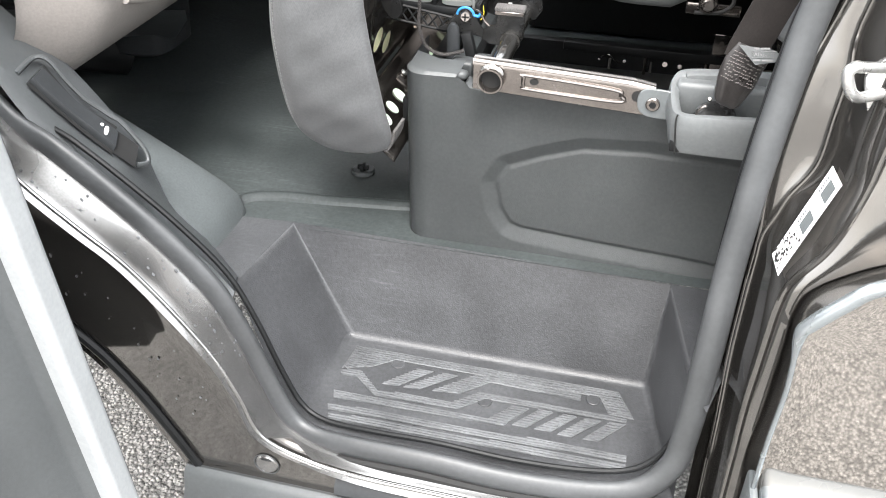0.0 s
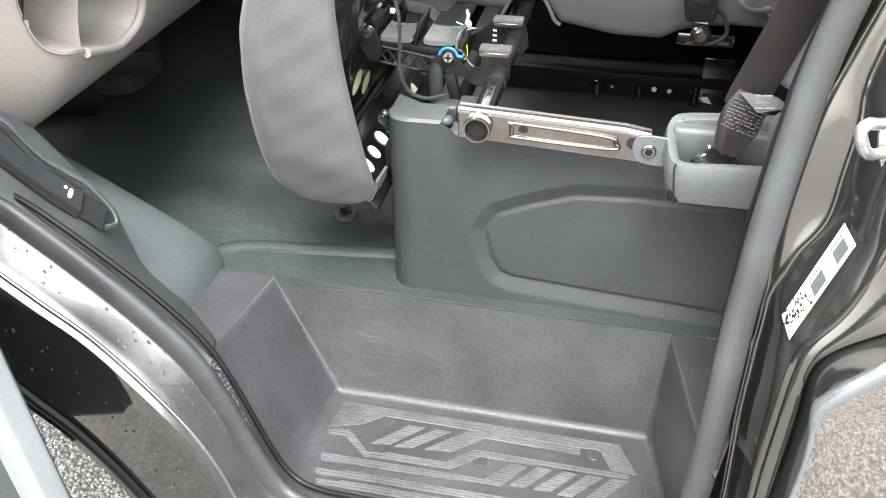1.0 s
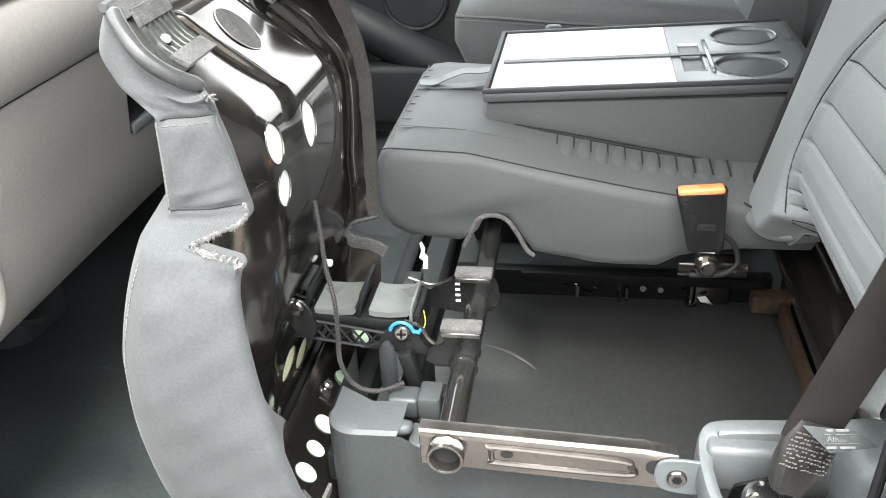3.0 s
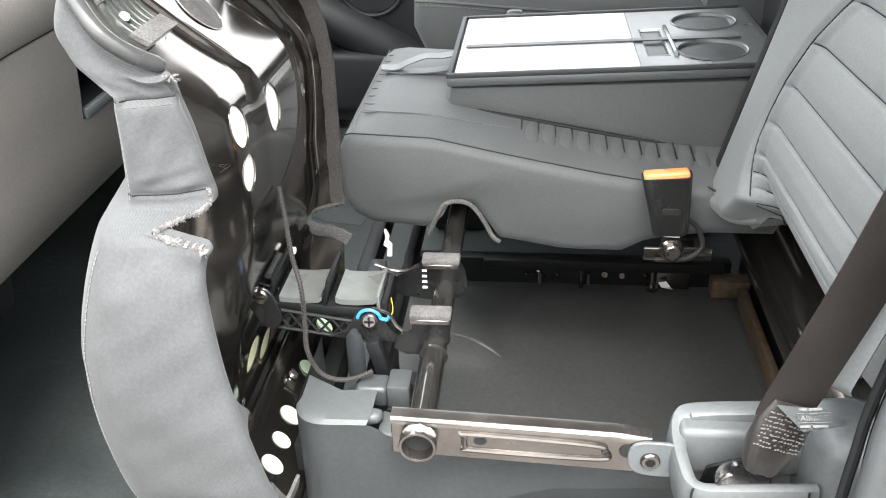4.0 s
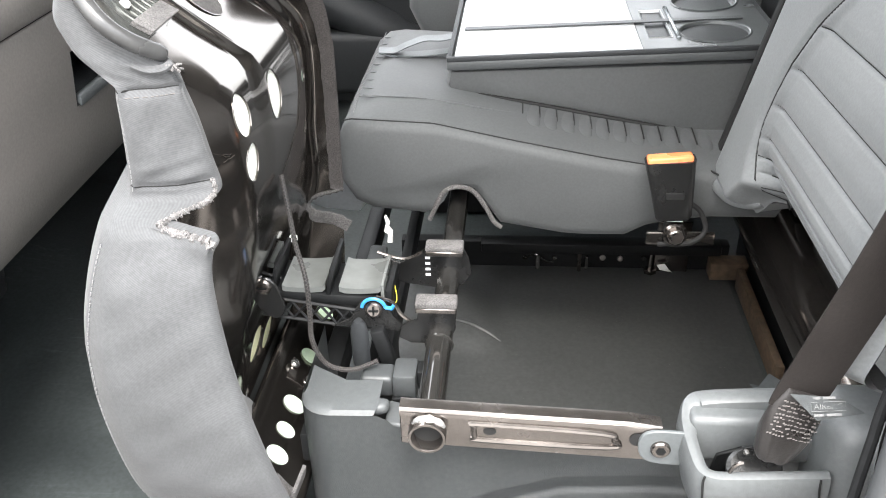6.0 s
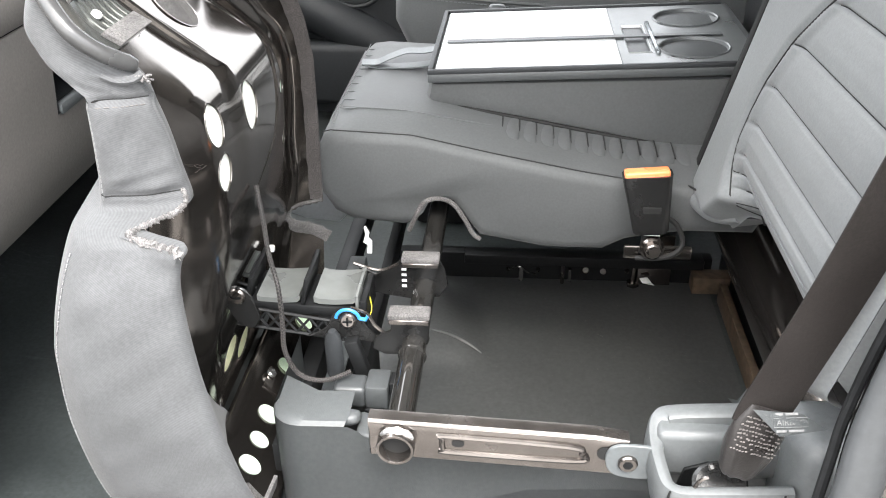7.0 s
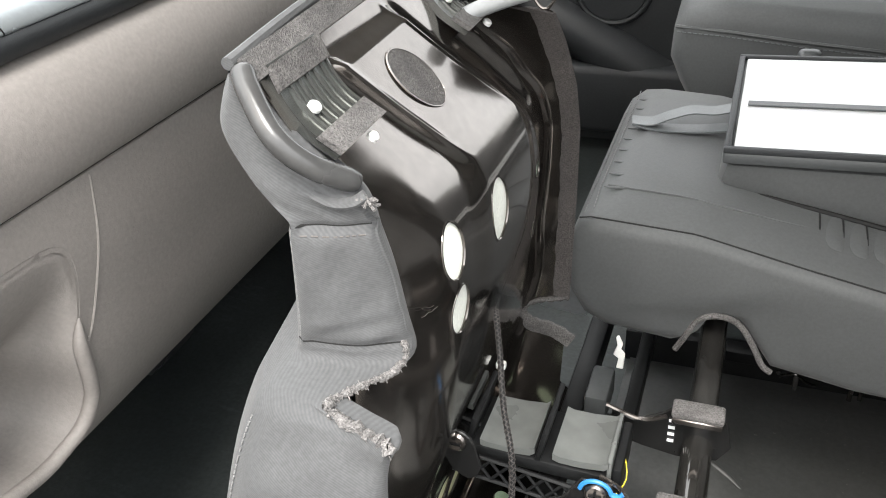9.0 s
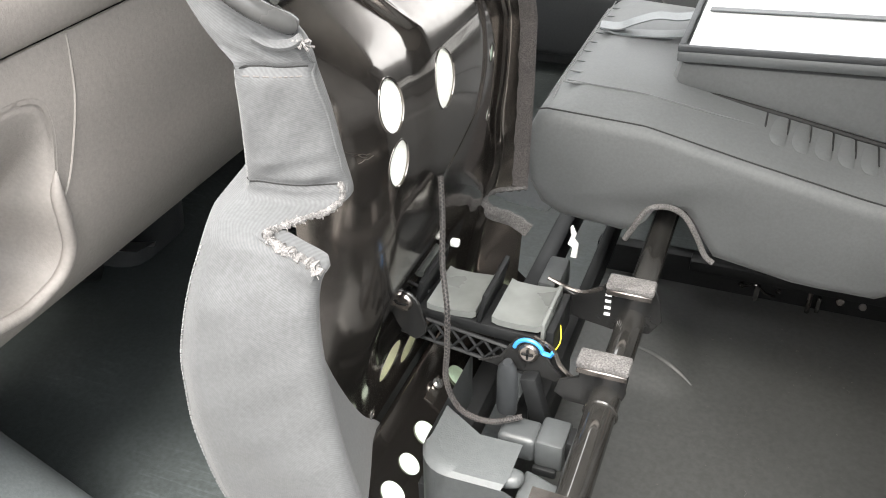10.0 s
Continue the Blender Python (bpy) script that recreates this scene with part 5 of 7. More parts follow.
lug = prism([(p.x, p.z) for p in spline([(0.200, 0, 0.950), (0.205, 0, 0.964), (0.222, 0, 0.968), (0.252, 0, 0.962), (0.252, 0, 0.930), (0.222, 0, 0.927), (0.205, 0, 0.934)], 4, closed=True)], "y", 1.1235, 1.1275, 0.0008, 1)
lug_ob = part("lug", lug, M_TRIM_PALE, frm, "rounded grey steel lug with a bolt")
part("bolt", disc((0.221, 1.1235, 0.947), (0, -1, 0), 0.0095, 0.004, 20, bev=0.0015), M_STEEL, lug_ob)
part("bolt_socket", disc((0.221, 1.1194, 0.947), (0, -1, 0), 0.005, 0.0004, 6), M_DARK, lug_ob)
cross_tube = part("cross_tube", tube([(0, y, 0.957) for y in (1.131, 1.20, 1.28, 1.40, 1.55, 1.9)], 0.0140, 24), M_TUBE, frm, "glossy dark round steel cross tube")
for y in (1.262, 1.296):
    part("weld_ring", torus((0, y, 0.957), (0, 1, 0), 0.0142, 0.0018, 22, 6), M_TUBE, cross_tube)
for y, left in ((1.275, [(-0.026, 0.975), (-0.044, 0.966), (-0.048, 0.950), (-0.034, 0.942)]), (1.392, [(-0.034, 0.990), (-0.060, 0.975), (-0.080, 0.985), (-0.084, 0.955), (-0.050, 0.945)])):
    outline_b = [(-0.024, 1.000), (0.018, 1.000)] + ([(0.018, 0.985), (0.016, 0.962), (0.010, 0.946), (-0.018, 0.942)] if y < 1.3 else [(0.025, 0.985), (0.029, 0.962), (0.018, 0.944), (-0.018, 0.940)]) + left[::-1]
    pad_b = part("pad_bracket", prism(outline_b, "y", y + 0.008, y + 0.011, 0.0008, 1), M_GLOSS_BLACK, frm, "black sheet-metal bracket")
    part("felt_pad", rbox(-0.026, 0.020, y - 0.010, y + 0.012, 1.001, 1.008, 0.0025, 2), M_FELT, pad_b, "grey felt pad")
    part("pad_lip", rbox(-0.025, 0.019, y - 0.0105, y - 0.0085, 0.996, 1.002, 0.0008, 1), M_STEEL, pad_b)
for i in range(4):
    part("punched_mark", rbox(-0.028, -0.022, 1.3985, 1.3995, 0.958 + i * 0.008, 0.961 + i * 0.008, 0), M_LABEL, pad_b)
part("bent_rod", tube(spline([(-0.085, 1.392, 0.995), (-0.06, 1.39, 0.988), (-0.045, 1.388, 0.99), (-0.03, 1.385, 1.0)], 4), 0.002, 6), M_STEEL, frm)
part("bent_rod", tube(spline([(-0.075, 1.31, 0.985), (-0.055, 1.30, 0.985), (-0.045, 1.292, 0.975), (-0.032, 1.29, 0.965)], 4), 0.0022, 6), M_STEEL, frm)
part("front_rail", rbox(-0.152, -0.128, 1.20, 2.0, 0.835, 0.875, 0.003), M_DARK, frm)
part("front_rail", rbox(-0.085, -0.07, 1.33, 1.95, 0.84, 0.875, 0.003), M_DARK, frm)
part("rear_tube", tube([(0.470, y, 0.880) for y in (1.172, 1.35, 1.6, 2.0)], 0.050, 36), M_BLACK_METAL, frm, "thick dark round rear tube")
part("rear_beam", rbox(0.500, 0.520, 1.16, 1.95, 0.64, 0.80, 0.003), M_DARK, frm)
part("side_rail", rbox(-0.13, 0.47, 1.885, 1.91, 0.655, 0.72, 0.003), M_DARK, frm)
part("side_rail", rbox(0.02, 0.45, 1.86, 1.89, 0.71, 0.73, 0.003), M_DARK, frm)
for x, z, r in ((0.10, 0.688, 0.004), (0.155, 0.688, 0.0045), (0.243, 0.69, 0.0065), (0.275, 0.688, 0.0055), (0.318, 0.69, 0.005)):
    part("rail_bolt", disc((x, 1.885, z), (0, -1, 0.4), r, 0.005, 12, bev=0.0012), M_STEEL if r > 0.005 else M_TUBE, frm)
part("rail_stud", tube([(0.20, 1.872, 0.668), (0.20, 1.872, 0.712)], 0.0035, 8), M_STEEL, frm)
part("rail_stud", tube([(0.328, 1.866, 0.668), (0.328, 1.866, 0.722)], 0.0040, 8), M_STEEL, frm)
part("stud_nut", disc((0.328, 1.866, 0.672), (0, 0, 1), 0.012, 0.008, 6, bev=0.001), M_STEEL, frm)
part("torn_foil", loft([[V(0.338, 1.862, 0.690), V(0.352, 1.860, 0.694)], [V(0.344, 1.858, 0.682), V(0.360, 1.857, 0.684)], [V(0.350, 1.852, 0.684), V(0.366, 1.853, 0.680)]], ring_closed=False), M_WHITE, frm, "crumpled white scrap on the rail")
part("foot_plate", rbox(0.335, 0.395, 1.868, 1.874, 0.672, 0.775, 0.002), M_BLACK_METAL, frm)
for x, z in ((0.352, 0.755), (0.374, 0.735), (0.36, 0.70)):
    part("plate_hole", disc((x, 1.8677, z), (0, -1, 0), 0.006, 0.0006, 12), M_STEEL, frm)
part("wire_loop", tube(spline([(0.10, 1.86, 0.700), (0.12, 1.855, 0.712), (0.135, 1.856, 0.700), (0.15, 1.862, 0.692)], 5), 0.002, 6), M_TUBE, frm)
for x0, x1 in ((0.12, 0.128), (0.21, 0.216)):
    part("rail_clip", rbox(x0, x1, 1.868, 1.876, 0.672, 0.700, 0.001, 1), M_TUBE, frm)

# ---- sheet and board under the seat ----
def under(x, y):
    z = 0.668
    z += 0.024 * math.exp(-(((x + 0.04 - 0.25 * (1.70 - y)) / 0.085) ** 4)) * math.exp(-(((y - 1.74) / 0.115) ** 6))
    return V(x, y, z)


pit = thing("under_seat_liner", (0.2, 1.5, 0.665), "scuffed black sheet lining the floor under the seat", "liner")
part("sheet", grid(under, steps(-0.12, 0.465, 82), steps(1.20, 1.92, 90)), M_UNDER, pit)
crest = [under(x, y) + V(0, 0, -0.0025) for x, y in ((-0.03, 1.682), (0.0, 1.674), (0.025, 1.664), (0.045, 1.655), (0.06, 1.645))]
part("fold_crest", tube(spline(crest, 6), 0.0055, 12, taper=[0.5 + 0.5 * math.sin(math.pi * (i + 1) / 26) for i in range(25)]), M_UNDER, pit, "raised soft fold of the liner")
random.seed(33)
dust = bmesh.new()
for i in range(150):
    x, y = random.uniform(0.02, 0.42), random.uniform(1.24, 1.84)
    r = random.choice((0.0005, 0.0006, 0.0008, 0.0013))
    disc(under(x, y) + V(0, 0, 0.0002), (0, 0, 1), r, 0.0004, 6, bm=dust, oval=random.uniform(0.6, 1.8))
for i in range(9):
    x, y, a = random.uniform(0.05, 0.40), random.uniform(1.28, 1.82), random.uniform(0, 3.1)
    p = under(x, y) + V(0, 0, 0.0006)
    tube([p, p + V(0.006 * math.cos(a), 0.006 * math.sin(a), 0.0006), p + V(0.010 * math.cos(a + 0.5), 0.010 * math.sin(a + 0.5), 0)], 0.0004, 4, dust)
tagged(part("dust_crumbs", dust, M_FELT, pit, "pale crumbs and fibres on the liner"), kind="stuff")
# dark plate added so that the slot beside the liner looks shaded
part("slot_shade_floor", rbox(0.466, 0.500, 1.18, 1.92, 0.640, 0.645, 0.001, 1), M_DARK, pit)
part("film_scrap", loft([[V(0.440, 1.560, 0.669), V(0.452, 1.552, 0.672), V(0.466, 1.560, 0.690)], [V(0.448, 1.535, 0.670), V(0.460, 1.530, 0.676), V(0.474, 1.536, 0.698)], [V(0.452, 1.505, 0.671), V(0.466, 1.500, 0.680), V(0.480, 1.510, 0.700)]], ring_closed=False), M_TRIM_PALE, pit, "torn scrap of blue-grey film")
board = thing("board_strip", (0.48, 1.7, 0.645), "rough brown board edge behind the seat frame", "board")
part("strip", rbox(0.4745, 0.488, 1.56, 1.835, 0.645, 0.702, 0.002), M_WOOD, board)
part("strip", rbox(0.430, 0.496, 1.842, 1.875, 0.672, 0.706, 0.002), M_WOOD, board)

# ---- pedestal trim ----
ped = thing("seat_pedestal", (0.1, 1.15, 0.665), "dark grey plastic seat pedestal trim with a moulded recess", "pedestal")
REC = [(0.009, 0.772), (0.026, 0.800), (0.076, 0.821), (0.133, 0.840), (0.223, 0.846), (0.365, 0.842), (0.60, 0.838), (0.60, 0.668), (0.294, 0.690), (0.176, 0.696), (0.050, 0.704), (0.034, 0.710), (0.019, 0.732)]


def inside(x, z):
    """How far (x, z) lies inside the recess outline; negative outside."""
    best, flag = 9.0, False
    for (x0, z0), (x1, z1) in zip(REC, REC[1:] + REC[:1]):
        dx, dz = x1 - x0, z1 - z0
        t = min(1, max(0, ((x - x0) * dx + (z - z0) * dz) / (dx * dx + dz * dz)))
        best = min(best, math.hypot(x - x0 - t * dx, z - z0 - t * dz))
        if (z0 > z) != (z1 > z) and x < (x1 - x0) * (z - z0) / (z1 - z0) + x0:
            flag = not flag
    return best if flag else -best


def side_y(x, z):
    d = inside(x, z)
    y = 1.140 + 0.12 * (z - 0.667)
    y += 0.0085 * min(1, max(0, (d + 0.024) / 0.020))
    y -= 0.0032 * min(1, max(0, (d + 0.001) / 0.003))
    return y


def ped_point(u, z):
    """u: distance along the wall from the front inner corner, round the corner and back."""
    if u < 0.10:
        return V(-0.134 - 0.03 * (z - 0.667) * 1.2, 1.178 + 0.12 * (z - 0.667) + (0.10 - u) * 1.2, z)
    if u < 0.125:
        a = (u - 0.10) / 0.025 * math.pi / 2
        return V(-0.100 - 0.036 * (z - 0.667) - 0.034 * math.cos(a), 1.174 + 0.12 * (z - 0.667) - 0.034 * math.sin(a), z)
    x = -0.100 - 0.036 * (z - 0.667) * max(0, 1 - (u - 0.125) * 8) + (u - 0.125)
    return V(x, side_y(x, z), z)


def ped_top(u):
    x = ped_point(u, 0.93).x if u > 0.1 else -0.14
    return line([(-0.14, 0.930), (-0.058, 0.932), (-0.046, 0.926), (-0.040, 0.918), (-0.026, 0.916), (0.0, 0.921), (0.22, 0.925), (0.55, 0.94)], x)


us = steps(0, 0.1, 4)[:-1] + steps(0.10, 0.125, 7)[:-1] + steps(0.125, 0.65, 190)
bm = grid(lambda u, k: ped_point(u, 0.664 + (ped_top(u) - 0.664) * k), us, steps(0, 1, 110), thick=-0.004)
part("side_panel", bm, M_PED, ped, sharp=70)
rings = []
for u in us:
    p = ped_point(u, ped_top(u))
    rings.append([p, p + V(0.002, 0.004, 0.004) if u > 0.1 else p + V(0.004, 0, 0.004), p + V(0.004, 0.014, 0.005) if u > 0.1 else p + V(0.02, 0, 0.006), p + V(0.004, 0.05, 0.006) if u > 0.1 else p + V(0.075, 0, 0.006)])
part("top_edge", loft([r for r, u in zip(rings, us) if u > 0.099 and r[0].x < -0.060], ring_closed=False), M_PED, ped)
part("top_shelf", prism([(-0.1405, 1.216), (-0.136, 1.204), (-0.128, 1.192), (-0.110, 1.184), (-0.060, 1.180), (-0.048, 1.184), (-0.046, 1.198), (-0.072, 1.202), (-0.120, 1.213)], "z", 0.922, 0.9355, 0.006, 3), M_PED, ped)
part("shelf_step", prism([(-0.052, 1.176), (-0.052, 1.215), (-0.018, 1.205), (-0.018, 1.172)], "z", 0.905, 0.9185, 0.004, 3), M_PED, ped)
# dark board added to stand in for the shadow behind the pedestal
part("shade_board", rbox(-0.118, -0.10, 1.24, 1.60, 0.668, 0.80, 0.003), M_DARK, ped)

# ---- release mechanism ----
mech = thing("seat_mechanism", (-0.13, 1.33, 0.95), "black lattice seat mechanism with two grey plates", "mechanism")
part("carrier", rbox(-0.212, -0.066, 1.312, 1.382, 0.972, 0.986, 0.003, turn=Euler((0, radians(3), 0)).to_matrix()), M_DARK, mech)
lat = bmesh.new()
n = 8
for i in range(n):
    x0, x1 = -0.205 + i * 0.0165, -0.205 + (i + 1) * 0.0165
    z0, z1 = 0.985 - i * 0.0025, 0.985 - (i + 1) * 0.0025
    tube([(x0, 1.305, z0), (x1, 1.305, z1 - 0.022)], 0.0016, 5, lat)
    tube([(x0, 1.305, z0 - 0.022), (x1, 1.305, z1)], 0.0016, 5, lat)
tube([(-0.208, 1.305, 0.987), (-0.07, 1.305, 0.966)], 0.0022, 5, lat)
tube([(-0.208, 1.305, 0.962), (-0.07, 1.305, 0.942)], 0.0022, 5, lat)
part("lattice", lat, M_DARK, mech, "black plastic lattice web")
for x0, x1 in ((-0.184, -0.134), (-0.118, -0.069)):
    prof = [V(x0, 0, 0.993), V(x0 + 0.006, 0, 0.9905), V((x0 + x1) / 2, 0, 0.9900), V(x1 - 0.004, 0, 0.992), V(x1, 0, 0.9955)]
    part("grey_plate", loft([[V(p.x, y, p.z + 0.003) for p in prof] + [V(p.x, y, p.z - 0.004) for p in prof[::-1]] for y in (1.314, 1.378)]), M_BLOCK, mech, "smooth grey curved plate")
part("grey_plate", loft([[V(-0.238, y, 1.013), V(-0.222, y, 1.008), V(-0.200, y, 1.006), V(-0.200, y, 0.999), V(-0.238, y, 1.004)] for y in (1.345, 1.395)]), M_BLOCK, mech, "smooth grey curved plate")
part("white_nut", rbox(-0.1996, -0.1896, 1.4149, 1.4229, 0.9920, 1.0000, 0.002, 2), M_WHITE, mech, "small white plastic clip")
for i in range(5):
    part("rib_web", tube([(-0.236 + 0.011 * i, 1.335, 1.006 - 0.004 * i), (-0.226 + 0.011 * i, 1.335, 0.982 - 0.003 * i)], 0.0018, 5), M_DARK, mech)
part("rib_web", tube([(-0.238, 1.335, 1.008), (-0.19, 1.335, 0.992)], 0.0022, 5), M_DARK, mech)
part("pressed_clip", loft([[V(-0.228, 1.336, 0.995), V(-0.205, 1.30, 1.012)], [V(-0.205, 1.332, 0.990), V(-0.186, 1.298, 1.000)], [V(-0.195, 1.328, 0.975), V(-0.176, 1.298, 0.985)]], ring_closed=False), M_BLACK_METAL, mech)
part("plate_edge", rbox(-0.0705, -0.0665, 1.314, 1.380, 0.972, 0.9985, 0.001), M_BLOCK, mech)
for x in (-0.128, -0.192):
    part("fin", rbox(x - 0.002, x + 0.003, 1.312, 1.382, 0.985, 1.020, 0.001, turn=Euler((0, radians(12), 0)).to_matrix()), M_DARK, mech)
part("side_plate", rbox(-0.066, -0.058, 1.316, 1.380, 0.955, 0.990, 0.002), M_DARK, mech)
part("mount_plate", prism([(-0.128, 0.95), (-0.105, 0.962), (-0.09, 0.988), (-0.065, 0.988), (-0.055, 0.965), (-0.045, 0.955), (-0.05, 0.945), (-0.08, 0.95)], "y", 1.300, 1.303, 0.001, 1), M_GLOSS_BLACK, mech)
part("blue_clip", tube([(-0.0765 + 0.0135 * math.cos(a), 1.297, 0.978 + 0.0135 * math.sin(a)) for a in steps(0.15, 3.0, 14)], 0.0021, 7), M_BLUE, mech, "bright blue plastic spring clip")
part("blue_tail", tube([(-0.063, 1.297, 0.980), (-0.056, 1.297, 0.979), (-0.053, 1.297, 0.984)], 0.0024, 6), M_BLUE, mech)
scr = part("screw", disc((-0.0765, 1.300, 0.976), (0, -1, 0.25), 0.0095, 0.006, 18, bev=0.0025), M_STEEL, mech)
part("screw_slot", rbox(-0.082, -0.071, 1.292, 1.2935, 0.9765, 0.9785, 0), M_DARK, scr)
part("screw_slot", rbox(-0.0775, -0.0755, 1.292, 1.2935, 0.972, 0.983, 0), M_DARK, scr)
arm = part("hinge_plate", prism([(p.x, p.z) for p in spline([(-0.213, 0, 1.006), (-0.199, 0, 1.017), (-0.187, 0, 1.010), (-0.181, 0, 0.992), (-0.178, 0, 0.975), (-0.188, 0, 0.962), (-0.202, 0, 0.968), (-0.212, 0, 0.985)], 3, closed=True)], "y", 1.296, 1.300, 0.001, 1), M_GLOSS_BLACK, mech)
part("screw", disc((-0.199, 1.2955, 1.006), (0, -1, 0.2), 0.009, 0.005, 18, bev=0.002), M_STEEL, arm)
part("screw_slot", rbox(-0.204, -0.194, 1.289, 1.2905, 1.006, 1.0075, 0), M_DARK, arm)
part("lever", loft([[V(-0.0935 + 0.0105 * k * math.cos(a), 1.288 + 0.006 * math.sin(a), z) for a in steps(0, 2 * math.pi, 15)[:-1]] for z, k in ((0.905, 0.9), (0.91, 1.0), (0.95, 1.0), (0.962, 0.85), (0.968, 0.4))]), M_PAD, mech, "rounded dark grey plastic lever")
part("latch_arm", rbox(-0.075, -0.058, 1.285, 1.30, 0.895, 0.955, 0.003, turn=Euler((0, radians(-14), 0)).to_matrix()), M_DARK, mech)
part("link", tube(spline([(-0.064, 1.31, 0.962), (-0.055, 1.33, 0.968), (-0.06, 1.345, 0.985)], 4), 0.0006, 6), M_YELLOW, mech, "yellow wire")
part("white_tab", prism([(-0.098, 0.918), (-0.090, 0.918), (-0.089, 0.938), (-0.094, 0.944), (-0.092, 0.951), (-0.097, 0.962), (-0.100, 0.960), (-0.098, 0.949), (-0.102, 0.936), (-0.096, 0.932)], "y", 1.542, 1.546, 0.0008, 1), M_WHITE, mech, "white plastic tab")
part("tab_holder", rbox(-0.125, -0.10, 1.50, 1.56, 0.87, 0.905, 0.004), M_TRIM, mech)
plug = thing("wiring_plug", (-0.06, 1.22, 0.92), "dark grey two-part electrical connector", "connector")
part("housing", rbox(-0.087, -0.050, 1.236, 1.266, 0.900, 0.928, 0.006, 3), M_TRIM, plug)
part("socket", rbox(-0.0505, -0.024, 1.232, 1.268, 0.902, 0.934, 0.004, 2), M_TRIM, plug)
part("latch", rbox(-0.050, -0.028, 1.225, 1.231, 0.900, 0.909, 0.002), M_DARK, plug)
part("stub", rbox(-0.023, -0.014, 1.236, 1.258, 0.914, 0.938, 0.002), M_DARK, plug)
cable = thing("braided_cable", (-0.12, 1.27, 0.93), "braided grey-black cable sleeve from pan to connector", "cable")
cpts = spline([(-0.172, 1.33, 1.128), (-0.163, 1.31, 1.10), (-0.150, 1.275, 1.075), (-0.136, 1.248, 1.05), (-0.134, 1.24, 1.01), (-0.134, 1.236, 0.978), (-0.124, 1.236, 0.95), (-0.108, 1.238, 0.9385), (-0.09, 1.242, 0.936), (-0.068, 1.252, 0.940)], 16)
slv = part("sleeve", tube(cpts, 0.0024, 10), M_DARK, cable)
for s in (1, -1):
    for ph in range(3):
        pts_b, side = [], V(0, 1, 0)
        for i, p in enumerate(cpts):
            d = (cpts[min(i + 1, len(cpts) - 1)] - cpts[max(i - 1, 0)]).normalized()
            u = (side - d * side.dot(d)).normalized()
            w = d.cross(u)
            a = s * i * 1.3 + ph * 2.094
            pts_b.append(p + (u * math.cos(a) + w * math.sin(a)) * 0.0026)
        part("strand", tube(pts_b, 0.0005, 4), M_FELT_DARK, slv)

# ---- middle seat ----
TOPZ = [(-0.165, 1.085), (-0.144, 1.10), (-0.029, 1.094), (0.074, 1.071), (0.193, 1.047), (0.26, 1.036), (0.34, 1.03), (0.46, 1.03)]
BOTZ = [(-0.165, 1.0), (-0.148, 0.985), (-0.12, 0.968), (-0.037, 0.960), (0.053, 0.948), (0.154, 0.930), (0.231, 0.930), (0.267, 0.950), (0.34, 0.96), (0.46, 0.96)]
outline = [V(-0.160, 0, 1.045), V(-0.158, 0, 1.07), V(-0.148, 0, 1.092)] + [V(x, 0, line(TOPZ, x)) for x in steps(-0.13, 0.44, 24)] + [V(0.445, 0, 0.99)]
outline += [V(x, 0, line(BOTZ, x)) for x in steps(0.43, 0.06, 14)] + [V(0.040, 0, 0.975), V(0.024, 0, 0.998), V(0.004, 0, 1.004), V(-0.016, 0, 0.996), V(-0.030, 0, 0.968)] + [V(x, 0, line(BOTZ, x)) for x in steps(-0.045, -0.14, 5)] + [V(-0.156, 0, 1.01)]
mc = V(0.14, 0, 1.01)


def mid_ring(y, inset, rise):
    out = []
    for p in outline:
        d = V(p.x - mc.x, 0, (p.z - mc.z))
        q = V(p.x - math.copysign(min(abs(d.x), inset), d.x) * min(1, abs(d.x) / 0.2), y, p.z - math.copysign(min(abs(d.z), inset), d.z))
        if p.z > line(TOPZ, p.x) - 0.003:
            q.z += rise * smooth(-0.16, -0.11, p.x)
        out.append(q)
    return out


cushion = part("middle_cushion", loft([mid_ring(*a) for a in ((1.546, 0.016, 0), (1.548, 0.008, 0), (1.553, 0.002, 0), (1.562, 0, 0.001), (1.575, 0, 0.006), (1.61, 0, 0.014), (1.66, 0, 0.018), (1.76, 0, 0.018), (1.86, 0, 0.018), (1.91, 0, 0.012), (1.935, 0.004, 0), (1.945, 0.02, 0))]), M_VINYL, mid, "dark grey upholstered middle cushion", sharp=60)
part("piping", tube([V(x, 1.556, line(TOPZ, x) - 0.0005) for x in steps(-0.148, 0.30, 40)], 0.0009, 7), M_INK, cushion, "thin raised seam along the cushion edge")
stitches([V(-0.1462, y, 1.0925 + 0.003 * smooth(1.56, 1.62, y)) for y in steps(1.575, 1.905, 20)], "stitching", cushion)
stitches([V(-0.1365, y, 1.0990 + 0.008 * smooth(1.56, 1.62, y)) for y in steps(1.575, 1.905, 20)], "stitching", cushion)
part("top_seam", tube(spline([(x, 1.606 + 0.02 * smooth(0.0, 0.15, x), line(TOPZ, x) + 0.0135) for x in (-0.128, -0.10, -0.05, 0.0, 0.06, 0.10)], 5), 0.0011, 6), M_VINYL, cushion, "fine seam along the cushion top")
random.seed(17)
for i in range(9):
    y0 = 1.60 + i * 0.032
    run = random.uniform(0.018, 0.04)
    part("pucker", tube(spline([(-0.132 + run * k, y0 + 0.008 * k, line(TOPZ, -0.132 + run * k) + 0.0138 - 0.002 * k) for k in steps(0, 1, 4)], 4), 0.0017, 7, flat=0.5, taper=[0.5 + 0.8 * math.sin(math.pi * (j + 1) / 14) for j in range(13)]), M_VINYL, cushion)
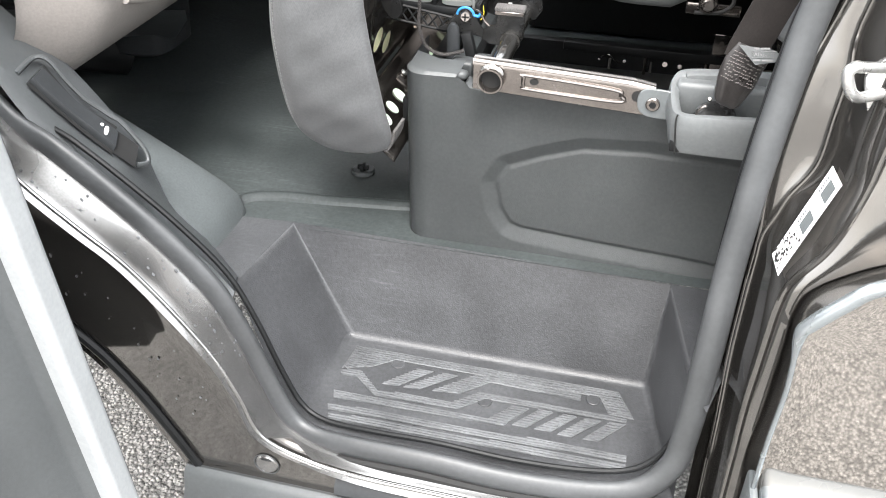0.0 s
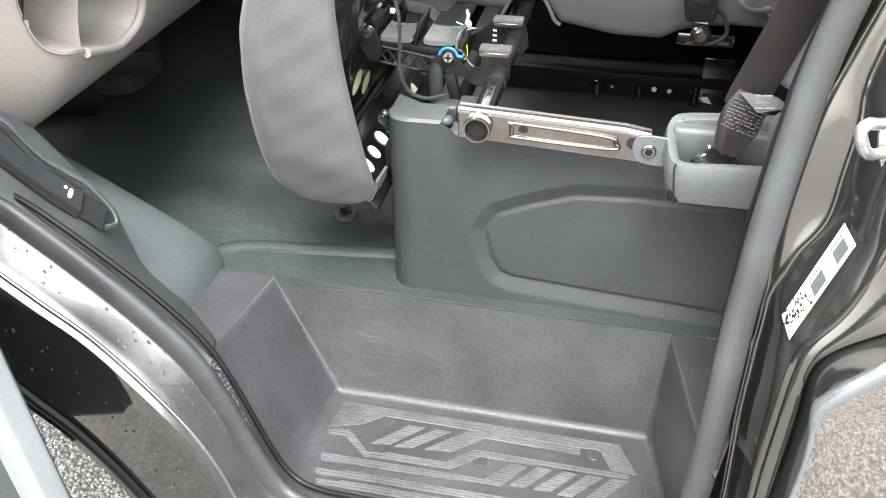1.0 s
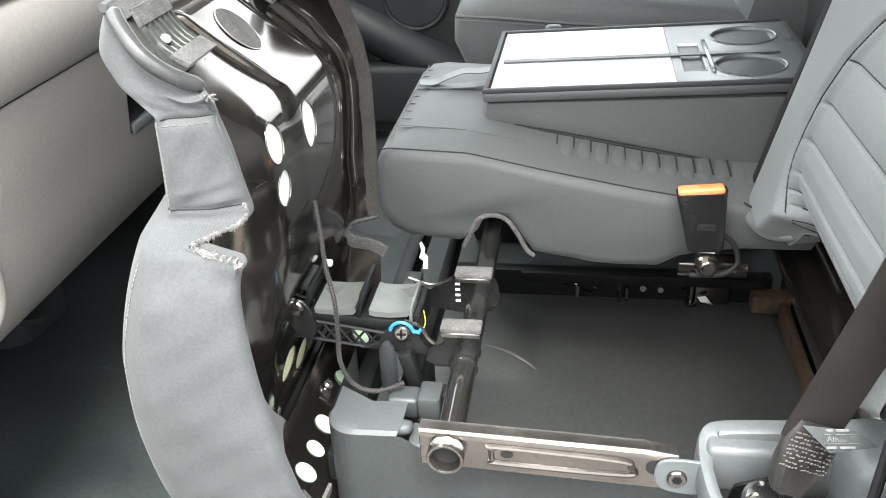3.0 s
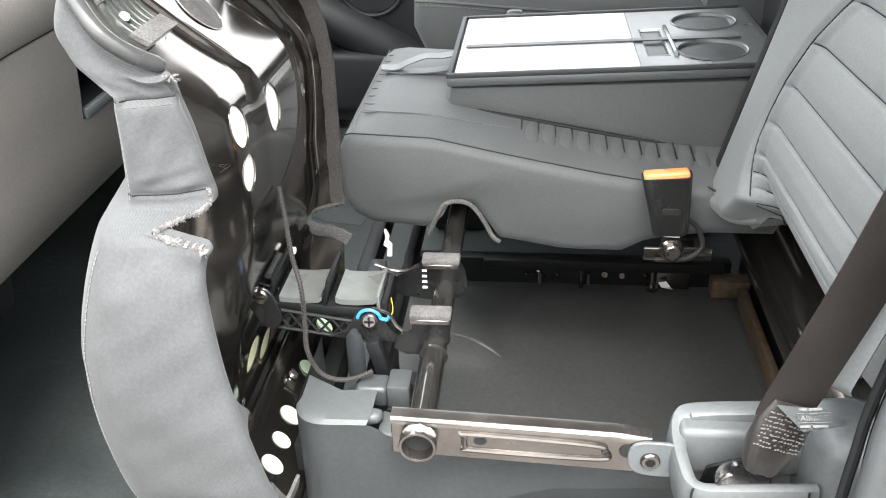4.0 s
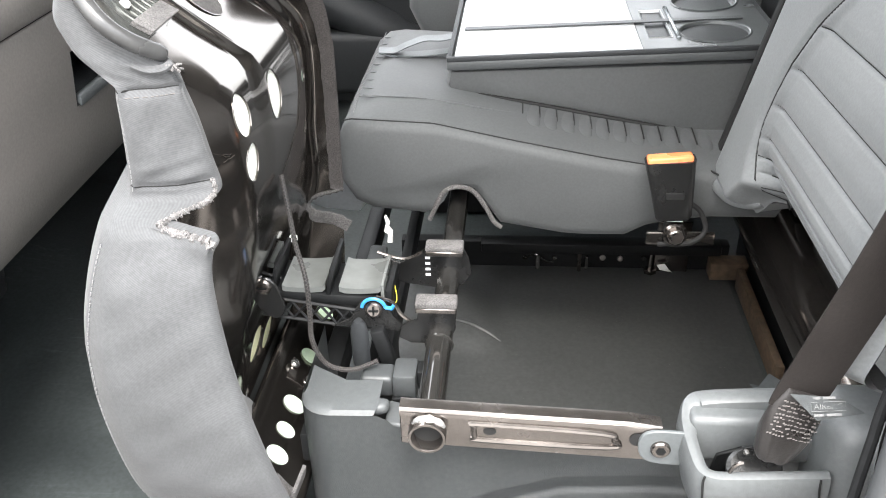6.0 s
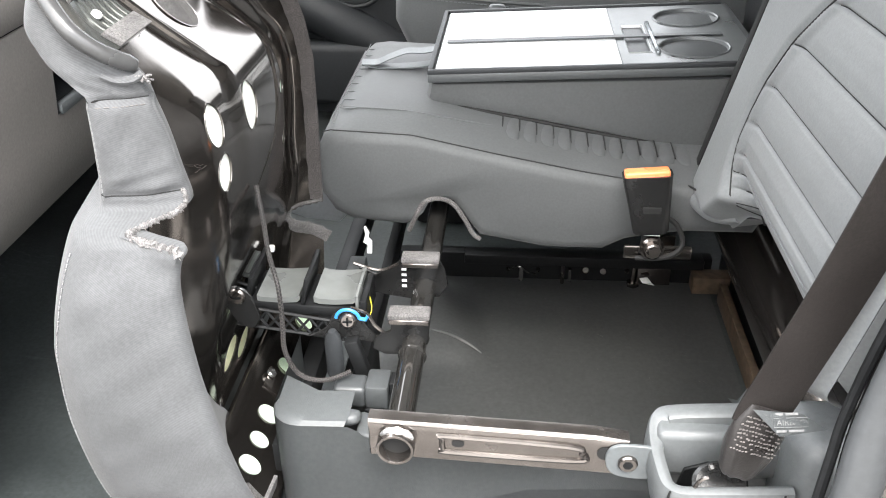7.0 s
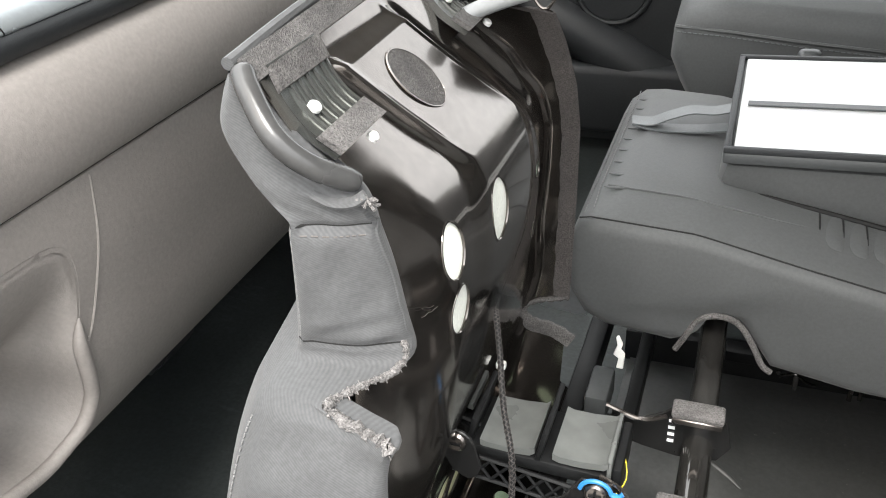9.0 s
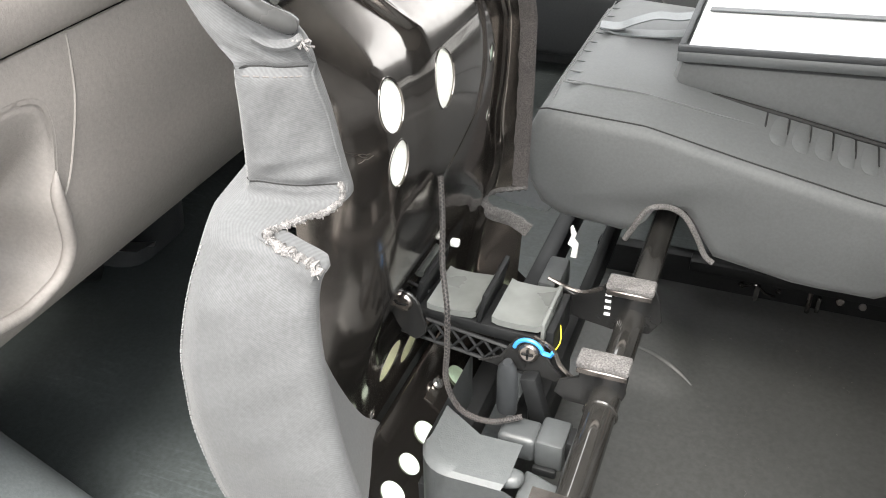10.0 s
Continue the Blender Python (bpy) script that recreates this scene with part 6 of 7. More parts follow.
for i in range(11):
    x = 0.10 + i * 0.0235
    # black tube paints the shade between neighbouring pleats
    part("pleat_shade", tube([(x - 0.0118, y, line(TOPZ, x) + h) for y, h in ((1.616 - 0.0015 * i, 0.0160), (1.626, 0.0182), (1.64, 0.0190), (1.70, 0.0192))], 0.0011, 5), M_INK, cushion)
    part("pleat", tube(spline([(x, 1.588, line(TOPZ, x) + 0.001), (x, 1.60, line(TOPZ, x) + 0.010), (x, 1.64, line(TOPZ, x) + 0.014), (x, 1.84, line(TOPZ, x) + 0.014)], 4), 0.0113, 10, flat=0.26), M_VINYL, cushion)
part("notch_edge", tube(spline([(0.062, 1.547, 0.944), (0.052, 1.547, 0.952), (0.040, 1.546, 0.976), (0.024, 1.546, 0.999), (0.004, 1.546, 1.006), (-0.016, 1.546, 0.998), (-0.030, 1.546, 0.970), (-0.037, 1.546, 0.955)], 5), 0.0034, 8), M_FELT, cushion, "grey felt binding round the notch")
loop = spline([(-0.128, 1.766, 1.122), (-0.105, 1.768, 1.1215), (-0.085, 1.772, 1.129), (-0.060, 1.778, 1.136), (-0.035, 1.786, 1.134), (-0.012, 1.794, 1.137)], 8)
part("pull_strap", ribbon(loop, V(-0.002, 0.013, 0), 0.0016), M_TRIM_PALE, cushion, "ribbed grey webbing pull strap")
loop = spline([(-0.128, 1.764, 1.1215), (-0.10, 1.762, 1.117), (-0.05, 1.765, 1.118), (-0.012, 1.77, 1.122)], 6)
part("pull_strap", ribbon(loop, V(-0.002, 0.012, 0), 0.0016), M_TRIM_PALE, cushion, "ribbed grey webbing pull strap")

side = [(-0.014, 1.132), (-0.018, 1.112), (-0.012, 1.098), (0.03, 1.095), (0.10, 1.083), (0.335, 1.040), (0.42, 1.036), (0.43, 1.145)]
secs = []
for y, k in ((1.648, 0.010), (1.650, 0.004), (1.658, 0.0), (1.72, 0), (1.90, 0), (1.935, 0), (1.945, 0.008)):
    secs.append([V(x + (k if x < 0.2 else -k), y, z + (k if z < 1.11 else -k * 0.2)) for x, z in side])
table = part("table_upholstery", loft(secs), M_VINYL, tab, "dark grey upholstered underside")
# edge tube in black draws the shadow gap below the tray
part("welt_shade", tube(spline([(-0.012, 1.651, 1.099), (0.03, 1.651, 1.096), (0.10, 1.651, 1.084), (0.22, 1.651, 1.061), (0.36, 1.651, 1.036)], 6), 0.0030, 8), M_INK, table)


def tz(x):
    return 1.150 + 0.040 * (x + 0.016)


def tilt(x0, x1, y0, y1, h0, h1, bev=0.002, seg=2, bm=None):
    """A plate that follows the table's slope."""
    own = rbox(x0, x1, y0, y1, 0, 1, 0)
    for v in own.verts:
        v.co.z = tz(v.co.x) + (h1 if v.co.z > 0.5 else h0)
    if bev:
        bmesh.ops.bevel(own, geom=own.edges[:], offset=bev, segments=seg, profile=0.5, affect="EDGES")
    return merge(bm, own)


cut = tilt(-0.016, 0.43, 1.640, 1.945, -0.016, -0.003, 0.003, 2)
part("tray_frame", cut, M_TRIM, table, "dark grey plastic tray rim")
part("tray_lip", tilt(-0.016, 0.43, 1.640, 1.647, -0.004, 0.003, 0.0015), M_PAD, table)
part("tray_lip", tilt(-0.016, 0.43, 1.938, 1.945, -0.004, 0.003, 0.0015), M_PAD, table)
part("tray_lip", tilt(-0.016, -0.009, 1.647, 1.938, -0.004, 0.003, 0.0015), M_PAD, table)
part("tray_panel", tilt(-0.006, 0.248, 1.650, 1.935, -0.005, 0.0, 0.001, 1), M_TRAY, table, "smooth pale grey tray surface")
HOLES = [(0.362, 1.862, 0.047), (0.352, 1.716, 0.047)]
deck = bmesh.new()
xs, ysd = steps(0.248, 0.43, 44), steps(1.650, 1.935, 64)


def in_cup(x, y):
    return any(math.hypot(x - a, y - b_) < r for a, b_, r in HOLES) or (0.262 < x < 0.292 and 1.70 < y < 1.83)


vs_d = {}
for i in range(len(xs) - 1):
    for j in range(len(ysd) - 1):
        cx, cy = (xs[i] + xs[i + 1]) / 2, (ysd[j] + ysd[j + 1]) / 2
        if in_cup(cx, cy):
            continue
        quad = []
        for a, b_ in ((i, j), (i + 1, j), (i + 1, j + 1), (i, j + 1)):
            if (a, b_) not in vs_d:
                vs_d[a, b_] = deck.verts.new((xs[a], ysd[b_], tz(xs[a])))
            quad.append(vs_d[a, b_])
        deck.faces.new(quad)
part("cup_deck", deck, M_DECK, table, "grey plastic deck with cup holders")
for x, y, r in HOLES:
    rr = [(r + 0.003, 0.0005), (r + 0.001, 0.002), (r - 0.001, 0.001), (r - 0.003, -0.006), (r - 0.006, -0.055), (r - 0.012, -0.06)]
    rings = [[V(x + k * math.cos(a), y + k * math.sin(a), tz(x + k * math.cos(a)) + h) for a in steps(0, 2 * math.pi, 41)[:-1]] for k, h in rr]
    bmc = loft(rings, caps=False)
    bmc.faces.new([v for v in bmc.verts][-40:])
    part("cup_holder", bmc, M_DECK, table, "round dark cup holder")
well_bm = bmesh.new()
c8 = [(0.261, 1.699), (0.293, 1.699), (0.293, 1.831), (0.261, 1.831)]
top = [well_bm.verts.new((x, y, tz(x) + 0.001)) for x, y in c8]
bot = [well_bm.verts.new((x + (0.004 if x < 0.28 else -0.004), y + (0.006 if y < 1.75 else -0.006), tz(x) - 0.018)) for x, y in c8]
well_bm.faces.new(bot)
for i in range(4):
    j = (i + 1) % 4
    well_bm.faces.new((top[i], top[j], bot[j], bot[i]))
part("pen_tray", well_bm, M_TRAY, table)
part("divider", tilt(0.297, 0.303, 1.69, 1.84, -0.002, 0.004, 0.0015), M_SILVER, table)
part("elastic_band", tilt(0.002, 0.40, 1.765, 1.778, 0.001, 0.003, 0.0006, 1), M_TRIM, table, "flat grey elastic strap along the tray")
part("end_cap", prism([(0.40, 1.06), (0.43, 1.05), (0.445, 1.12), (0.44, 1.168), (0.40, 1.165)], "y", 1.642, 1.944, 0.004), M_TRIM, table)
part("release_knob", rbox(0.055, 0.085, 1.952, 1.975, 1.135, 1.158, 0.008, 3), M_TRIM, table)

# ---- outer seat backrest ----


def back_low(y):
    return 1.036 - 0.038 * smooth(1.455, 1.50, y)


def back_edge(z):
    return line([(1.0, 1.445), (1.06, 1.452), (1.095, 1.474), (1.128, 1.486), (1.16, 1.487), (1.20, 1.480), (1.255, 1.452), (1.30, 1.410), (1.346, 1.358), (1.45, 1.31), (1.8, 1.28)], z)


CREASES = [1.062, 1.078, 1.095, 1.118, 1.155, 1.201, 1.255, 1.312, 1.370, 1.428, 1.486, 1.544, 1.602, 1.660, 1.718, 1.776]


def back_x(y, z):
    x = 0.335 + 0.245 * (z - 1.0)
    edge = min(y - 1.09, 1.590 - y)
    x += 0.020 * (1 - smooth(0, 0.03, edge)) ** 2
    inner = min(y - 1.15, back_edge(z) - y)
    x += (0.010 + 0.045 * (1 - smooth(1.03, 1.12, z))) * smooth(-0.012, 0.025, inner)
    k = min(abs(z + 0.02 * (y - 1.30) - c) for c in CREASES)
    x += smooth(0, 0.010, inner) * (0.0040 * math.exp(-(k / 0.0020) ** 2) - 0.0022 * smooth(0, 0.0215, k))
    x += 0.0030 * math.exp(-(inner / 0.0045) ** 2)
    x += 0.05 * (1 - smooth(0, 0.035, z - back_low(y))) ** 2
    return x


def back_point(y, k):
    z = back_low(y) + (1.80 - back_low(y)) * k
    return V(back_x(y, z), y, z)


bm = grid(back_point, steps(1.09, 1.590, 128), sorted(set(steps(0, 0.05, 14) + steps(0.05, 0.6, 340) + steps(0.6, 1, 40))))
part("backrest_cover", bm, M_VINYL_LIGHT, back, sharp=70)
# thin black tubes paint the shade in the creases
for c in CREASES:
    row = []
    for y in steps(1.155, 1.49, 34):
        z = c - 0.02 * (y - 1.30)
        if z > back_low(y) + 0.012 and y < back_edge(z) - 0.002 and z < 1.78:
            row.append(V(back_x(y, z) - 0.0002, y, z))
    if len(row) > 3:
        part("crease_line", tube(row, 0.0008, 5), M_INK, back)
part("panel_seam", tube([V(back_x(back_edge(z), z) - 0.0002, back_edge(z), z) for z in steps(1.03, 1.75, 60)], 0.0012, 5), M_INK, back)
bm = loft([[V(back_x(y, back_low(y)) + 0.025 * k, y, back_low(y) + 0.004 * k) for k in range(5)] for y in steps(1.09, 1.590, 30)], ring_closed=False)
part("lower_edge", bm, M_VINYL_LIGHT, back)
for yy, nm in ((1.591, "inner_side"), (1.089, "outer_side")):
    bm = loft([[V(back_x(1.590 if yy > 1.3 else 1.09, z), yy, z), V(back_x(1.590 if yy > 1.3 else 1.09, z) + 0.06, yy + (0.004 if yy > 1.3 else -0.004), z), V(back_x(1.32, z) + 0.14, yy, z)] for z in steps(0.998, 1.80, 20)], ring_closed=False)
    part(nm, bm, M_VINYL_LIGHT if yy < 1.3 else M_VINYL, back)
part("bolster_end", tube(spline([(0.344, 1.578, 1.022), (0.352, 1.555, 1.013), (0.362, 1.530, 1.011), (0.374, 1.505, 1.014), (0.388, 1.482, 1.022)], 6), 0.019, 14, flat=0.8, taper=[0.35 + 0.65 * math.sin(math.pi * (i + 1) / 26) for i in range(25)]), M_VINYL_LIGHT, back, "rounded lower end of the side bolster")
# black tube paints the shaded fold above the bolster end
part("bolster_fold_shade", tube(spline([(0.330, 1.575, 1.0235), (0.3375, 1.552, 1.029), (0.348, 1.530, 1.030), (0.366, 1.500, 1.0275)], 6), 0.0014, 6), M_INK, back)
# black strip fills the empty gap beside the bolster as its shade
part("bolster_gap_shade", prism([(0.342, 1.0), (0.342 + 0.245 * 0.9, 1.9), (0.60, 1.9), (0.50, 1.0)], "y", 1.593, 1.611, 0.003), M_INK, back)
part("middle_back_plate", rbox(0.47, 0.52, 1.60, 1.95, 0.93, 1.25, 0.01), M_DARK, bench)

# ---- buckle ----
buckle = thing("belt_buckle", (0.29, 1.521, 0.955), "black seat belt buckle with an orange-red button", "buckle")
tb = Euler((radians(-6), radians(6), radians(6))).to_matrix()
rings = []
for z, x0, x1, d in ((0.980, 0.262, 0.302, 0.010), (0.984, 0.259, 0.305, 0.0115), (1.02, 0.254, 0.308, 0.0125), (1.05, 0.249, 0.310, 0.0135), (1.060, 0.248, 0.311, 0.0135)):
    sh = -0.10 * (z - 1.02)
    rings.append([V((x0 + x1) / 2 + sh + (x1 - x0) / 2 * math.copysign(abs(math.cos(a)) ** 0.3, math.cos(a)), 1.520 + 0.1 * (z - 1.02) + d * math.copysign(abs(math.sin(a)) ** 0.4, math.sin(a)), z + 0.10 * ((x0 + x1) / 2 - 0.28 + (x1 - x0) / 2 * math.cos(a))) for a in steps(0, 2 * math.pi, 41)[:-1]])
part("housing", loft(rings), M_GLOSS_BLACK, buckle, sharp=50)
part("button", rbox(0.2465, 0.3035, 1.5135, 1.5345, 1.0555, 1.0655, 0.003, 3, turn=Euler((radians(-5), radians(-5), 0)).to_matrix()), M_RED, buckle, "orange-red release button")
part("button_frame", rbox(0.2455, 0.3045, 1.5125, 1.5355, 1.0535, 1.0600, 0.003, 3, turn=Euler((radians(-5), radians(-5), 0)).to_matrix()), mat("button_surround", (0.30, 0.035, 0.015), 0.3, grain=(100, 0.05), stain=(20, 0.08), bump=(300, 0.05, 0.0003)), buckle, "dark red rim round the button")
part("marking", rbox(0.272, 0.296, 1.5065, 1.5080, 1.010, 1.020, 0.001, 1), M_INK, buckle)
part("stalk", rbox(0.276, 0.300, 1.518, 1.524, 0.945, 0.99, 0.002, turn=tb), M_DARK, buckle)
part("tag", rbox(0.277, 0.299, 1.511, 1.513, 0.976, 0.981, 0.0005, 1, turn=tb), M_LABEL, buckle)
bolt = part("anchor_bolt", disc((0.290, 1.516, 0.957), (0, -1, 0.1), 0.016, 0.010, 18, bev=0.003), M_BLACK_METAL, buckle)
part("bolt_head", disc((0.290, 1.506, 0.958), (0, -1, 0.1), 0.0105, 0.008, 8, bev=0.002), M_STEEL, bolt)
part("anchor_plate", rbox(0.255, 0.345, 1.520, 1.526, 0.935, 0.955, 0.003), M_BLACK_METAL, buckle)
part("lead", tube(spline([(0.305, 1.52, 1.0), (0.322, 1.522, 0.985), (0.33, 1.518, 0.96), (0.31, 1.51, 0.945), (0.27, 1.515, 0.94)], 5), 0.0035, 7), M_INK, buckle)

# ---- lap belt and its anchor cover ----
cov = thing("anchor_cover", (0.32, 1.11, 0.90), "grey plastic cover round the seat belt anchor", "belt anchor cover")
way = spline([(0.362, 1.078, 0.962), (0.32, 1.077, 0.960), (0.275, 1.077, 0.957), (0.258, 1.079, 0.957), (0.247, 1.088, 0.958), (0.242, 1.105, 0.963), (0.239, 1.130, 0.970), (0.240, 1.150, 0.977), (0.247, 1.163, 0.983), (0.262, 1.168, 0.986), (0.30, 1.169, 0.989), (0.345, 1.168, 0.992), (0.40, 1.165, 0.995)], 5)
rings = []
for i, p in enumerate(way):
    d = (way[min(i + 1, len(way) - 1)] - way[max(i - 1, 0)])
    n_ = V(-d.y, d.x, 0).normalized()
    n_ = n_ if n_.dot(V(0.31, 1.12, 0) - V(p.x, p.y, 0)) > 0 else -n_
    w = 0.013 + 0.008 * smooth(1.12, 1.16, p.y)
    rings.append([V(p.x, p.y, 0.900) + n_ * 0.008, p + V(0, 0, -0.025) - n_ * 0.001, p + V(0, 0, -0.007), p + n_ * 0.002 + V(0, 0, -0.002), p + n_ * 0.006, p + n_ * (w - 0.004), p + n_ * w + V(0, 0, -0.003), p + n_ * (w + 0.001) + V(0, 0, -0.009), V(p.x, p.y, 0.90) + n_ * (w + 0.001)])
part("rim_wall", loft(rings), M_PLASTIC, cov, "smooth grey rim round the anchor")
part("end_joint", tube(spline([(0.3525, 1.0765, 0.961), (0.3535, 1.0755, 0.945), (0.362, 1.078, 0.897)], 4), 0.0011, 6), M_INK, cov)
part("end_joint", tube(spline([(0.2535, 1.0795, 0.957), (0.2525, 1.079, 0.945), (0.258, 1.080, 0.90)], 4), 0.0011, 6), M_INK, cov)
part("rear_block", rbox(0.247, 0.375, 1.130, 1.160, 0.925, 0.979, 0.008, 4), M_PLASTIC, cov)
part("seam_line", tube([V(x, 1.1652, 0.9745) for x in (0.25, 0.30, 0.36)], 0.0008, 5), M_INK, cov)
part("right_block", rbox(0.360, 0.470, 1.079, 1.165, 0.880, 1.010, 0.024, 5), M_PLASTIC, cov)
part("recess_clip", prism([(0.268, 0.905), (0.275, 0.938), (0.298, 0.948), (0.298, 0.905)], "y", 1.127, 1.131, 0.001, 1), M_DARK, cov)
part("well_floor", rbox(0.25, 0.37, 1.085, 1.12, 0.90, 0.915, 0.002), M_DARK, cov)
belt = thing("seat_belt", (0.33, 1.098, 0.96), "dark brown-black lap belt webbing with a stitched end loop", "seat belt")
cl = spline([V(0.311, 1.090, 0.974), V(0.313, 1.086, 0.996), V(0.316, 1.084, 1.020), V(0.320, 1.085, 1.046), V(0.334, 1.086, 1.090), V(0.361, 1.088, 1.176), V(0.392, 1.092, 1.285), V(0.43, 1.097, 1.42), V(0.50, 1.09, 1.70), V(0.53, 1.08, 1.82)], 5)
wide = V(0.0225, 0.003, -0.009)
part("webbing", ribbon(cl[13:], wide, 0.0016), M_BELT, belt)
KNOB = [(0.974, 0.012, 0.006), (0.978, 0.0165, 0.0095), (0.986, 0.0195, 0.0110), (0.998, 0.0225, 0.0115), (1.010, 0.0250, 0.0105), (1.022, 0.0255, 0.0085), (1.034, 0.0250, 0.0065), (1.044, 0.0240, 0.0050), (1.051, 0.0235, 0.0024)]
along, rings = wide.normalized(), []
for z, hw, ht in [(p.x, p.y, p.z) for p in spline(KNOB, 4)]:
    c = V(0.3115 + 0.22 * (z - 0.99) + 0.9 * max(0, z - 1.03) ** 1.3, 1.0885 - 0.003 * smooth(0.97, 1.03, z), z)
    ring = []
    for a in steps(0, 2 * math.pi, 33)[:-1]:
        ca, sa = math.cos(a), math.sin(a)
        lump = 0.0010 * math.sin(9 * a + 70 * z) * (1 - smooth(1.0, 1.02, z))
        ring.append(c + along * hw * math.copysign(abs(ca) ** 0.55, ca) + V(0, 1, 0) * (ht + lump) * math.copysign(abs(sa) ** 0.75, sa))
    rings.append(ring)
part("end_loop", loft(rings), M_LOOP, belt, "folded webbing end, worn shiny below", sharp=70)
random.seed(8)
st = bmesh.new()
for i in range(9):
    for j in range(15):
        z = 1.010 + i * 0.0040
        c = V(0.3115 + 0.22 * (z - 0.99) + 0.9 * max(0, z - 1.03) ** 1.3, 1.0885 - line([(1.01, 0.0105), (1.025, 0.0088), (1.04, 0.0068), (1.052, 0.0053)], z) - 0.002, z)
        c += along * 0.0225 * (-0.93 + 1.86 * (j + 0.5 * (i % 2)) / 14.5) + V(random.uniform(-0.0006, 0.0006), 0, random.uniform(-0.0005, 0.0005))
        if random.random() < 0.9:
            tube([c - V(0.0009, 0, random.uniform(-0.0006, 0.0006)), c + V(0.0009, 0, 0.0003)], random.uniform(0.0006, 0.0010), 5, st)
tagged(part("box_stitching", st, M_DOT, belt, "dense pale box stitching"), kind="stuff")
part("anchor_tongue", disc((0.300, 1.098, 0.952), (0.1, -0.6, 0.8), 0.026, 0.007, 28, oval=0.75, bev=0.003), M_GLOSS_BLACK, belt, "black coated metal anchor plate")
part("anchor_rim", tube([(0.288 - 0.013 * math.sin(a), 1.086, 0.948 + 0.022 * math.cos(a)) for a in steps(0.1, 1.9, 9)], 0.0018, 6), M_STEEL, belt)
for x, z in ((0.2895, 0.976), (0.3065, 0.970)):
    part("anchor_rivet", disc((x, 1.093, z), (0, -0.7, 0.7), 0.0030, 0.003, 12, bev=0.001), M_TUBE, belt)
tagp = thing("belt_tag", (0.36, 1.09, 1.04), "dark woven tag sewn to the belt", "tag")
bm = bmesh.new()
bm.faces.new([bm.verts.new(p) for p in ((0.3088, 1.077, 1.0580), (0.3495, 1.077, 1.0555), (0.3679, 1.067, 1.0481), (0.3314, 1.067, 1.0385))])
bmesh.ops.solidify(bm, geom=bm.faces[:], thickness=0.0008)
part("cloth", bm, M_TRIM_PALE, tagp)
tx, ty = V(0.0386, 0.0, 0.0036).normalized(), V(-0.0205, 0.010, 0.0135)
ty = (ty - tx * ty.dot(tx)).normalized()
tn = tx.cross(ty)
pose_t = Matrix((tx, ty, tn)).transposed().to_4x4()


def on_tag(word, size, at, name):
    cur = bpy.data.curves.new(name, "FONT")
    cur.body, cur.size, cur.align_x = word, size, "CENTER"
    tmp = bpy.data.objects.new(name, cur)
    me = bpy.data.meshes.new_from_object(tmp)
    me.materials.append(M_THREAD)
    ob = new(name, me)
    ob.parent = tagp
    ob.matrix_local = Matrix.Translation(at - base_of(tagp)) @ pose_t


mid_tag = V(0.3395, 1.072, 1.0502) + tn * 0.0012
on_tag("AIRBAG", 0.0066, mid_tag - ty * 0.0022, "tag_print")
fr = [mid_tag + tx * a + ty * b_ for a, b_ in ((-0.0135, -0.0038), (0.0135, -0.0038), (0.0135, 0.0038), (-0.0135, 0.0038))]
part("tag_frame", tube(fr, 0.0003, 4, closed=True), M_THREAD, tagp)
bm = bmesh.new()
for a0, a1, b0 in ((-0.012, -0.004, -0.008), (-0.002, 0.010, -0.008), (-0.012, -0.006, 0.006), (-0.004, 0.006, 0.006)):
    bm.faces.new([bm.verts.new(mid_tag + tx * a + ty * b_) for a, b_ in ((a0, b0), (a1, b0), (a1, b0 + 0.0022), (a0, b0 + 0.0022))])
part("tag_print", bm, M_THREAD, tagp)

# ---- striker and sticker on the rear pillar ----
strk = thing("door_striker", (0.43, 0.96, 1.07), "zinc-plated door striker bolted to the pillar", "door striker")
part("plate", prism([(p.x, p.z) for p in spline([(0.428, 0, 1.095), (0.470, 0, 1.12), (0.478, 0, 1.06), (0.462, 0, 1.038), (0.446, 0, 1.036), (0.436, 0, 1.055)], 4, closed=True)], "y", 0.944, 0.952, 0.002, 2), M_ZINC, strk)
part("loop", tube(spline([(0.456, 0.946, 1.108), (0.440, 0.938, 1.102), (0.418, 0.926, 1.104), (0.408, 0.920, 1.106), (0.403, 0.918, 1.099), (0.408, 0.920, 1.085), (0.414, 0.922, 1.076), (0.424, 0.928, 1.071), (0.452, 0.944, 1.073)], 5), 0.0062, 10), M_ZINC, strk)
part("bolt", disc((0.452, 0.945, 1.054), (0, -1, 0), 0.009, 0.005, 16, bev=0.002), M_ZINC, strk)

# ---- driver's side ----
drv = thing("driver_seat", (0.15, 2.35, 0.95), "dark grey driver's seat with pleated cushion", "seat")
secs = []
for y, k in ((2.06, 0.03), (2.065, 0.012), (2.08, 0.0), (2.35, -0.008), (2.58, 0.0), (2.6, 0.02)):
    secs.append([V(-0.10 + k, y, 1.06), V(-0.118 + k, y, 1.10), V(-0.116 + k, y, 1.145 - k), V(-0.098, y, 1.172 - k), V(-0.04, y, 1.187 - k), V(0.15, y, 1.177 - k), V(0.45, y, 1.15 - k), V(0.5, y, 0.98), V(-0.05, y, 0.98)])
seat_pad = part("cushion", loft(secs), M_VINYL, drv)
part("side_seam", tube([(-0.112, 2.064, 1.149), (-0.04, 2.060, 1.146), (0.06, 2.060, 1.137), (0.4, 2.060, 1.115)], 0.003, 6), M_VINYL, drv)
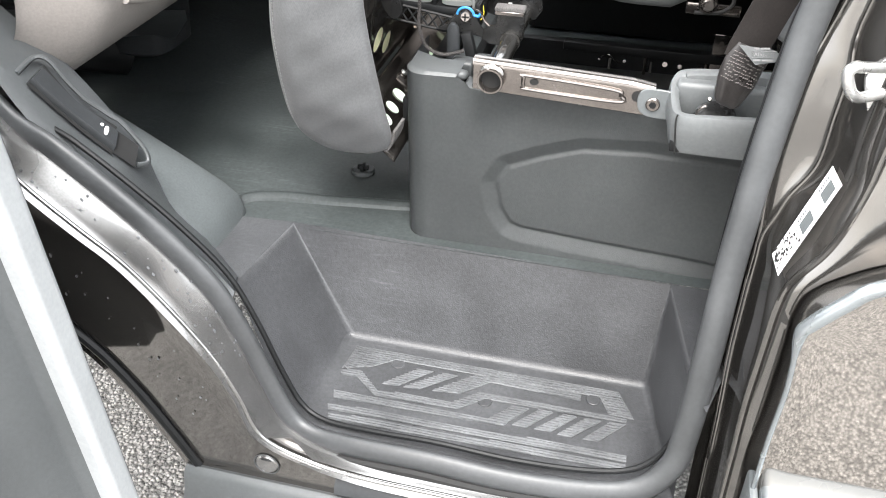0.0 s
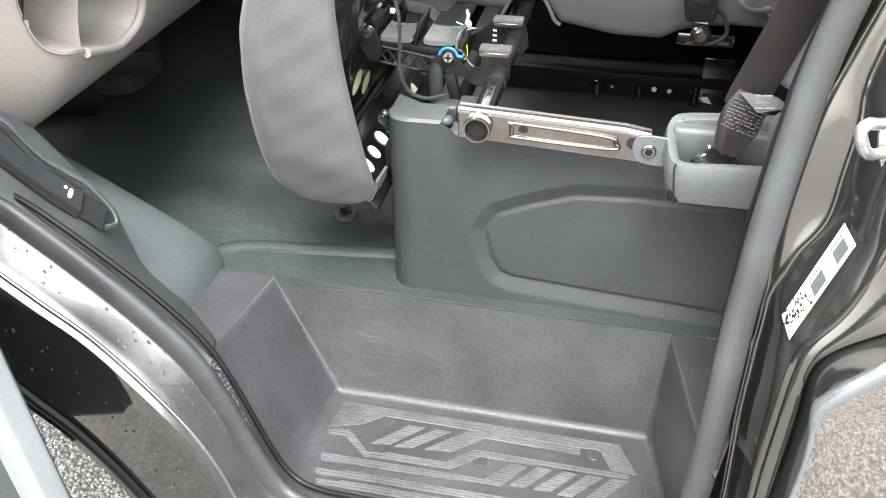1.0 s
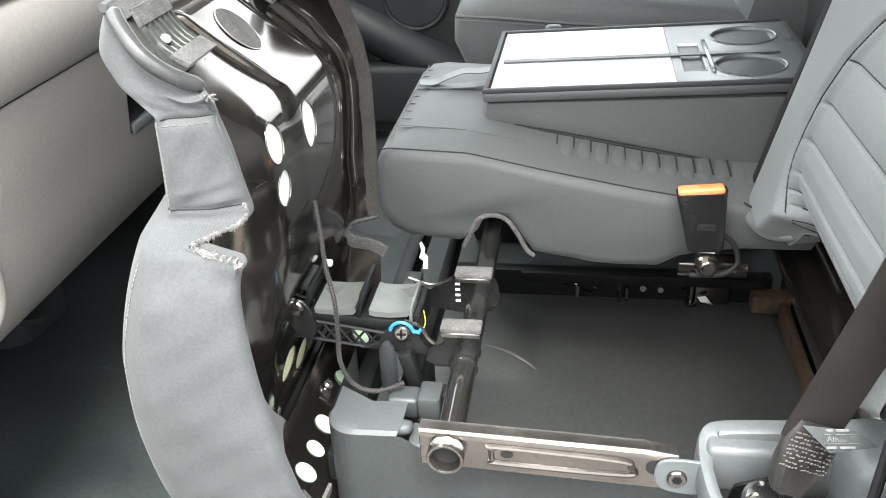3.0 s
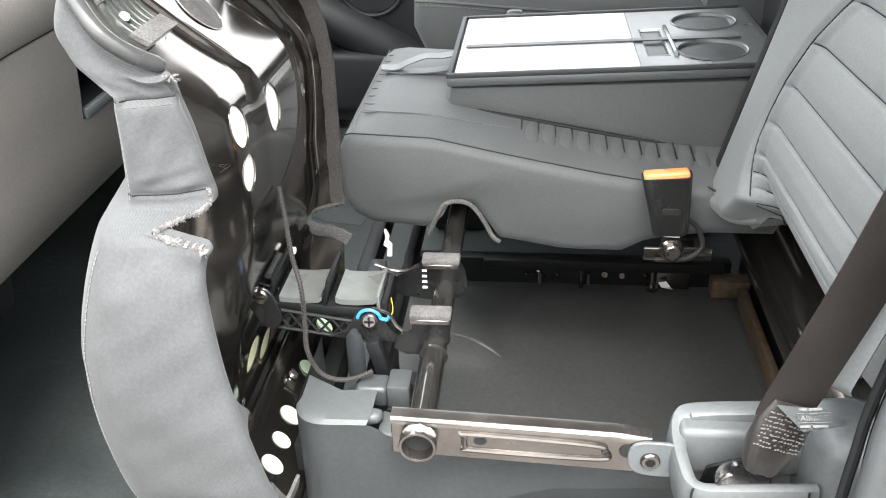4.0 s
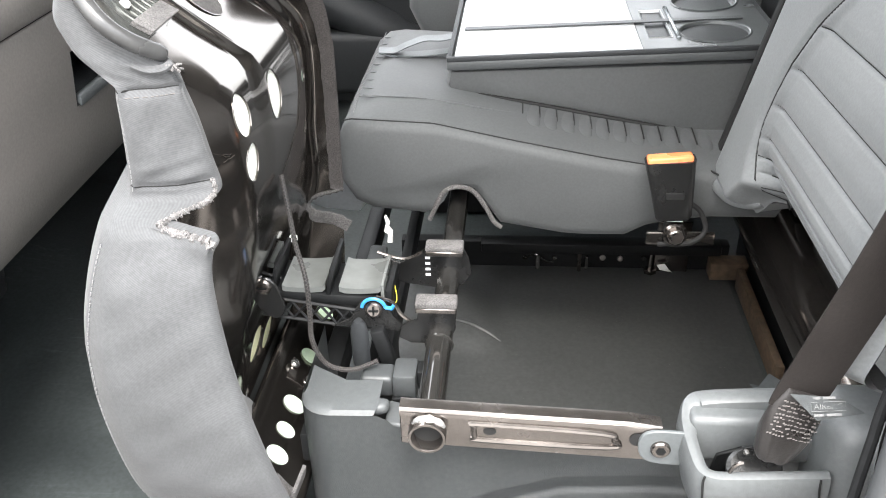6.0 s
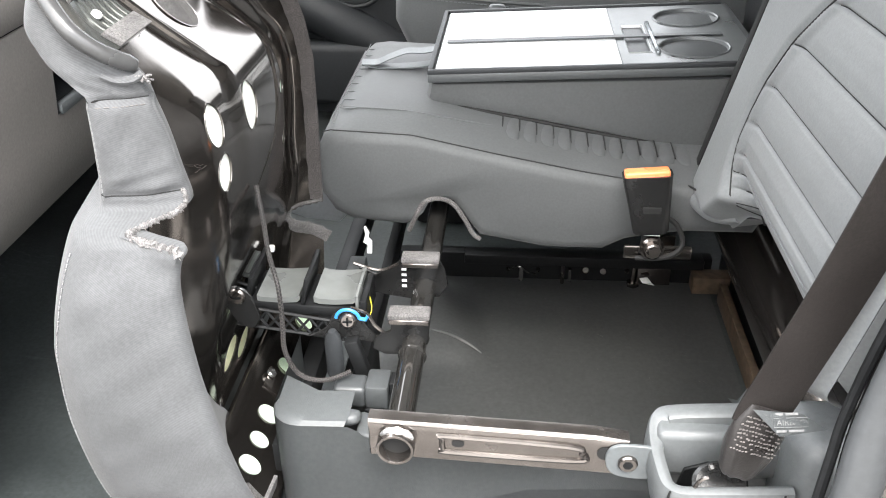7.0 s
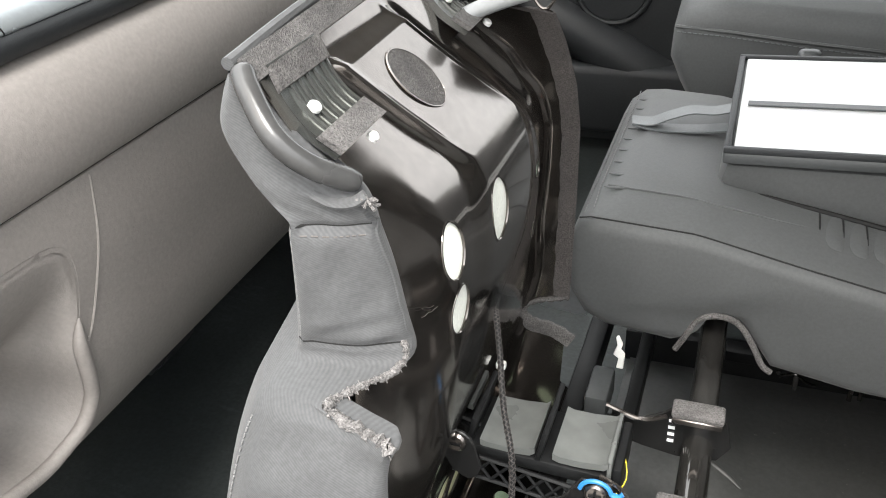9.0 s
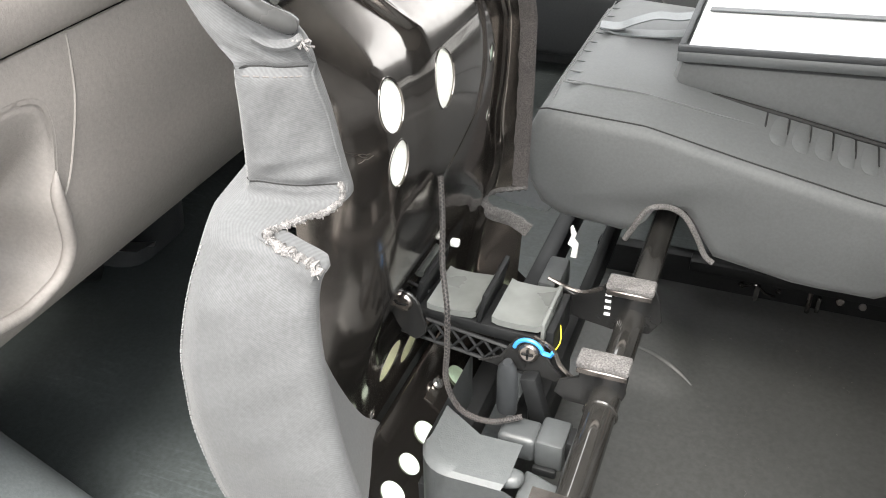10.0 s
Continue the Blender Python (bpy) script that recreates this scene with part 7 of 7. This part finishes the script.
stitches([V(-0.11, 2.058, 1.143), V(-0.04, 2.0565, 1.140), V(0.06, 2.0565, 1.131), V(0.4, 2.0565, 1.109)], "stitching", seat_pad, 0.0008, 0.008, M_TRIM_PALE)
for i in range(14):
    x = 0.055 + i * 0.017
    part("pleat", tube([(x, 2.12, 1.178 - (x - 0.05) * 0.085), (x, 2.15, 1.187 - (x - 0.05) * 0.085), (x, 2.52, 1.187 - (x - 0.05) * 0.085)], 0.0086, 8, flat=0.6), M_VINYL, drv)
secs = []
for y, k in ((2.06, 0.02), (2.075, 0.004), (2.10, 0), (2.35, -0.01), (2.56, 0), (2.6, 0.03)):
    secs.append([V(0.36 + 0.24 * (z - 1.05) + k, y, z) for z in steps(1.05, 1.75, 8)] + [V(0.52 + 0.24 * (z - 1.05), y, z) for z in steps(1.75, 1.0, 6)])
part("backrest", loft(secs), M_VINYL, drv)
part("base_box", rbox(-0.10, 0.48, 2.08, 2.58, 0.665, 0.98, 0.02), M_DARK, drv)
fdoor = thing("far_door_panel", (-0.3, 2.69, 0.9), "dark grey far door lining with a round speaker", "door lining")
part("lining", rbox(-0.95, 0.7, 2.68, 2.72, 0.70, 1.34, 0.02, 3), M_PAD, fdoor)
part("speaker_ring", torus((-0.305, 2.676, 1.045), (0, 1, 0), 0.082, 0.006, 36, 8), M_PAD, fdoor)
part("speaker_grille", disc((-0.305, 2.68, 1.045), (0, -1, 0), 0.080, 0.006, 36, r2=0.074), M_PAD, fdoor)
part("armrest", tube(spline([(-0.62, 2.69, 1.05), (-0.41, 2.685, 0.95), (-0.28, 2.68, 0.885), (-0.14, 2.68, 0.815), (0.15, 2.68, 0.76)], 6), 0.055, 16), M_PAD, fdoor)
part("map_pocket", rbox(-0.70, -0.1, 2.62, 2.69, 0.72, 0.88, 0.02, 3), M_PAD, fdoor)

# ---- open passenger door ----
door = thing("passenger_door", (-0.40, 0.55, 0.45), "open passenger door with grey plastic lining", "door")
e0, e1 = V(-0.352, 0.62, 0), V(-0.53, -0.25, 0)
du = (e1 - e0).normalized()
dn = V(-du.y, du.x, 0)
dn = dn if dn.x > 0 else -dn
prof = [(0.0, -0.05), (0.0, -0.012), (0.006, -0.002), (0.018, 0.0), (0.045, -0.004), (0.056, -0.016), (0.062, -0.018), (0.078, -0.014), (0.10, -0.022), (0.30, -0.03), (0.85, -0.03), (0.85, -0.08), (0.0, -0.08)]
rings = []
for z in (0.30, 0.34, 0.40, 0.60, 0.85, 1.10, 1.28, 1.32):
    rings.append([e0 + V(0.062 * (1.08 - z), 0, 0) + du * (a + 0.02 * (1 - smooth(0.3, 0.45, z))) + dn * b_ + V(0, 0, z) for a, b_ in prof])
part("lining", loft(rings), M_TRIM, door)
strip = [(0.009, -0.012), (0.010, 0.003), (0.0125, 0.0065), (0.017, 0.0078), (0.036, 0.0135), (0.0405, 0.0145), (0.045, 0.0125), (0.0475, 0.007), (0.049, -0.012)]
part("border", loft([[e0 + V(0.062 * (1.08 - z), 0, 0) + du * a + dn * h + V(0, 0, z) for a, h in strip] for z in steps(0.34, 1.3, 12)]), M_STRIP, door, "pale grey door edge", sharp=50)
part("speaker_grille", disc(e0 + V(0.012, 0, 0) + du * 0.20 + dn * -0.026 + V(0, 0, 0.86), dn, 0.085, 0.006, 30, r2=0.078), M_TRIM, door)

# hidden from view; added to darken the reflection in the hinge pillar
part("outer_shell", prism([(-0.475, 0.715), (-0.60, 0.752), (-0.72, 0.745), (-0.70, 0.60), (-0.64, -0.25), (-0.60, -0.25)], "z", 0.555, 1.32, 0.006), M_DARK, door, "unseen dark outer shell, reflected in the hinge pillar")
